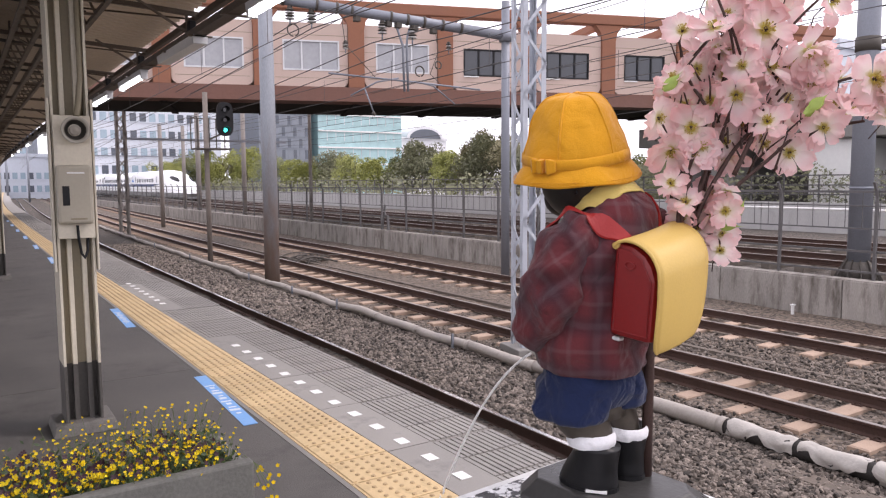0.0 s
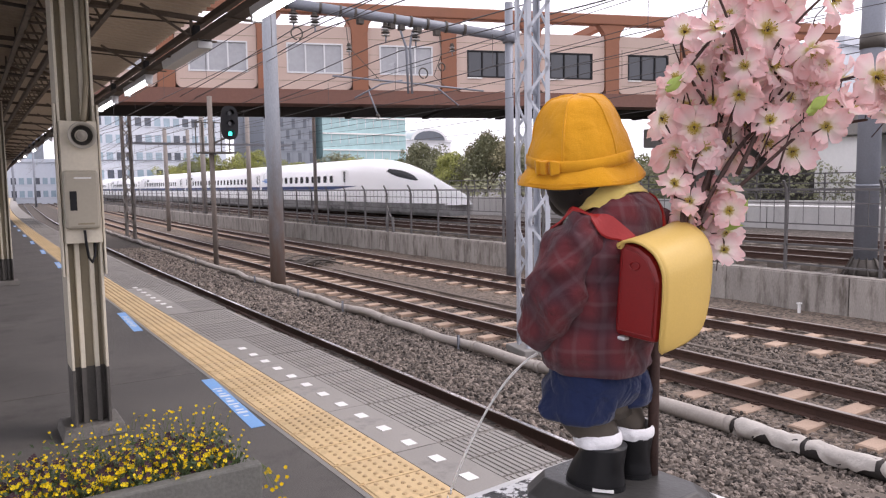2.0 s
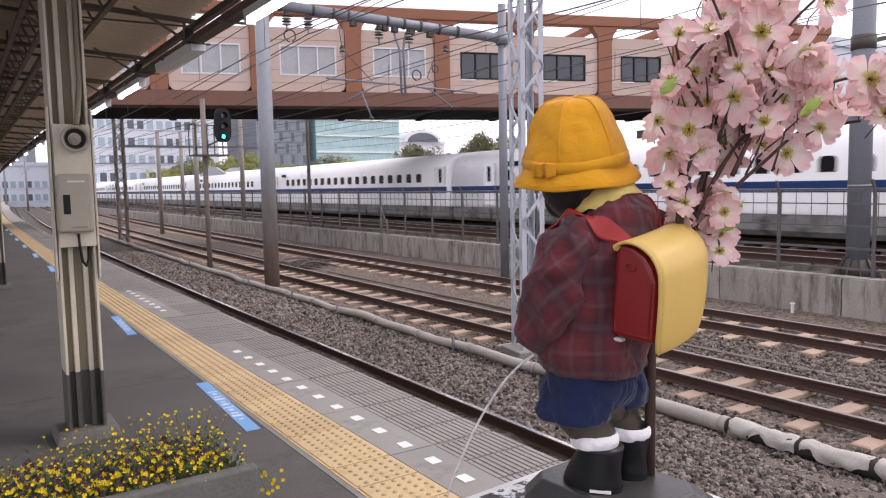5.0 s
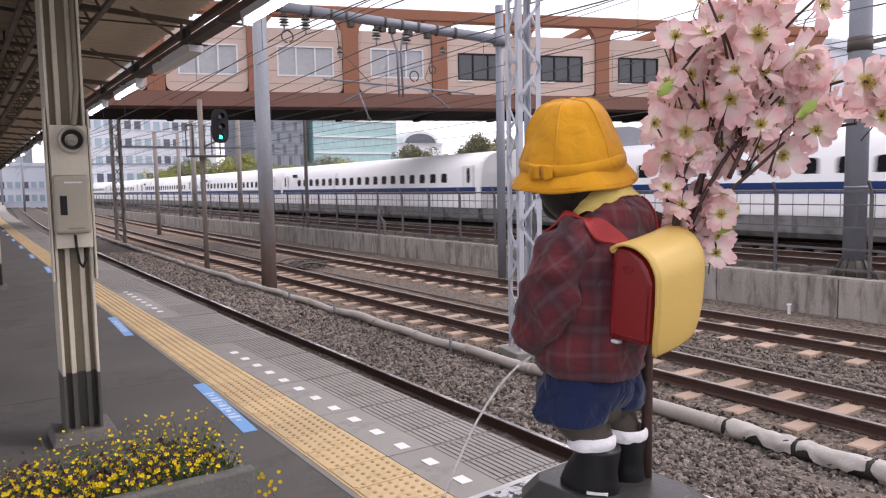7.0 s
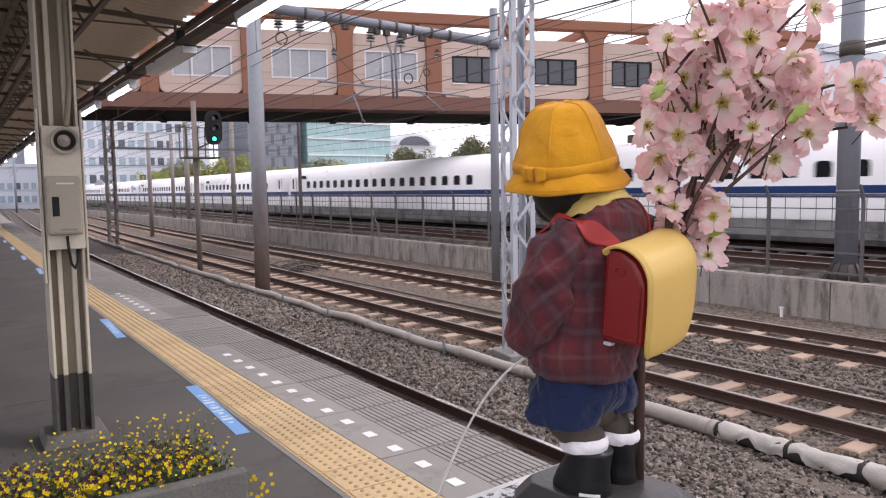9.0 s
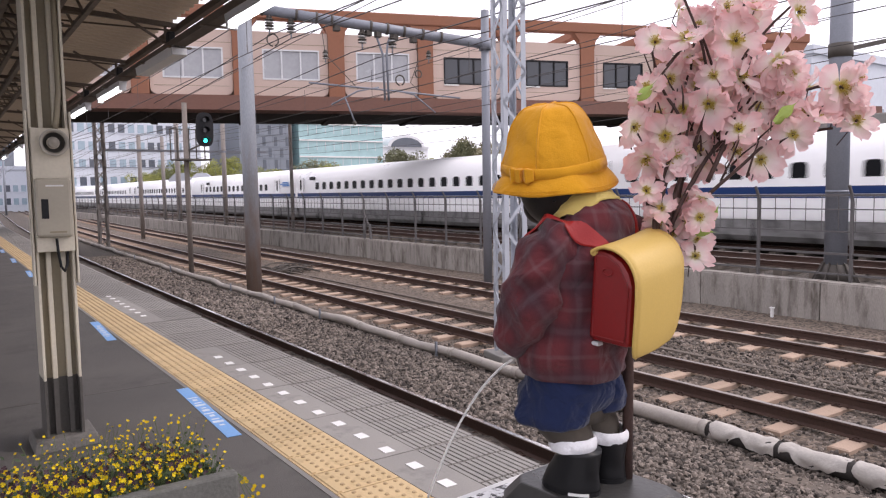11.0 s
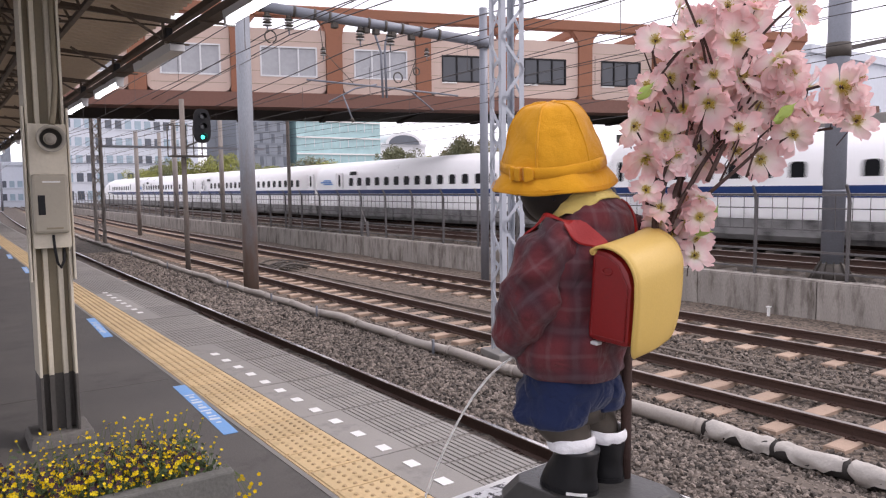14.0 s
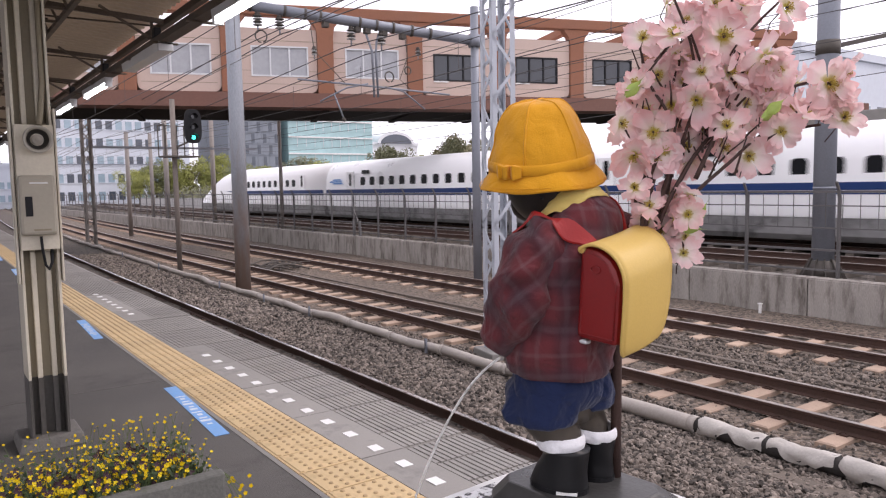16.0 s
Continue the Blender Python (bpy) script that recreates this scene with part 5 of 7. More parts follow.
ob.matrix_basis = pose(0.121 * math.cos(radians(183)) * 1.02, 0.121 * math.sin(radians(183)) * 1.07, -0.004, rz=183)
part("chin_strap", Geo().tube([(0.09 * math.cos(t), -0.01 + 0.10 * math.sin(t) * 0.2 - 0.06, -0.05 - 0.012 * math.sin(t)) for t in [math.pi * k / 10 for k in range(11)]], 0.004, 6), BLACK, hat)

# plaid jacket
jacket = thing("plaid_jacket", "dark red plaid wool jacket on the statue", "jacket", at=STATUE)
body = smooth_rows([(0.270, 0.0, 0.028, 0.122, 0.102), (0.284, 0.0, 0.030, 0.134, 0.112), (0.32, 0.0, 0.034, 0.138, 0.114), (0.40, 0.005, 0.034, 0.136, 0.110), (0.49, 0.018, 0.016, 0.128, 0.102), (0.56, 0.028, -0.002, 0.126, 0.094), (0.605, 0.030, -0.008, 0.116, 0.084), (0.635, 0.030, -0.006, 0.096, 0.073), (0.655, 0.028, 0.0, 0.078, 0.064), (0.668, 0.026, 0.004, 0.064, 0.056)], 6)


def hunch(p):
    """The jacket sits higher at the nape than under the chin."""
    return (p[0], p[1], p[2] + 0.34 * (0.0 - p[1]) * min(1.0, max(0.0, (p[2] - 0.56) / 0.09)))


def crease(x, y, z, depth):
    """Slanting folds of soft cloth: how far the surface stands out."""
    q = z * 13 + 7 * (y - x) + 2.2 * noise.noise((x * 9, y * 9, z * 9))
    big = 1 - abs(noise.noise((q * 0.55, x * 4 + 3, y * 4))) * 3.2
    return depth * (big + 0.7 * noise.noise((x * 16 + z * 12, y * 16 - z * 9, z * 13)))


def creased(ring, c, depth):
    out = []
    for x, y, z in ring:
        d = Vector((x - c[0], y - c[1], 0)).normalized() * crease(x, y, z, depth)
        out.append((x + d.x, y + d.y, z))
    return out


g = Geo().loft([[hunch(p) for p in creased(ellipse((r[1], r[2], r[0]), r[3], r[4], 96, 0.95, 0.07 * min(1.0, max(0.15, (0.655 - r[0]) / 0.09)), 3.0), (r[1], r[2]), 0.0105 * min(1.0, max(0.1, (0.65 - r[0]) / 0.09)))] for r in body], caps=False)
SKIN_V, SKIN_F = list(g.v), list(g.f)
me = with_uv(g.mesh("body", PLAID), lambda v: math.atan2(v.y - 0.05, v.x) * 0.13 + 0.3, lambda v: v.z)
part("body", me, None, jacket)
for s in (-1, 1):
    if s < 0:
        rows = smooth_rows([(-0.058, 0.010, 0.604, 0.050), (-0.096, 0.030, 0.556, 0.064), (-0.120, 0.050, 0.48, 0.066), (-0.126, 0.082, 0.41, 0.062), (-0.100, 0.115, 0.366, 0.054), (-0.070, 0.146, 0.350, 0.045), (-0.045, 0.166, 0.340, 0.038)], 8)
    else:
        rows = smooth_rows([(0.112, -0.016, 0.602, 0.050), (0.150, -0.012, 0.55, 0.062), (0.150, 0.020, 0.47, 0.065), (0.138, 0.066, 0.40, 0.062), (0.10, 0.115, 0.366, 0.052), (0.07, 0.146, 0.350, 0.045), (0.045, 0.166, 0.340, 0.038)], 8)
    pts = [Vector(r[:3]) for r in rows]
    v, g, ring_list = 0.0, Geo(), []
    for i, p in enumerate(pts):
        d = (pts[min(i + 1, len(pts) - 1)] - pts[max(i - 1, 0)]).normalized()
        side = Vector((s, 0.2, 0)) - d * Vector((s, 0.2, 0)).dot(d)
        side.normalize()
        t = d.cross(side)
        ring = []
        for k in range(56):
            a = 2 * math.pi * k / 56
            out = side * math.cos(a) + t * math.sin(a)
            e = p + out * rows[i][3]
            w = rows[i][3] * (1 + 0.12 * noise.noise((math.cos(a) * 1.7, math.sin(a) * 1.7, i * 0.19 + s)) + 0.035 * math.sin(i * 0.7 + 2 * a)) + crease(e.x, e.y, e.z * 1.2, 0.0095)
            ring.append(p + out * w)
        ring_list.append(ring)
    g.loft(ring_list)
    SKIN_F += [tuple(i + len(SKIN_V) for i in q) for q in g.f]
    SKIN_V += g.v
    me = g.mesh("sleeve", PLAID)
    part("sleeve", with_uv(me, lambda v: 0.82 * math.atan2(v.y - 0.06, v.x - s * 0.10) * 0.075 + 0.57 * v.z, lambda v: 0.82 * (v.z + 0.35 * v.y) - 0.57 * math.atan2(v.y - 0.06, v.x - s * 0.10) * 0.075), None, jacket)
g = Geo().loft([[hunch(p) for p in ellipse((0.026, 0.010, z), r, r * 0.92, 32, 1, 0.05, 1.0)] for z, r in ((0.625, 0.088), (0.645, 0.076), (0.650, 0.079), (0.630, 0.096))], caps=False)
part("collar", with_uv(g.mesh("collar", PLAID), lambda v: math.atan2(v.y - 0.06, v.x) * 0.09, lambda v: v.z), None, jacket)

g = Geo()
rows = smooth_rows([(0.640, 0.090), (0.650, 0.088), (0.662, 0.080), (0.675, 0.073), (0.687, 0.066), (0.694, 0.061)], 5)
rings = []
for z, r in rows:
    ring = []
    for x, y, z2 in ellipse((0.022, 0.020, z), r, r * 0.93, 64, 1, 0.06, 5.0):
        a = math.atan2(y - 0.02, x - 0.022)
        tip = 0.026 * max(0.0, 1 - abs((a + math.pi * 0.80 + math.pi) % (2 * math.pi) - math.pi) / 0.42) * max(0.0, (0.668 - z) / 0.028)
        k = 1 + 0.012 * math.sin(z * 420 + 3 * a)
        ring.append((0.022 + (x - 0.022) * k, 0.02 + (y - 0.02) * k, z2 - (0.50 - 5.0 * (z - 0.640)) * (y - 0.02) - tip))
    rings.append(ring)
g.loft(rings, caps=False)
solid("neckerchief", g, SCARF, "pale yellow cloth neckerchief round the statue's neck", "scarf", at=STATUE)

g = Geo()
g.loft([ellipse((0.0, r[1], r[0]), r[2], r[3], 40, 0.95, 0.06, 8.0) for r in smooth_rows([(0.30, 0.04, 0.115, 0.095), (0.25, 0.04, 0.124, 0.102), (0.215, 0.042, 0.122, 0.10), (0.19, 0.042, 0.10, 0.085)], 3)], caps=False)
shorts = solid("shorts", g, NAVY, "navy blue cotton shorts with wide creased legs", "shorts", at=STATUE)
for s in (-1, 1):
    back_ = 0.014 if s > 0 else 0.0
    rows = smooth_rows([(0.275, s * 0.05, 0.045, 0.05, 0.06), (0.240, s * 0.05, 0.05, 0.074, 0.096), (0.20, s * 0.058, 0.048, 0.080, 0.094), (0.186, s * 0.062, 0.052, 0.083, 0.095), (0.168, s * 0.062, 0.048, 0.080, 0.088), (0.160, s * 0.060, 0.044, 0.066, 0.070)], 4)
    part("leg", Geo().loft([ellipse((r[1], r[2] - back_, r[0] + (0.014 if s > 0 else -0.004)), r[3], r[4], 48, 0.95, 0.15, s * 2.0) for r in rows], caps=False), NAVY, shorts)

for s in (-1, 1):
    boot = thing("rubber_boot", "short black rubber boot on the statue's foot", "boot", "boots", at=STATUE @ pose(s * 0.055 + 0.018, -0.004, 0.0, rz=-4 * s))
    rows = smooth_rows([(0.0, 0.020, 0.047, 0.070), (0.012, 0.020, 0.049, 0.073), (0.045, 0.014, 0.047, 0.064), (0.075, 0.003, 0.047, 0.056), (0.100, -0.003, 0.051, 0.053)], 3)
    part("upper", Geo().loft([ellipse((0, r[1], r[0]), r[2], r[3], 32) for r in rows]), BOOT, boot)
    part("sole", Geo().loft([ellipse((0, 0.020, z), 0.050, 0.075, 32) for z in (0.0, 0.01)], False), BOOT, boot)
    if s < 0:
        part("heel_label", Geo().beam((-0.050, -0.004, 0.006), (-0.028, -0.046, 0.006), 0.006, 0.006), WHITE_PAINT, boot, "small white label strip")
    sock = thing("sock", "white cotton sock folded over above the boot", "sock", "socks", at=STATUE @ pose(s * 0.055 + 0.017, -0.002, 0.0, rx=4 * s))
    rows = smooth_rows([(0.098, 0.0535, 0.052), (0.108, 0.0575, 0.056), (0.120, 0.057, 0.0555), (0.128, 0.052, 0.051), (0.125, 0.048, 0.047)], 3)
    part("cuff", Geo().loft([ellipse((0, 0.004, r[0]), r[1], r[2], 36, 1, 0.06, s * 4.0) for r in rows], caps=False), SOCK, sock)

# school bag
BAG = STATUE @ pose(0.006, -0.064, 0.370, rx=4, rz=-2)
bag = thing("school_bag", "red leather school bag with a pale yellow flap cover", "school bag", at=BAG)
g = Geo().loft([[(x, y, z) for y, z in ((0, 0.002), (-0.108, 0.002), (-0.108, 0.135), (-0.096, 0.165), (-0.078, 0.186), (-0.048, 0.202), (0, 0.208))] for x in (-0.088, 0.088)], False)
part("case", g, RED_LEATHER, bag, "glossy dark red leather case", bevel=0.014)
part("side_seam", Geo().tube([(-0.0885, -0.098, 0.016), (-0.0885, -0.098, 0.134), (-0.0885, -0.072, 0.176), (-0.0885, -0.045, 0.192), (-0.0885, -0.012, 0.198), (-0.0885, -0.012, 0.016), (-0.0885, -0.098, 0.016)], 0.0014, 5), RED_LEATHER, bag)
part("buckle", Geo().tube([(-0.0895 , -0.045 + 0.012 * math.cos(t), 0.16 + 0.008 * math.sin(t)) for t in [2 * math.pi * k / 12 for k in range(13)]], 0.0018, 6), RED_LEATHER, bag)
prof = smooth_rows([(-0.004, 0.212), (-0.012, 0.221), (-0.034, 0.227), (-0.064, 0.222), (-0.094, 0.204), (-0.113, 0.174), (-0.118, 0.140), (-0.119, 0.08), (-0.115, 0.022), (-0.109, -0.008)], 4)


def skew(u):
    """The soft cover sits askew, higher on one side."""
    return 0.17 * u


rings, n = [], len(prof)
for i, (y, z) in enumerate(prof):
    a, b = prof[max(0, i - 1)], prof[min(n - 1, i + 1)]
    d = np.array([b[0] - a[0], b[1] - a[1]])
    d /= np.linalg.norm(d)
    nx = np.array([-d[1], d[0]]) * -0.0035
    end = max(0.0, (i - (n - 11)) / 10)
    w = 0.092 - 0.008 * i / n - 0.022 * end ** 3
    cols = 13
    us = [-w + 2 * w * k / (cols - 1) for k in range(cols)]
    top = [(u, y + nx[0] - 0.006 * math.cos(math.pi * u / (2 * w)), z + nx[1] + skew(u)) for u in us]
    low = [(u, y - nx[0], z - nx[1] + skew(u)) for u in reversed(us)]
    rings.append(top + low)
part("flap", Geo().loft(rings), FLAP, bag, "pale yellow flap cover")
for s in (-1, 1):
    e = []
    for i, (y, z) in enumerate(prof):
        end = max(0.0, (i - (n - 11)) / 10)
        q = s * (0.092 - 0.008 * i / n - 0.022 * end ** 3)
        e.append((q, y, z + skew(q)))
    part("flap_piping", Geo().tube(e, 0.0042, 6), FLAP, bag)
part("flap_roll", Geo().tube([(-0.092, -0.006, 0.2135 + skew(-0.092)), (0.092, -0.006, 0.2135 + skew(0.092))], 0.008, 10), FLAP, bag)
STRAP = mat("red_strap", (0.32, 0.012, 0.010), 0.45, vary=0.08, fine=200, coarse=8, bump=0.08)
SKIN = BVHTree.FromPolygons([Vector(p) for p in SKIN_V], SKIN_F)
TO_BAG = BAG.inverted() @ STATUE
for s in (-1, 1):
    # a band laid over the shoulder, on the jacket's own surface
    across = (-0.011, -0.0055, 0.0, 0.0055, 0.011)
    dist, dirs, roots = [], [], []
    for k in range(25):
        a = radians(158 - 140 * k / 24)
        spread = 0.036 + (0.080 if s < 0 else 0.030) * math.sin(math.pi * min(1, k / 13) / 2)
        row = []
        for w in across:
            c = Vector((0.024 + s * spread + w, 0.0, 0.50))
            out = Vector((0, math.cos(a), math.sin(a)))
            hit = SKIN.ray_cast(c + out * 0.4, -out)[0]
            row.append((hit - c).length if hit is not None else 0.1)
            roots.append((c, out))
        dist.append(row)
    dist = np.array(dist)
    for _ in range(3):
        dist[1:-1] = np.maximum(dist[1:-1], (dist[:-2] + dist[2:]) / 2)
        dist[:, 1:-1] = np.maximum(dist[:, 1:-1], (dist[:, :-2] + dist[:, 2:]) / 2)
    rings = []
    for k in range(25):
        pts = [(roots[k * 5 + i], dist[k][i]) for i in range(5)]
        ring = [c + out * (q + 0.0055) for (c, out), q in pts] + [c + out * (q + 0.001) for (c, out), q in reversed(pts)]
        rings.append([TO_BAG @ p for p in ring])
    part("shoulder_strap", Geo().loft(rings, False), STRAP, bag, "bright red shoulder strap")
part("bottom_tag", Geo().box(-0.084, -0.028, -0.009, -0.064, -0.006, 0.0), ALU, bag, bevel=0.004)


# ---------------------------------------------------------------- bunch of artificial cherry blossom
def blossom_material():
    m = bpy.data.materials.new("petal_silk")
    m.use_nodes = True
    n, l = m.node_tree.nodes, m.node_tree.links
    p = n["Principled BSDF"]
    tc, ln, ramp = n.new("ShaderNodeTexCoord"), n.new("ShaderNodeVectorMath"), n.new("ShaderNodeValToRGB")
    ln.operation = "LENGTH"
    l.new(tc.outputs["Object"], ln.inputs[0])
    r = n.new("ShaderNodeMapRange")
    r.inputs[1].default_value, r.inputs[2].default_value = 0.0, 0.066
    l.new(ln.outputs["Value"], r.inputs[0])
    no = n.new("ShaderNodeTexNoise")
    no.inputs["Scale"].default_value = 90
    l.new(tc.outputs["Object"], no.inputs["Vector"])
    ad = n.new("ShaderNodeMath")
    ad.operation, ad.inputs[1].default_value = "MULTIPLY_ADD", 0.25
    l.new(no.outputs[0], ad.inputs[0]), l.new(r.outputs[0], ad.inputs[2])
    e = ramp.color_ramp.elements
    e[0].position, e[0].color = 0.27, (0.56, 0.50, 0.13, 1)
    e[1].position, e[1].color = 1.0, (0.87, 0.60, 0.60, 1)
    a = ramp.color_ramp.elements.new(0.46)
    a.color = (0.91, 0.83, 0.76, 1)
    a = ramp.color_ramp.elements.new(0.72)
    a.color = (0.91, 0.735, 0.725, 1)
    l.new(ad.outputs[0], ramp.inputs[0])
    oi, hs, mr = n.new("ShaderNodeObjectInfo"), n.new("ShaderNodeHueSaturation"), n.new("ShaderNodeMapRange")
    mr.inputs[3].default_value, mr.inputs[4].default_value = 0.75, 1.2
    l.new(oi.outputs["Random"], mr.inputs[0])
    l.new(mr.outputs[0], hs.inputs["Saturation"]), l.new(ramp.outputs[0], hs.inputs["Color"])
    l.new(hs.outputs[0], p.inputs["Base Color"])
    p.inputs["Roughness"].default_value = 0.7
    tr, mix = n.new("ShaderNodeBsdfTranslucent"), n.new("ShaderNodeMixShader")
    l.new(hs.outputs[0], tr.inputs["Color"])
    mix.inputs[0].default_value = 0.5
    l.new(p.outputs[0], mix.inputs[1]), l.new(tr.outputs[0], mix.inputs[2])
    l.new(mix.outputs[0], n["Material Output"].inputs["Surface"])
    return m


PETAL = blossom_material()
STAMEN = mat("stamen_yellow", (0.46, 0.35, 0.06), 0.7, vary=0.2, fine=300, coarse=80, bump=0)
TWIG = mat("dark_twig", (0.055, 0.028, 0.022), 0.75, vary=0.3, fine=120, coarse=20, bump=0.25)
LEAF = mat("leaf_silk", (0.30, 0.40, 0.08), 0.6, vary=0.2, fine=60, coarse=20, bump=0.05)


def petals(seed):
    """Five broad notched petals, loosely open towards +z, with a few smaller inner ones."""
    rnd = random.Random(seed)
    g = Geo()
    for whorl, (count, size, lift, tw) in enumerate(((5, 0.062, 0.14, 0.0), (rnd.choice((2, 3, 4)), 0.044, 0.45, 0.63))):
        for k in range(count):
            a = 2 * math.pi * k / count + tw + rnd.uniform(-0.16, 0.16)
            l0, cup, curl = size * rnd.uniform(0.82, 1.15), lift + rnd.uniform(-0.35, 0.45), rnd.uniform(-0.6, 0.9)
            tilt = rnd.uniform(-0.35, 0.35)
            rows, tips, ph = [], [rnd.uniform(-0.02, 0.03) for _ in range(9)], rnd.uniform(0, 6)
            for i in range(9):
                t = i / 8
                half = 0.0225 * (size / 0.05) * (0.16 + 0.84 * math.sin(math.pi * 0.5 * min(1, t * 1.3)) ** 1.3) * (1 - 0.38 * max(0, t - 0.75) / 0.25)
                row = []
                for j in range(9):
                    u = j / 4 - 1
                    notch = -0.013 * max(0, 1 - abs(u) * 2.2) * max(0, (t - 0.7) / 0.3)
                    x = 0.004 + l0 * t * (1 - 0.16 * u * u * t + tips[j] * t * t) + notch
                    z = cup * l0 * t * (1 - 0.6 * curl * t) + 0.010 * u * u * t + 0.0045 * math.sin(5.5 * u + ph) * t * t + 0.0015 * math.sin(9 * u + 2 * ph + 3 * t) * t + tilt * half * u * 0.6
                    y = half * u
                    row.append((x * math.cos(a) - y * math.sin(a), x * math.sin(a) + y * math.cos(a), z + whorl * 0.004))
                rows.append(row)
            g.loft(rows, True, False, False)
    return g.mesh("petals", PETAL)


def stamens(seed):
    rnd = random.Random(seed)
    g = Geo()
    for k in range(24):
        a, s = rnd.uniform(0, 6.28), rnd.uniform(0.10, 1.0)
        h = 0.020 * rnd.uniform(0.7, 1.1)
        p = (math.sin(s) * h * math.cos(a), math.sin(s) * h * math.sin(a), 0.003 + math.cos(s) * h)
        g.tube([(0, 0, 0.003), p], 0.0006, 4)
        g.ball(p, 0.0018, 5, 4)
    n = len(g.f)
    g.ball((0, 0, 0.006), 0.0055, 8, 6)
    me = g.mesh("blossom_centre", [STAMEN, TWIG])
    for q in me.polygons:
        q.material_index = 1 if q.index >= n else 0
    return me


PETALS, STAMENS = [petals(k) for k in range(9)], [stamens(k + 20) for k in range(3)]
bunch = thing("cherry_blossom_bunch", "tall bunch of artificial pale pink cherry blossom on dark stems", "flowers", at=Matrix(((0.835, 0.55, 0, 1.433), (-0.55, 0.835, 0, 1.078), (0, 0, 1, 1.42), (0, 0, 0, 1))))
PX = 1.66 / 1300
rnd = random.Random(5)


def spot(px, py, d=0.0):
    x, z = (px - 1240) * PX, (430 - py) * PX
    # the layers of the bunch fan out a little towards the back
    return Vector((x + d * (0.357 + 0.588 * x), d, z + d * (0.588 * z - 0.078)))


BRANCHES = [((1188, 440), (1188, 380), (1194, 320), (1240, 200), (1285, 110), (1235, -30)), ((1200, 440), (1203, 370), (1208, 310), (1240, 215), (1205, 150), (1185, 80)), ((1212, 440), (1222, 370), (1250, 290), (1312, 200), (1325, 100), (1360, -20)), ((1206, 440), (1232, 380), (1285, 280), (1340, 190), (1375, 75), (1440, 5)), ((1205, 440), (1245, 392), (1298, 338), (1352, 292), (1402, 248), (1478, 200)), ((1212, 440), (1240, 360), (1310, 250), (1415, 178), (1485, 152), (1550, 140)), ((1186, 440), (1180, 390), (1180, 330), (1182, 280), (1160, 230)), ((1255, 410), (1266, 440), (1272, 470)), ((1196, 440), (1192, 395), (1200, 330), (1212, 262), (1180, 190)), ((1210, 440), (1228, 380), (1246, 300), (1292, 215), (1300, 130), (1270, 40)), ((1216, 440), (1218, 395), (1238, 320), (1246, 260), (1266, 150)), ((1290, 320), (1330, 230), (1352, 160), (1400, 100)), ((1420, 252), (1450, 240), (1490, 230), (1520, 226)), ((1222, 440), (1240, 330), (1262, 260), (1290, 180)), ((1194, 440), (1206, 350), (1222, 290), (1232, 240))]
for i, b in enumerate(BRANCHES):
    pts = smooth_rows([tuple(spot(x, y, 0.03 * math.sin(i * 2.1 + k) - 0.02)) for k, (x, y) in enumerate(b)], 4)
    part("stem", Geo().tube([tuple(p) for p in pts], [0.0056 - 0.0030 * k / len(pts) for k in range(len(pts))], 7), TWIG, bunch, "dark brown wrapped wire stem")
for i in range(46):
    x, y = rnd.uniform(1190, 1370), rnd.uniform(110, 320)
    a = rnd.gauss(0.35 + 0.004 * (x - 1290), 0.45)
    h = rnd.uniform(35, 80)
    p = [spot(x, y, rnd.uniform(-0.06, 0.03)), spot(x + h * 0.5 * math.sin(a), y - h * 0.5, rnd.uniform(-0.07, 0.02)), spot(x + h * math.sin(a) + rnd.uniform(-8, 8), y - h, rnd.uniform(-0.06, 0.02))]
    part("side_twig", Geo().tube([tuple(q) for q in p], [0.0028, 0.0021, 0.0014], 6), TWIG, bunch)
rod = Geo().tube([(-0.118, 0.02, -0.575), (-0.116, 0.02, -0.25), (-0.08, 0.025, -0.05), (-0.035, 0.0, 0.05)], [0.013, 0.0125, 0.012, 0.009], 12)
part("main_stem", rod, TWIG, bunch, "thick dark main stem")
BLOOMS = ((1205, 368), (1252, 392), (1228, 412), (1280, 350), (1272, 424), (1276, 385), (1218, 286), (1340, 266), (1335, 66), (1248, 98), (1300, 128), (1245, 186), (1200, 196), (1152, 218), (1268, 258), (1415, 100), (1532, 152), (1380, 186), (1447, 236), (1192, 68), (1348, 226), (1490, 215), (1388, 280), (1232, 268), (1176, 275), (1178, 335), (1200, 392), (1262, 365), (1268, 456), (1318, 8), (1290, 178), (1312, 165), (1218, 132), (1440, 128), (1563, 215), (1248, 62), (1345, 130), (1428, 190), (1212, 235), (1372, 12), (1450, 18), (1560, 130), (1320, 208), (1180, 150))
pos = [(x, y, -0.06 + 0.05 * ((i * 7) % 5) / 4) for i, (x, y) in enumerate(BLOOMS)]
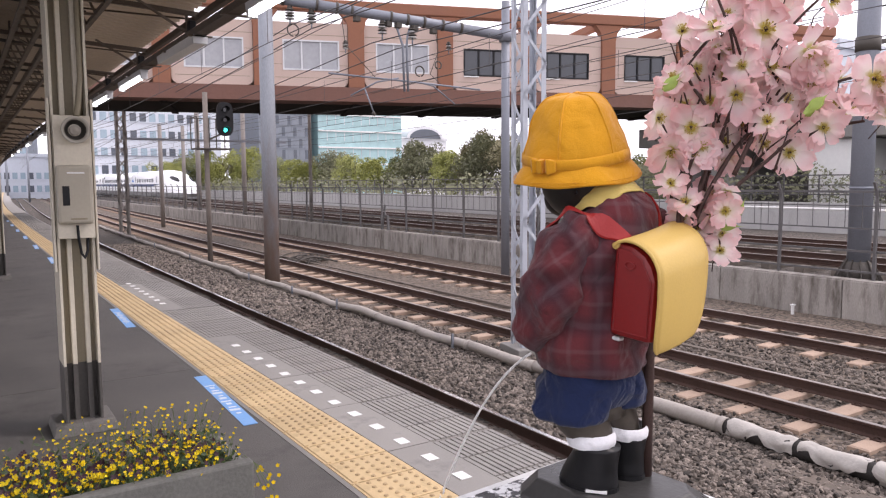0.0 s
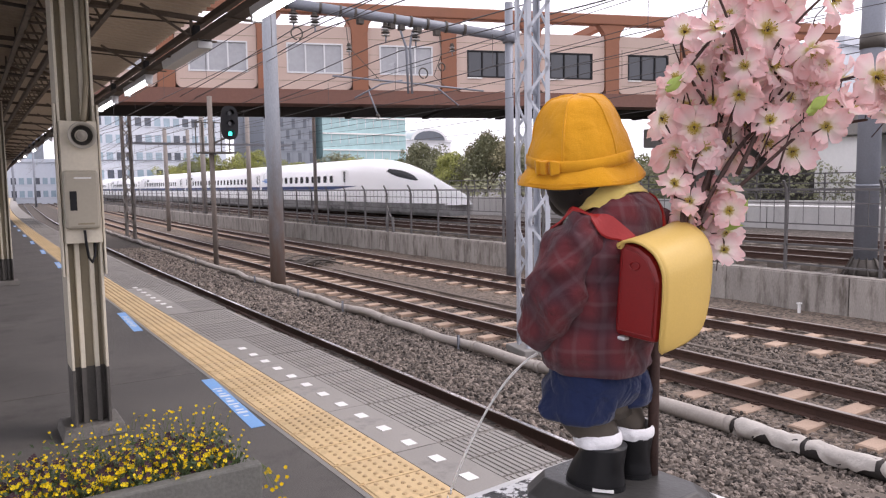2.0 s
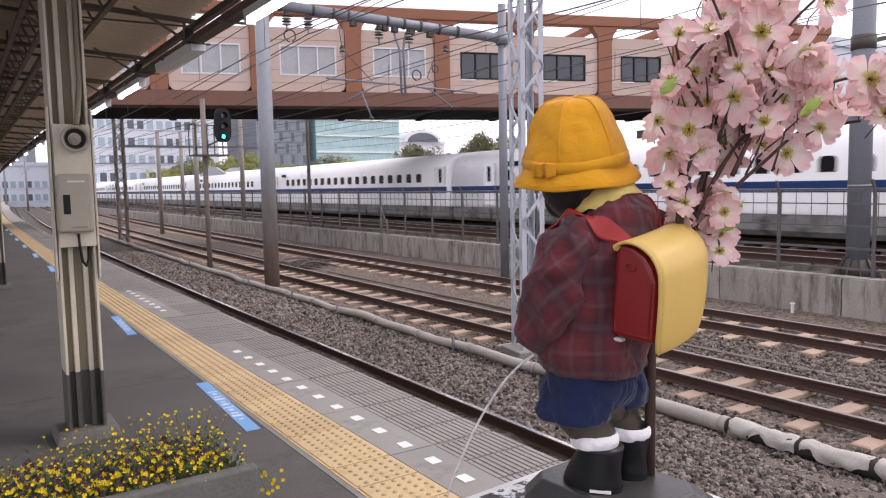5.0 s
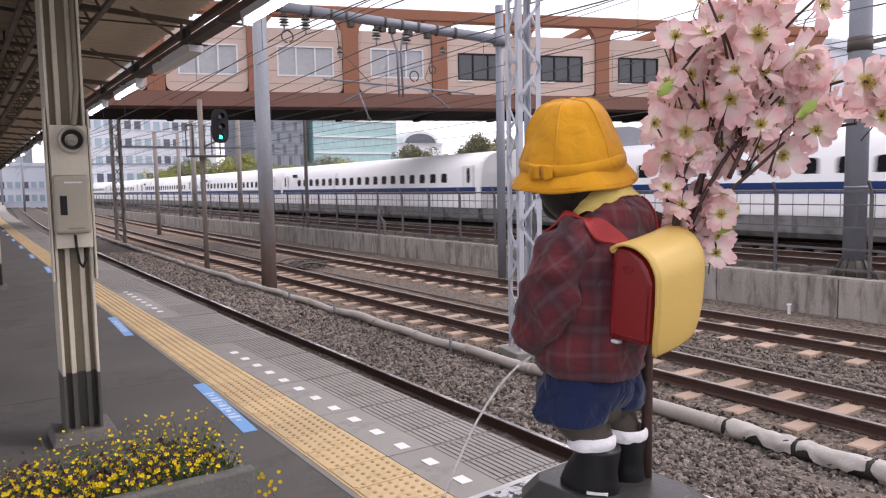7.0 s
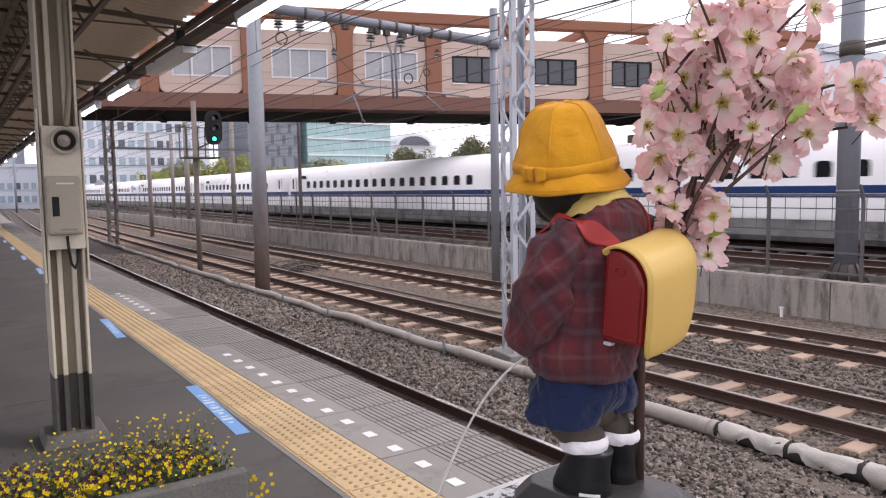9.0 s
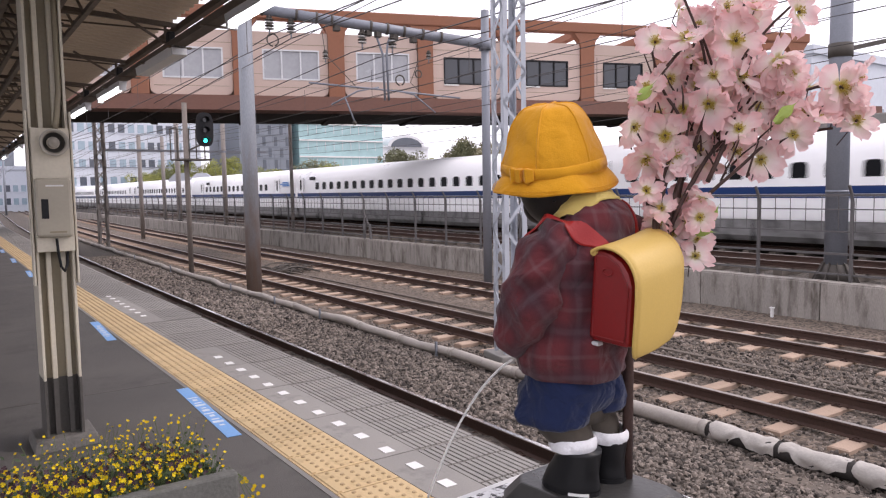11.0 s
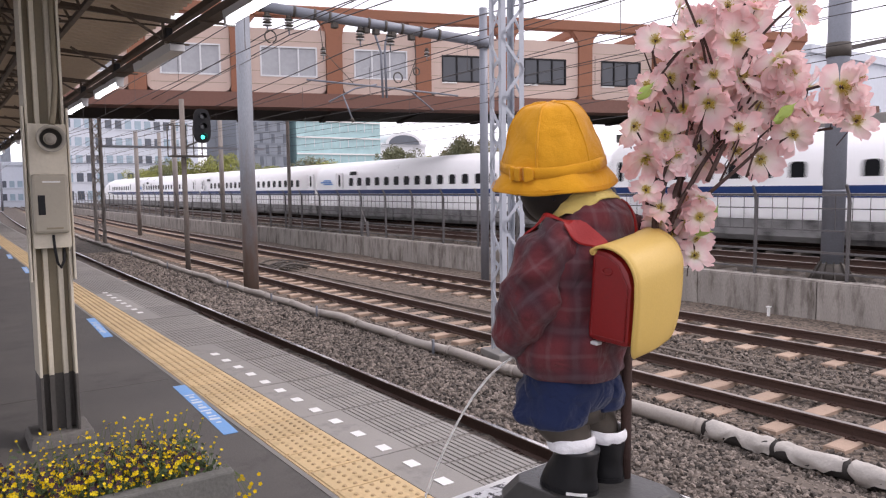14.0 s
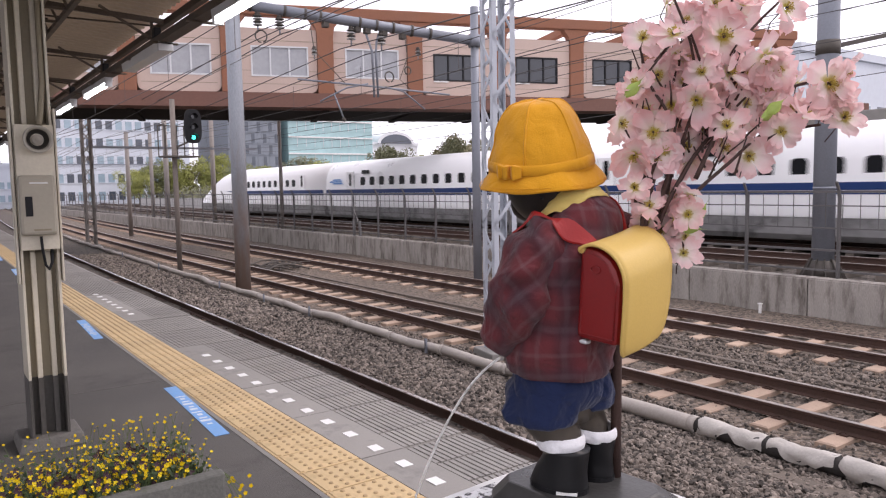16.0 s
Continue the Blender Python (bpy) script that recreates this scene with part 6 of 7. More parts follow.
# a thick layer of blossom behind: the mass, the outstretched arm, the top and the foot of the bunch
for cx, cy, rx, ry, count in ((1270, 175, 105, 115, 34), (1415, 170, 75, 58, 10), (1300, 25, 70, 45, 8), (1236, 372, 44, 48, 9), (1535, 165, 30, 42, 4)):
    for _ in range(count):
        a, q = rnd.uniform(0, 6.28), math.sqrt(rnd.random())
        pos.append((cx + rx * q * math.cos(a), cy + ry * q * math.sin(a), rnd.uniform(-0.02, 0.10)))
pos += [(x + 20, -45 + rnd.uniform(-25, 20), 0.0) for x in (1230, 1350)]
for i, (x, y, d) in enumerate(pos):
    p = spot(x, y, d)
    face = Vector((rnd.gauss(0, 0.5) + 0.25 * (x - 1320) / 200, -1.0 if d < 0.03 else rnd.uniform(-0.7, 0.8), rnd.gauss(0.0, 0.55))).normalized()
    m = Matrix.Translation(p) @ face.to_track_quat("Z", "Y").to_matrix().to_4x4() @ pose(0, 0, 0, 0, 0, rnd.uniform(0, 360))
    k = (0.66 if y > 330 else rnd.uniform(0.70, 0.92)) if (x, y) not in ((1335, 66), (1532, 152)) else 1.12
    bl = part("blossom", PETALS[i % 9], None, bunch)
    bl.matrix_basis = m @ Matrix.Diagonal((k, k, k, 1))
    st = part("blossom_centre", STAMENS[i % 3], None, bl)
    # a thin stalk back to the stems
    back_ = p - face * 0.004
    c = back_ + Vector((-0.25 * p.x * 0.3, 0.01 - p.y * 0.5, -0.05))
    part("stalk", Geo().tube([tuple(back_), tuple(back_.lerp(c, 0.5) - face * 0.012), tuple(c)], 0.0014, 5), TWIG, bunch)
for i, (x, y) in enumerate(((1160, 170), (1412, 214), (1288, 398), (1262, 408), (1420, 205))):
    g, rows = Geo(), []
    for k in range(7):
        t = k / 6
        w = 0.013 * math.sin(math.pi * min(1, 0.08 + 0.9 * t)) + 0.0005
        rows.append([(-w, 0.003, t * 0.045), (-w * 0.5, 0, t * 0.045), (0, -0.003, t * 0.06 + 0.001), (w * 0.5, 0, t * 0.045), (w, 0.003, t * 0.045)])
    ob = part("leaf", g.loft(rows, True, False, False), LEAF, bunch, "bright green cloth leaf")
    ob.matrix_basis = Matrix.Translation(spot(x, y, -0.06)) @ pose(0, 0, 0, rnd.uniform(-25, 25), rnd.uniform(20, 100), rnd.uniform(-30, 30))

# thin stream of water
WATER = bpy.data.materials.new("water")
WATER.use_nodes = True
w_ = WATER.node_tree.nodes["Principled BSDF"]
w_.inputs["Base Color"].default_value = (1.0, 0.99, 0.97, 1)
w_.inputs["Transmission Weight"].default_value, w_.inputs["Roughness"].default_value, w_.inputs["IOR"].default_value = 0.4, 0.35, 1.33
stream = thing("water_stream", "thin arching stream of clear water breaking into drops", "water", at=pose(1.088, 1.282, 1.154, rz=9))


def fall(q):
    """Height lost at q metres in front of the spout."""
    return -0.62 * q - 2.55 * q * q


stream_pieces = []
for k in range(60):
    q0, q1 = 0.0075 * k, 0.0075 * (k + 1)
    if fall(q1) < -1.12:
        break
    if k < 40:
        g = Geo().tube([(0, q0, fall(q0)), (0, q1 + 0.001, fall(q1 + 0.001))], 0.0031, 8, False)
    else:
        g = Geo()
        for j in range(3):
            q = q0 + 0.0075 * (j + 0.5) / 3
            g.ball((rnd.gauss(0, 0.003), q, fall(q)), rnd.uniform(0.0014, 0.003), 6, 5, (1, 1, 1.8))
    stream_pieces.append(part("water_thread" if k < 40 else "water_drops", g, WATER, stream, kind="stuff" if k >= 40 else ""))


# ---------------------------------------------------------------- planter with flowers
PLANTER = mat("planter_concrete", (0.135, 0.135, 0.122), 0.85, vary=0.25, fine=70, coarse=4, bump=0.25, dirt=(0.075, 0.085, 0.05), dirt_amount=0.25)
planter = thing("concrete_planter", "grey concrete planter trough with a rounded rim", "planter")
g = Geo()
x0, x1, ya, yb, zt = -0.55, 0.955, 2.86, 3.34, 0.42
part("front_wall", Geo().box(x0, ya, 0, x1, ya + 0.06, zt), PLANTER, planter, bevel=0.012)
part("back_wall", Geo().box(x0, yb - 0.06, 0, x1, yb, zt - 0.03), PLANTER, planter, bevel=0.012)
part("end_wall", Geo().box(x1 - 0.06, ya + 0.063, 0, x1 - 0.003, yb - 0.063, zt - 0.03), PLANTER, planter, bevel=0.012)
part("end_wall", Geo().box(x0 + 0.003, ya + 0.063, 0, x0 + 0.06, yb - 0.063, zt - 0.03), PLANTER, planter, bevel=0.012)
SOIL = mat("soil", (0.035, 0.026, 0.018), 0.95, vary=0.4, fine=60, coarse=9, bump=0.5)
part("soil", Geo().box(x0 + 0.06, ya + 0.06, 0.0, x1 - 0.062, yb - 0.06, 0.34), SOIL, planter)
LEAF_GREEN = mat("leaf_green", (0.034, 0.058, 0.018), 0.7, vary=0.35, fine=80, coarse=12, bump=0)
STEM_GREEN = mat("stem_green", (0.09, 0.13, 0.035), 0.7, vary=0.25, fine=80, coarse=12, bump=0)
FLOWER_YELLOW = mat("flower_yellow", (0.60, 0.41, 0.004), 0.7, vary=0.15, fine=80, coarse=20, bump=0, spec=0.1)
FLOWER_PALE = mat("flower_pale_yellow", (0.70, 0.53, 0.02), 0.7, vary=0.15, fine=80, coarse=20, bump=0, spec=0.1)
FLOWER_DARK = mat("flower_maroon", (0.035, 0.008, 0.016), 0.6, vary=0.2, fine=80, coarse=20, bump=0)


def little_flower(g, p, face, size, n=5, gap=0.0):
    """A disc of n small petals, cupped, looking along face."""
    face = Vector(face).normalized()
    a = face.orthogonal().normalized()
    b = face.cross(a)
    p = Vector(p)
    t0 = rnd.uniform(0, 6.28)
    for k in range(n):
        t = t0 + 2 * math.pi * k / n
        d, s = a * math.cos(t) + b * math.sin(t), b * math.cos(t) - a * math.sin(t)
        w = math.pi / n * 1.05
        q = [p, p + d * size * 0.6 + s * size * w * 0.62 + face * size * 0.12, p + d * size + s * size * w * 0.3 + face * size * 0.22, p + d * size - s * size * w * 0.3 + face * size * 0.22, p + d * size * 0.6 - s * size * w * 0.62 + face * size * 0.12]
        g.add(q, [(0, 1, 2, 3, 4)])


bed = thing("flower_bed", "dense bed of small yellow flowers and dark violas in the planter", "flowers", kind="stuff")
stems, leaves, yel, pale, dark = Geo(), Geo(), Geo(), Geo(), Geo()
rnd = random.Random(11)
for k in range(1150):
    x, y = rnd.uniform(x0 + 0.05, x1 - 0.06), rnd.uniform(ya + 0.05, yb + 0.06)
    h = rnd.uniform(0.02, 0.24) * (0.5 + 0.5 * min(1, max(0, (x + 0.1) / 0.7))) * (0.8 + 0.5 * (y - ya))
    top = Vector((x + rnd.gauss(0, 0.05), y + rnd.gauss(0.0, 0.05), 0.355 + h * 0.92))
    stems.tube([(x, min(y, yb - 0.08), 0.33), ((x + top.x) / 2 + rnd.gauss(0, 0.01), (y + top.y) / 2, 0.34 + h * 0.55), tuple(top)], 0.0009, 4, False)
    f = (rnd.gauss(-0.1, 0.4), rnd.gauss(-0.5, 0.4), 0.75)
    s = rnd.uniform(0.0044, 0.0074)
    little_flower(yel if rnd.random() < 0.72 else pale, top, f, s)
for k in range(420):
    x, y = rnd.uniform(x0 + 0.1, x1 - 0.1), rnd.uniform(ya + 0.03, yb - 0.1)
    top = Vector((x, y, 0.37 + rnd.uniform(0.02, 0.13)))
    f = (rnd.gauss(-0.1, 0.3), rnd.gauss(-0.9, 0.3), rnd.uniform(0.1, 0.6))
    little_flower(dark, top + Vector((0, 0.002, 0.007)), f, 0.0105, 4)
    little_flower(pale if rnd.random() < 0.6 else yel, top + Vector((0, -0.004, -0.008)), f, 0.0095, 3)
for k in range(5200):
    x, y = rnd.uniform(x0 + 0.04, x1 - 0.05), rnd.uniform(ya + 0.04, yb - 0.03)
    z = 0.33 + abs(rnd.gauss(0, 0.07))
    d = Vector((rnd.gauss(0, 1), rnd.gauss(0, 1), rnd.uniform(0.1, 1.2))).normalized() * rnd.uniform(0.014, 0.034)
    s = d.orthogonal().normalized() * d.length * 0.22
    p = Vector((x, y, z))
    leaves.add([p, p + d * 0.5 + s, p + d, p + d * 0.5 - s], [(0, 1, 2, 3)])
for x, y in ((1.02, 2.95), (1.03, 2.99), (1.0, 3.02), (1.05, 2.93), (1.02, 2.90), (1.04, 2.87)):
    z = rnd.uniform(0.2, 0.33)
    stems.tube([(x1 - 0.08, 3.05, 0.34), (x1 + 0.03, y + 0.05, 0.42 - 0.05), (x, y, z)], 0.0014, 4, False)
    for j in range(3):
        little_flower(yel, (x + rnd.gauss(0, 0.02), y, z + rnd.gauss(0, 0.025)), (-0.3, -0.8, 0.4), 0.009)
for nm, gg, mm in (("stems", stems, STEM_GREEN), ("leaves", leaves, LEAF_GREEN), ("yellow_flowers", yel, FLOWER_YELLOW), ("pale_flowers", pale, FLOWER_PALE), ("viola_flowers", dark, FLOWER_DARK)):
    part(nm, gg, mm, bed, kind="stuff")


# ---------------------------------------------------------------- trees beyond the railway
def island_leaf(name, base, vary):
    m = mat(name, base, 0.7, vary=0.2, fine=3, coarse=0.4, bump=0)
    n, l = m.node_tree.nodes, m.node_tree.links
    p = n["Principled BSDF"]
    src = p.inputs["Base Color"].links[0].from_socket
    gi, r, s = n.new("ShaderNodeNewGeometry"), n.new("ShaderNodeMapRange"), n.new("ShaderNodeVectorMath")
    r.inputs[3].default_value, r.inputs[4].default_value = 1 - vary, 1 + vary
    s.operation = "SCALE"
    l.new(gi.outputs["Random Per Island"], r.inputs[0])
    l.new(src, s.inputs[0]), l.new(r.outputs[0], s.inputs["Scale"]), l.new(s.outputs[0], p.inputs["Base Color"])
    return m


FOLIAGE = [island_leaf("foliage_dark", (0.165, 0.17, 0.095), 0.3), island_leaf("foliage_mid", (0.17, 0.185, 0.07), 0.3), island_leaf("foliage_fresh", (0.27, 0.285, 0.075), 0.3), island_leaf("foliage_olive", (0.225, 0.205, 0.115), 0.3)]
BARK = mat("bark", (0.09, 0.07, 0.055), 0.9, vary=0.3, fine=20, coarse=3, bump=0.4)


def tree(seed, height, spread, leaf, m):
    r = random.Random(seed)
    t = thing("tree", "leafy broad-crowned tree beyond the railway", "tree", "trees beyond the railway")
    g = Geo()
    g.tube([(0, 0, 0), (0.1, 0.05, height * 0.25), (0.0, 0.1, height * 0.5), (0.15, 0, height * 0.85)], [0.22, 0.17, 0.12, 0.03], 8)
    tips = []
    for k in range(9):
        a, z = r.uniform(0, 6.28), height * r.uniform(0.28, 0.62)
        e = Vector((math.cos(a) * spread * r.uniform(0.5, 0.9), math.sin(a) * spread * r.uniform(0.5, 0.9), z + height * r.uniform(0.1, 0.3)))
        g.tube([(0, 0.05, z * 0.8), tuple(e * 0.5 + Vector((0, 0, z * 0.45))), tuple(e)], [0.09, 0.05, 0.02], 6)
        tips.append(e)
    part("trunk", g, BARK, t)
    v, f = [], []
    clumps = [e for e in tips] + [Vector((r.gauss(0, spread * 0.42), r.gauss(0, spread * 0.42), height * r.uniform(0.35, 0.93))) for _ in range(24)]
    for c in clumps:
        rad = spread * r.uniform(0.24, 0.42) * (1.25 - 0.5 * c.z / height)
        for _ in range(210):
            d = Vector((r.gauss(0, 1), r.gauss(0, 1), r.gauss(0, 0.8))).normalized() * rad * (0.55 + 0.5 * r.random())
            p = c + d
            s = leaf * r.uniform(0.6, 1.4)
            a = Vector((r.gauss(0, 1), r.gauss(0, 1), r.gauss(0, 1))).normalized()
            b = a.orthogonal().normalized()
            n = len(v)
            v += [p - a * s, p + b * s * 0.55, p + a * s, p - b * s * 0.55]
            f.append((n, n + 1, n + 2, n + 3))
    gg = Geo()
    gg.add(v, f)
    part("crown", gg, m, t)
    return t


TREES = ((136, 32, 7.0, 2), (138, 35.5, 8.6, 1), (136, 38.5, 8.8, 2), (140, 42.5, 8.2, 3), (137, 46, 9.9, 2), (124, 46, 8.2, 1), (116, 47, 6.9, 2), (108, 46, 6.6, 2), (103, 48, 6.8, 1), (98, 46, 7.8, 0), (92, 46, 6.8, 2), (85, 46, 6.3, 2), (80, 47, 6.6, 1), (75.5, 46, 8.1, 0), (71, 48, 6.6, 0), (67.8, 46, 6.5, 2), (63.5, 47, 8.5, 3), (61, 45, 8.0, 0), (57.8, 47, 7.4, 3), (54, 46, 6.6, 0), (50, 47, 6.4, 1), (46, 46, 5.6, 0), (41, 46, 5.2, 1), (38.5, 44, 4.4, 0), (35, 44, 4.0, 1))
protos = {}
for i, (y, x, h, kind) in enumerate(TREES):
    key = kind
    m = pose(x, y, -1.62, rz=i * 77)
    if key not in protos:
        protos[key] = tree(40 + key, 7.5, 3.1, 0.12, FOLIAGE[key])
        ob = protos[key]
        ob.matrix_basis = m
    else:
        ob = copy_thing(protos[key], m)
    k = h / 7.5
    ob.scale = (0.75 + 0.3 * k, 0.75 + 0.3 * k, k)
g = Geo()
r = random.Random(3)
for k in range(26000):
    y = r.uniform(6, 44) if k % 2 else r.uniform(44, 190)
    near = y < 44
    p = Vector((r.uniform(36, 42) if y > 32 else r.uniform(32, 33.6), y, r.uniform(-1.5, 1.6 + 0.6 * math.sin(y * 0.4) + 0.35 * math.sin(y * 1.7))))
    a = Vector((r.gauss(0, 1), r.gauss(0, 1), r.gauss(0, 1))).normalized() * (r.uniform(0.05, 0.12) if near else r.uniform(0.12, 0.26))
    b = a.orthogonal() * 0.55
    g.add([p - a, p + b, p + a, p - b], [(0, 1, 2, 3)])
solid("hedge", g, FOLIAGE[0], "dark green shrubs in front of the trees", "hedge", kind="stuff")


# ---------------------------------------------------------------- city buildings behind
def office(name, label, x0, x1, y, z1, wall, glass, floor_h, bay, win_w, win_h, sill, depth=20.0, bands=False, z0=-1.6, skip=()):
    b = thing(name, label, "building")
    part("wall", Geo().box(x0, y, z0, x1, y + depth, z1), wall, b)
    part("roof_parapet", Geo().box(x0 - 0.2, y - 0.25, z1, x1 + 0.2, y + depth, z1 + 0.7), wall, b)
    z = z0 + 0.8
    k = 0
    while z + floor_h < z1:
        if bands:
            part("window_band", Geo().box(x0 + 0.3, y - 0.06, z + sill, x1 - 0.3, y - 0.01, z + sill + win_h), glass, b)
            part("floor_edge", Geo().box(x0, y - 0.35, z + sill + win_h + 0.1, x1, y - 0.01, z + sill + win_h + 0.4), WHITE_PAINT, b)
            n = int((x1 - x0) / bay)
            for i in range(1, n):
                xx = x0 + i * bay
                part("mullion", Geo().box(xx - 0.05, y - 0.12, z + sill, xx + 0.05, y - 0.062, z + sill + win_h), ALU, b)
        else:
            n = int((x1 - x0 - 0.8) / bay)
            for i in range(n):
                xx = x0 + 0.8 + (i + 0.5) * bay
                w = part("window", Geo().box(xx - win_w / 2, y - 0.05, z + sill, xx + win_w / 2, y - 0.01, z + sill + win_h), glass[(i * 7 + k * 3) % len(glass)], b)
                part("sill", Geo().box(xx - win_w / 2 - 0.1, y - 0.15, z + sill - 0.15, xx + win_w / 2 + 0.1, y - 0.005, z + sill), wall, w)
        z += floor_h
        k += 1
    return b


PALE_WALL = mat("pale_office_wall", (0.60, 0.64, 0.70), 0.7, vary=0.06, fine=2, coarse=0.2, bump=0)
GREY_WALL = mat("grey_office_wall", (0.22, 0.245, 0.28), 0.6, vary=0.1, fine=2, coarse=0.2, bump=0)
WHITE_WALL = mat("white_office_wall", (0.74, 0.75, 0.77), 0.7, vary=0.05, fine=2, coarse=0.2, bump=0)
TEAL_GLASS = mat("teal_glass", (0.34, 0.53, 0.54), 0.12, vary=0.14, fine=0.6, coarse=0.15, bump=0, spec=0.8)
PALE_GLASS = mat("pale_glass", (0.30, 0.40, 0.47), 0.12, vary=0.15, fine=1, coarse=0.2, bump=0, spec=0.8)
DIM_GLASS = mat("dim_glass", (0.07, 0.085, 0.11), 0.12, vary=0.15, fine=1, coarse=0.2, bump=0, spec=0.8)
office("office_block", "pale grey office block with rows of square windows", 20.0, 45.2, 150, 21, PALE_WALL, [DIM_GLASS, PALE_GLASS, DIM_GLASS, PALE_GLASS, PALE_GLASS], 3.3, 1.75, 1.15, 1.6, 0.9)
office("low_terminal", "low pale building with a blue band", 0.0, 19.0, 170, 7, PALE_WALL, [PALE_GLASS, PALE_GLASS, DIM_GLASS], 2.6, 1.4, 0.9, 1.3, 0.8)
office("tower_block", "grey-blue residential tower with stacked balconies", 2.0, 17.5, 210, 34, GREY_WALL, [DIM_GLASS, PALE_GLASS], 3.0, 2.6, 1.9, 1.4, 0.8)
office("grey_tower", "dark grey tower with fine vertical windows", 53.2, 64.5, 150, 30, GREY_WALL, [DIM_GLASS, GREY_WALL], 2.4, 1.3, 0.7, 1.9, 0.2)
office("glass_block", "teal glass office block with white floor edges", 66.5, 87.5, 150, 20, TEAL_GLASS, TEAL_GLASS, 3.6, 2.1, 0, 1.9, 0.7, bands=True)
wb = office("white_block", "white office block with dark window bands", 88.0, 101.5, 152, 11.5, WHITE_WALL, DIM_GLASS, 3.4, 3.0, 0, 1.1, 0.9, bands=True)
g = Geo()
arc = [(95 + 5.2 * math.cos(math.pi * k / 16), 11.9 + 2.9 * math.sin(math.pi * k / 16)) for k in range(17)]
part("arched_roof", g.loft([[(x, yy, z) for x, z in arc] for yy in (151.5, 165)], False), WHITE_WALL, wb)
arc = [(95 + 4.3 * math.cos(math.pi * k / 16), 11.95 + 2.2 * math.sin(math.pi * k / 16)) for k in range(17)]
part("arched_window", Geo().loft([[(x, yy, z) for x, z in arc] for yy in (151.3, 151.49)], False), DIM_GLASS, wb)
office("side_block", "pale concrete block beyond the bridge end", 62, 84, 34, 12.5, PALE_WALL, [DIM_GLASS, PALE_GLASS], 3.4, 3.2, 1.8, 1.4, 1.0)
for x, y, w in ((2, 120, 0.35), (5.5, 132, 0.3), (8, 108, 0.25)):
    round_pole("far_catenary_pole", x + 4, y, -1.4, 7.5, 0.16, GALV, "grey steel catenary pole farther along the railway")
solid("far_portal", Geo().beam((7.6, 43.2, 4.0), (17, 43.2, 4.0), 0.12, 0.12).beam((7.6, 76, 4.2), (20, 76, 4.2), 0.12, 0.12), GALV, "grey horizontal catenary arms far along the railway", "beam", kind="stuff")


# ---------------------------------------------------------------- trackside conduit and stones
PIPE = mat("wrapped_pipe", (0.37, 0.335, 0.30), 0.7, vary=0.15, fine=40, coarse=4, bump=0.25, dirt=(0.20, 0.17, 0.15), dirt_amount=0.2)
PIPE_WHITE = mat("torn_white_wrap", (0.46, 0.43, 0.395), 0.7, vary=0.12, fine=40, coarse=5, bump=0.4, dirt=(0.30, 0.26, 0.23), dirt_amount=0.15)


def pipe_at(y):
    return Vector((6.86 + bend(y) + (0.07 + 0.006 * min(max(0, y - 6), 12)) * noise.noise((0, y * 0.5, 2)), y, -1.13 + 0.05 * noise.noise((4, y * 0.7, 1))))


CORE = mat("black_conduit_core", (0.03, 0.026, 0.024), 0.8, vary=0.4, fine=60, coarse=9, bump=0.4)
conduit = thing("trackside_conduit", "pale wrapped trackside conduit, torn to black in places", "pipe")
y, k = 0.0, 0
while y < 70:
    step = 1.6 if y < 30 else 5
    seg = [tuple(pipe_at(y + step * i / 6)) for i in range(7)]
    part("pipe_length", Geo().tube(seg, [(0.092 if y < 6 else 0.078) * (1 + 0.12 * noise.noise((y, i, 0))) for i in range(7)], 12), CORE if y < 4.8 else PIPE, conduit)
    if y >= 4.8:
        part("coupling", Geo().tube([tuple(pipe_at(y)), tuple(pipe_at(y + 0.09))], 0.098 if y < 6 else 0.087, 12), PIPE, conduit)
    y += step
# ragged white wrapping over the black core
for a, b in ((0.3, 1.5), (1.55, 2.6), (2.65, 3.25), (3.3, 3.95), (4.0, 4.75)):
    g, rings = Geo(), []
    n = int((b - a) / 0.04)
    for i in range(n + 1):
        y = a + (b - a) * i / n
        p = pipe_at(y)
        lo = 3.3 + 2.2 * noise.noise((y * 4, 1, 0)) + 0.55 * noise.noise((y * 9, 4, 0))
        lo = min(4.6, max(0.4, lo))
        rings.append([(p.x + (0.106 + 0.034 * noise.noise((y * 6, j * 0.5, 2))) * math.cos(t), p.y + 0.02 * noise.noise((y * 3, j, 5)), p.z + (0.106 + 0.034 * noise.noise((y * 7, j * 0.5, 9))) * math.sin(t)) for j, t in enumerate([0.2 + lo * q / 10 for q in range(11)])])
    part("torn_wrap", g.loft(rings, True, False, False), PIPE_WHITE, conduit, "torn off-white wrapping")
for y in (10.0, 14.5, 17.0, 20.3, 27.0, 33):
    p = pipe_at(y)
    part("stake", Geo().beam((p.x - 0.09, p.y, -1.4), (p.x - 0.09, p.y, -0.98), 0.035, 0.035), GALV, conduit)
TROUGH = mat("dusty_concrete", (0.135, 0.11, 0.09), 0.9, vary=0.3, fine=60, coarse=3, bump=0.3, dirt=(0.08, 0.065, 0.052), dirt_amount=0.4)
trough = thing("cable_trough", "grey concrete cable trough edge in the ballast", "trough", kind="structure")
for k in range(10):
    part("trough_lid", Geo().box(6.38, k * 0.9 - 1.0, -1.5, 6.60, k * 0.9 - 0.11, -1.22), TROUGH, trough, bevel=0.008)
part("walkway_edge", Geo().box(10.62, -3, -1.6, 10.74, 60, -1.36), TROUGH, trough)

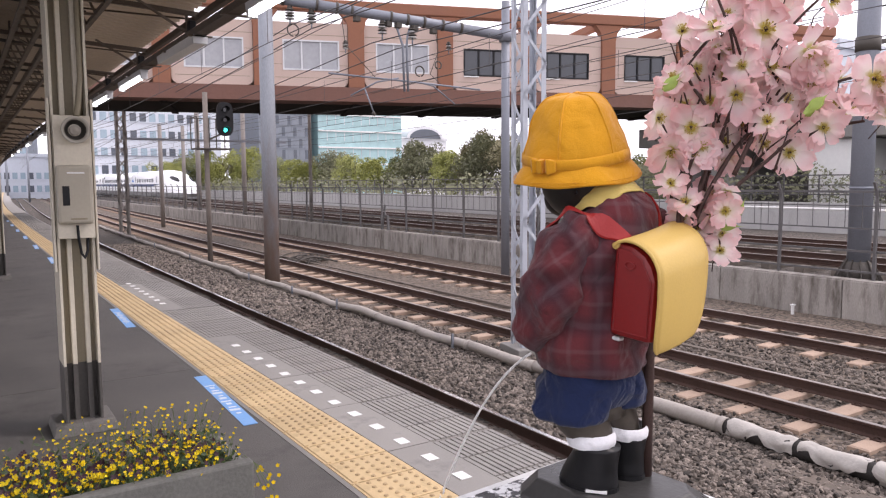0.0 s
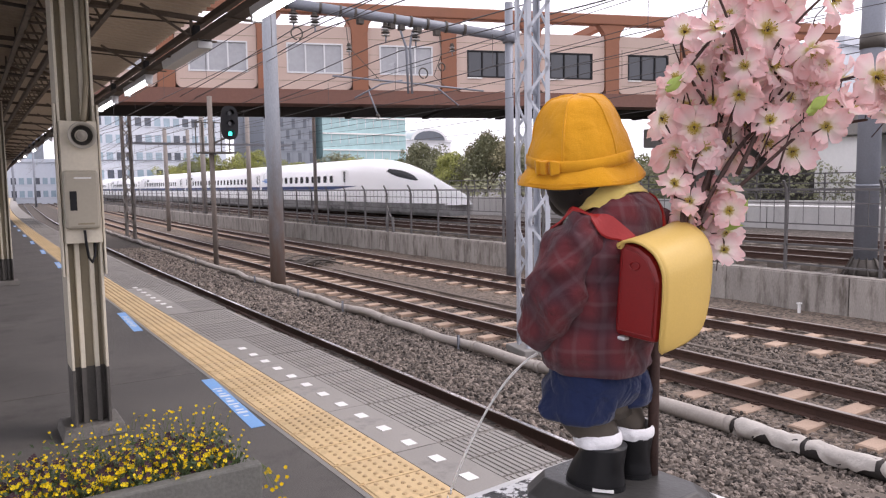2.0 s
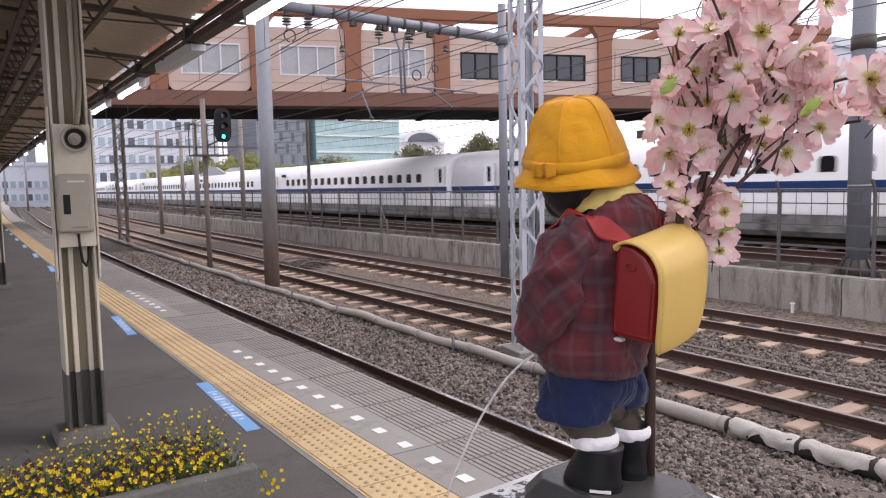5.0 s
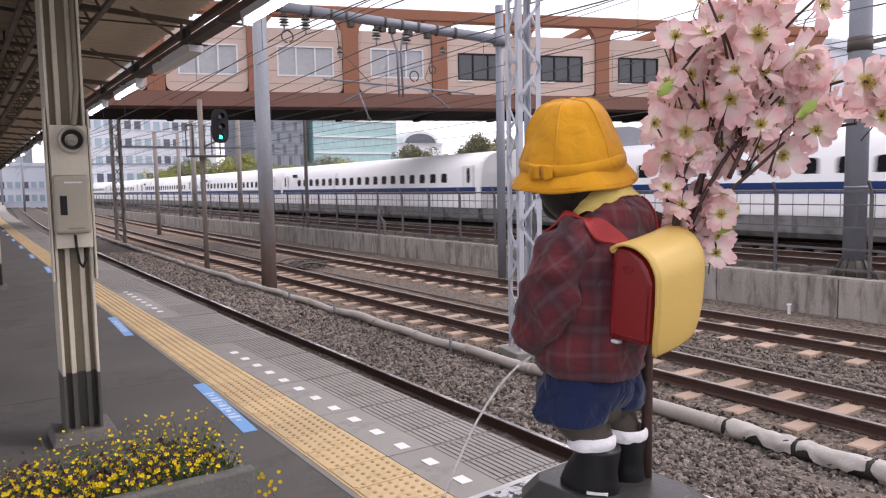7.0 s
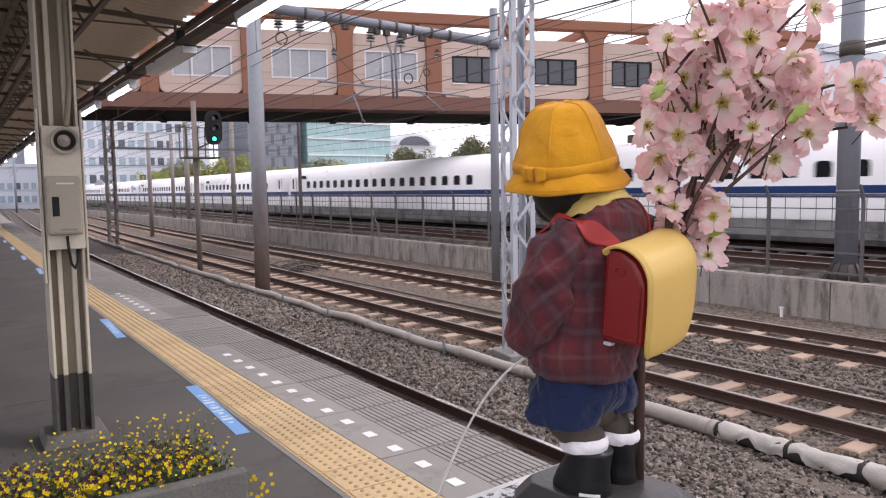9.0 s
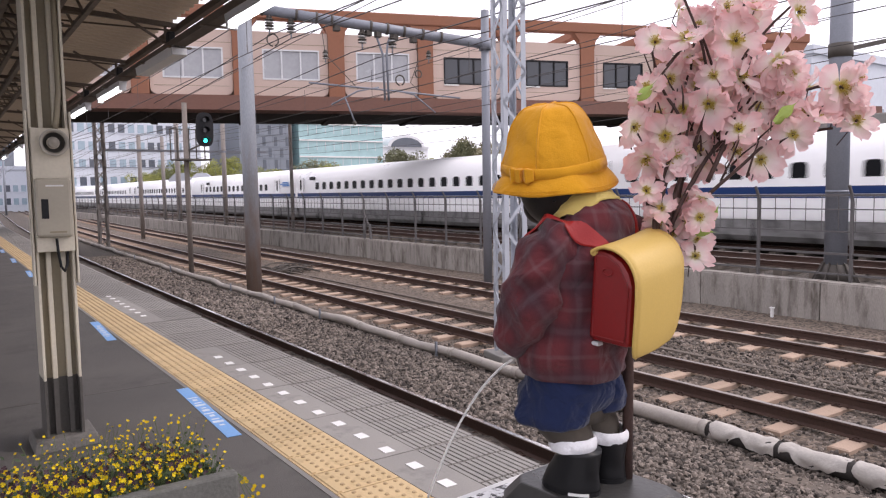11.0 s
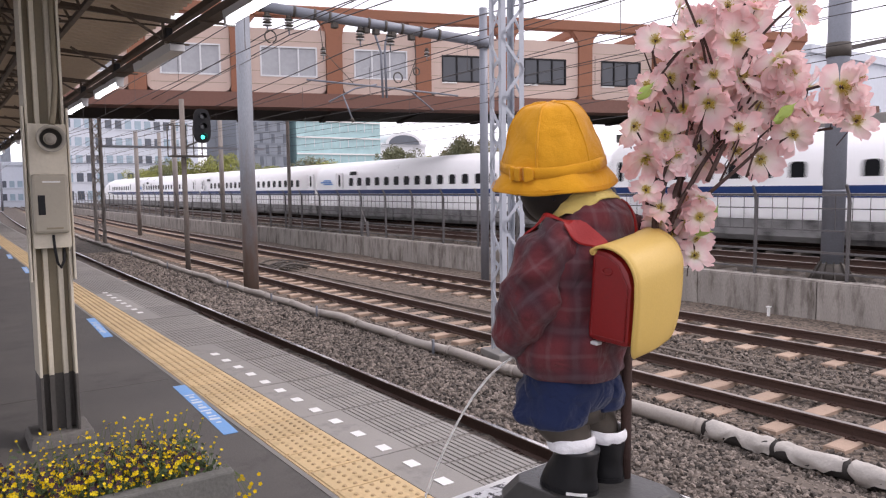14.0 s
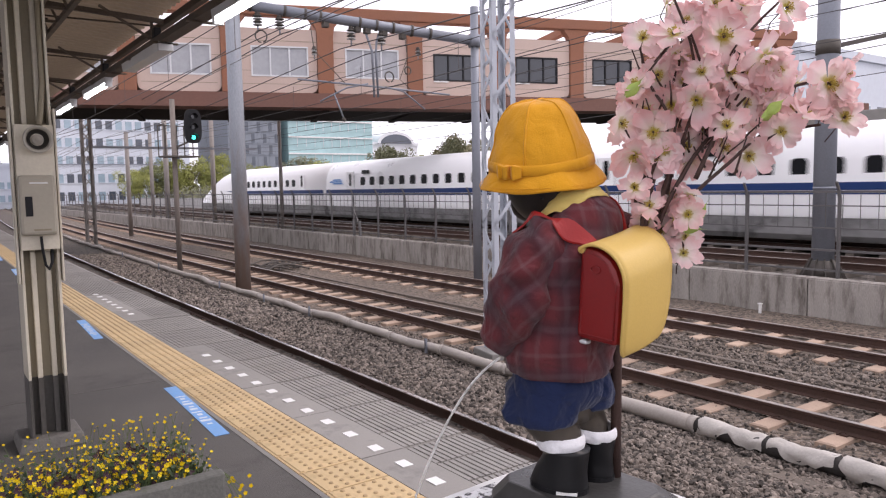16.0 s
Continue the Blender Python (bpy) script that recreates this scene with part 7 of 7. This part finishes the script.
m = STONE
n_, l_ = m.node_tree.nodes, m.node_tree.links
p_ = n_["Principled BSDF"]
src_ = p_.inputs["Base Color"].links[0].from_socket
gi_, r_, s_ = n_.new("ShaderNodeNewGeometry"), n_.new("ShaderNodeMapRange"), n_.new("ShaderNodeVectorMath")
r_.inputs[3].default_value, r_.inputs[4].default_value = 0.2, 2.5
s_.operation = "SCALE"
l_.new(gi_.outputs["Random Per Island"], r_.inputs[0])
l_.new(src_, s_.inputs[0]), l_.new(r_.outputs[0], s_.inputs["Scale"]), l_.new(s_.outputs[0], p_.inputs["Base Color"])


def stones(count, xa, xb, ya, yb, z, size, label, rough=0.07, avoid=()):
    """Loose broken stones strewn over the bed."""
    rs = np.random.RandomState(int(xa * 100))
    t = (1 + 5 ** 0.5) / 2
    ico = np.array([(-1, t, 0), (1, t, 0), (-1, -t, 0), (1, -t, 0), (0, -1, t), (0, 1, t), (0, -1, -t), (0, 1, -t), (t, 0, -1), (t, 0, 1), (-t, 0, -1), (-t, 0, 1)]) / 1.9
    faces = [(0, 11, 5), (0, 5, 1), (0, 1, 7), (0, 7, 10), (0, 10, 11), (1, 5, 9), (5, 11, 4), (11, 10, 2), (10, 7, 6), (7, 1, 8), (3, 9, 4), (3, 4, 2), (3, 2, 6), (3, 6, 8), (3, 8, 9), (4, 9, 5), (2, 4, 11), (6, 2, 10), (8, 6, 7), (9, 8, 1)]
    V, F, n = [], [], 0
    for k in range(count):
        y = ya + (yb - ya) * rs.rand() ** 1.5
        x = rs.uniform(xa, xb)
        if any(a < x < b for a, b in avoid):
            continue
        q = np.linalg.qr(rs.randn(3, 3))[0]
        sc = size * rs.uniform(0.55, 1.35) * np.array([1.25, 0.9, 0.65])
        pts = (ico * (0.78 + 0.4 * rs.rand(12, 1)) * sc) @ q.T
        h = noise.noise((x * 0.9, y * 0.5, 3)) * rough + noise.noise((x * 5, y * 5, 7)) * rough * 0.4
        V += [tuple(p) for p in pts + np.array([x + bend(y), y, z + h + size * 0.25])]
        F += [tuple(i + n for i in f) for f in faces]
        n += 12
    g = Geo()
    g.add(V, F)
    return solid("ballast_stones", g, STONE, label, "stones", kind="stuff")


stones(21000, 5.05, 7.3, 1.5, 17, -1.24, 0.031, "loose grey broken ballast stones by the conduit", 0.06)
stones(9000, 5.08, 6.75, 15, 36, -1.23, 0.042, "loose grey ballast stones farther along the track", 0.06)
stones(7000, 8.02, 10.12, 1.5, 15, -1.425, 0.027, "loose brownish ballast stones between the sleepers", 0.05)
stones(13000, 7.3, 12.0, 1.5, 13, -1.40, 0.027, "loose brownish ballast stones between the tracks", 0.05, ((8.0, 10.1),))


# ---------------------------------------------------------------- platform pieces
# Dots browner than the tile: wear, plus their shadowed sides painted in.
TILE_DOT = mat("worn_shaded_tile_dot", (0.40, 0.29, 0.16), 0.8, vary=0.2, fine=90, coarse=6, bump=0.1, each=0.15)


def tile_mesh():
    g = Geo()
    g.loft([[(-0.198, -0.1515, -0.06), (0.198, -0.1515, -0.06), (0.198, 0.1515, -0.06), (-0.198, 0.1515, -0.06)], [(-0.198, -0.1515, 0), (0.198, -0.1515, 0), (0.198, 0.1515, 0), (-0.198, 0.1515, 0)]], False)
    g.loft([[(-0.185, y, 0.0), (-0.157, y, 0.0), (-0.162, y, 0.006), (-0.18, y, 0.006)] for y in (-0.145, 0.145)], False)
    for i in range(5):
        for j in range(5):
            x, y = -0.112 + i * 0.066, -0.124 + j * 0.062
            g.loft([[(x + r * math.cos(a), y + r * math.sin(a), z) for a in [math.pi / 3 * k + 0.3 for k in range(6)]] for r, z in ((0.0145, 0.0), (0.0095, 0.0075))], False)
    me = g.mesh("tactile_tile", [YELLOW_TILE, TILE_DOT])
    for q in me.polygons:
        q.material_index = 1 if q.index >= 12 else 0
    return me


tile = tile_mesh()
for k in range(-36, 130):
    y = 3.15 + 0.314 * (k - 2)
    part("tactile_tile", tile, None, platform).matrix_basis = pose(1.797 + bend(y), y, 0.004 + random.uniform(-0.001, 0.001), rz=random.uniform(-0.15, 0.15)) @ Matrix.Diagonal((0.95, 1, 1, 1))
part("far_tactile_strip", strip([(1.61, -0.06), (1.985, -0.06), (1.985, 0.004), (1.61, 0.004)], [43.0, 54, 66, 80, 100, 130, 180]), YELLOW_TILE, platform)


def slab_mesh(plain):
    """An edge slab; the slabs with white marks keep a plain border, the rest are ribbed all over."""
    g = Geo()
    x0 = -0.09 if plain else -0.365
    g.box(-0.38, -0.466, -0.07, x0, 0.466, 0.0)
    g.box(x0, -0.466, -0.07, 0.35, 0.466, -0.011)
    x = x0 + 0.005
    while x < 0.32:
        n = 3 if plain else 6
        for a in [-0.458 + 0.921 / n * q for q in range(n)]:
            g.loft([[(x, y, -0.012), (x + 0.032, y, -0.012), (x + 0.0295, y, 0.0), (x + 0.0025, y, 0.0)] for y in (a, a + 0.921 / n - 0.016)], False)
        x += 0.04
    return g.mesh("edge_slab", GREY_SLAB)


slabs = (slab_mesh(False), slab_mesh(True))
for k in range(-13, 45):
    y = 4.08 + 0.942 * k
    marked = y < 6.95 or 9.6 < y < 12.3 or 18.7 < y < 22.2
    part("edge_slab", slabs[marked], None, platform).matrix_basis = pose(2.372 + bend(y), y, 0.003 + random.uniform(-0.0015, 0.0015), rz=math.degrees(-0.0006 * max(0, y - 8)))
part("far_edge_strip", strip([(2.02, -0.07), (2.722, -0.07), (2.722, 0.0), (2.02, 0.0)], [46.5, 54, 66, 80, 100, 130, 180]), GREY_SLAB, platform)
mark = Geo().box(-0.034, -0.048, 0, 0.034, 0.048, 0.0035).mesh("white_mark", WHITE_PAINT)
for y in [3.08 + 0.314 * k for k in range(13)] + [9.84 + 0.326 * k for k in range(8)] + [19.0 + 0.32 * k for k in range(10)]:
    part("white_mark", mark, None, platform).matrix_basis = pose(2.14 + bend(y), y, 0.0045, rz=random.uniform(-2, 2))
STX = 1.497
WORN_WHITE = mat("worn_white_print", (0.62, 0.68, 0.76), 0.6, vary=0.15, fine=60, coarse=12, bump=0.02, dirt=(0.22, 0.40, 0.68), dirt_amount=0.4)
for k in range(9):
    y = 4.53 + 3.88 * k
    st = part("floor_sticker", Geo().box(-0.047, 0, 0.0, 0.047, 1.39, 0.003), BLUE_PAINT, platform, "blue floor sticker with white writing worn away")
    st.matrix_basis = pose(STX + bend(y), y, 0.001, rz=-2.2)
    for j in range(11):
        w = 0.018 + 0.010 * ((j * 5) % 3)
        part("writing_bar", Geo().box(-w, 0.26 + j * 0.078, 0.003, w * 0.9, 0.285 + j * 0.078 + 0.02 * (j % 2), 0.0045), WORN_WHITE, st)
SCRAP = mat("dusty_scrap", (0.085, 0.075, 0.066), 0.8, vary=0.4, fine=40, coarse=5, bump=0.2)
rs = random.Random(21)
for k in range(22):
    x, y, w, c = 10.95 + rs.gauss(0, 0.42), 25.6 + rs.gauss(0, 0.85), rs.uniform(0.7, 2.0), rs.uniform(-0.5, 0.5)
    q, h = rs.uniform(-0.5, 1.3), rs.uniform(0.05, 0.2)
    solid("scrap_cable", Geo().tube([(x + w * (t - 0.5), y + c * math.sin(3 * t) + q * t, -1.37 + h * math.sin(math.pi * t)) for t in [i / 8 for i in range(9)]], rs.uniform(0.016, 0.035), 6), SCRAP, "length of dusty scrap cable heaped on the ballast", "cable", "scrap cables")
peg = thing("marker_peg", "small white marker peg in the ballast by the wall", "marker")
part("post", Geo().box(15.22, 9.1, -1.42, 15.27, 9.15, -1.22), WHITE_PAINT, peg)
part("cap", Geo().box(15.20, 9.08, -1.2198, 15.29, 9.17, -1.19), WHITE_PAINT, peg, bevel=0.01)
# patch lines in the asphalt
part("asphalt_joint", Geo().box(-3, 6.2, -0.01, 1.54, 6.215, 0.002), DARK_PAINT, platform)
for x, y, a in ((1.2, 3.6, 40), (1.1, 4.3, 70), (0.9, 8.4, 10)):
    part("scuff", Geo().box(-0.004, 0, 0, 0.004, 0.16, 0.0025), CONCRETE, platform).matrix_basis = pose(x, y, 0.0, rz=a)


def motions():
    rows = [0.0, 0.1, 0.3] + [0.5 * k for k in range(2, 32)] + [15.7, 15.9, 16.0]
    walk(train, [(t, pose(22.55, 85.3 - 26.2 * t - 0.15 * min(t, 11.0), -0.40)) for t in sorted(set(rows))])


motions()
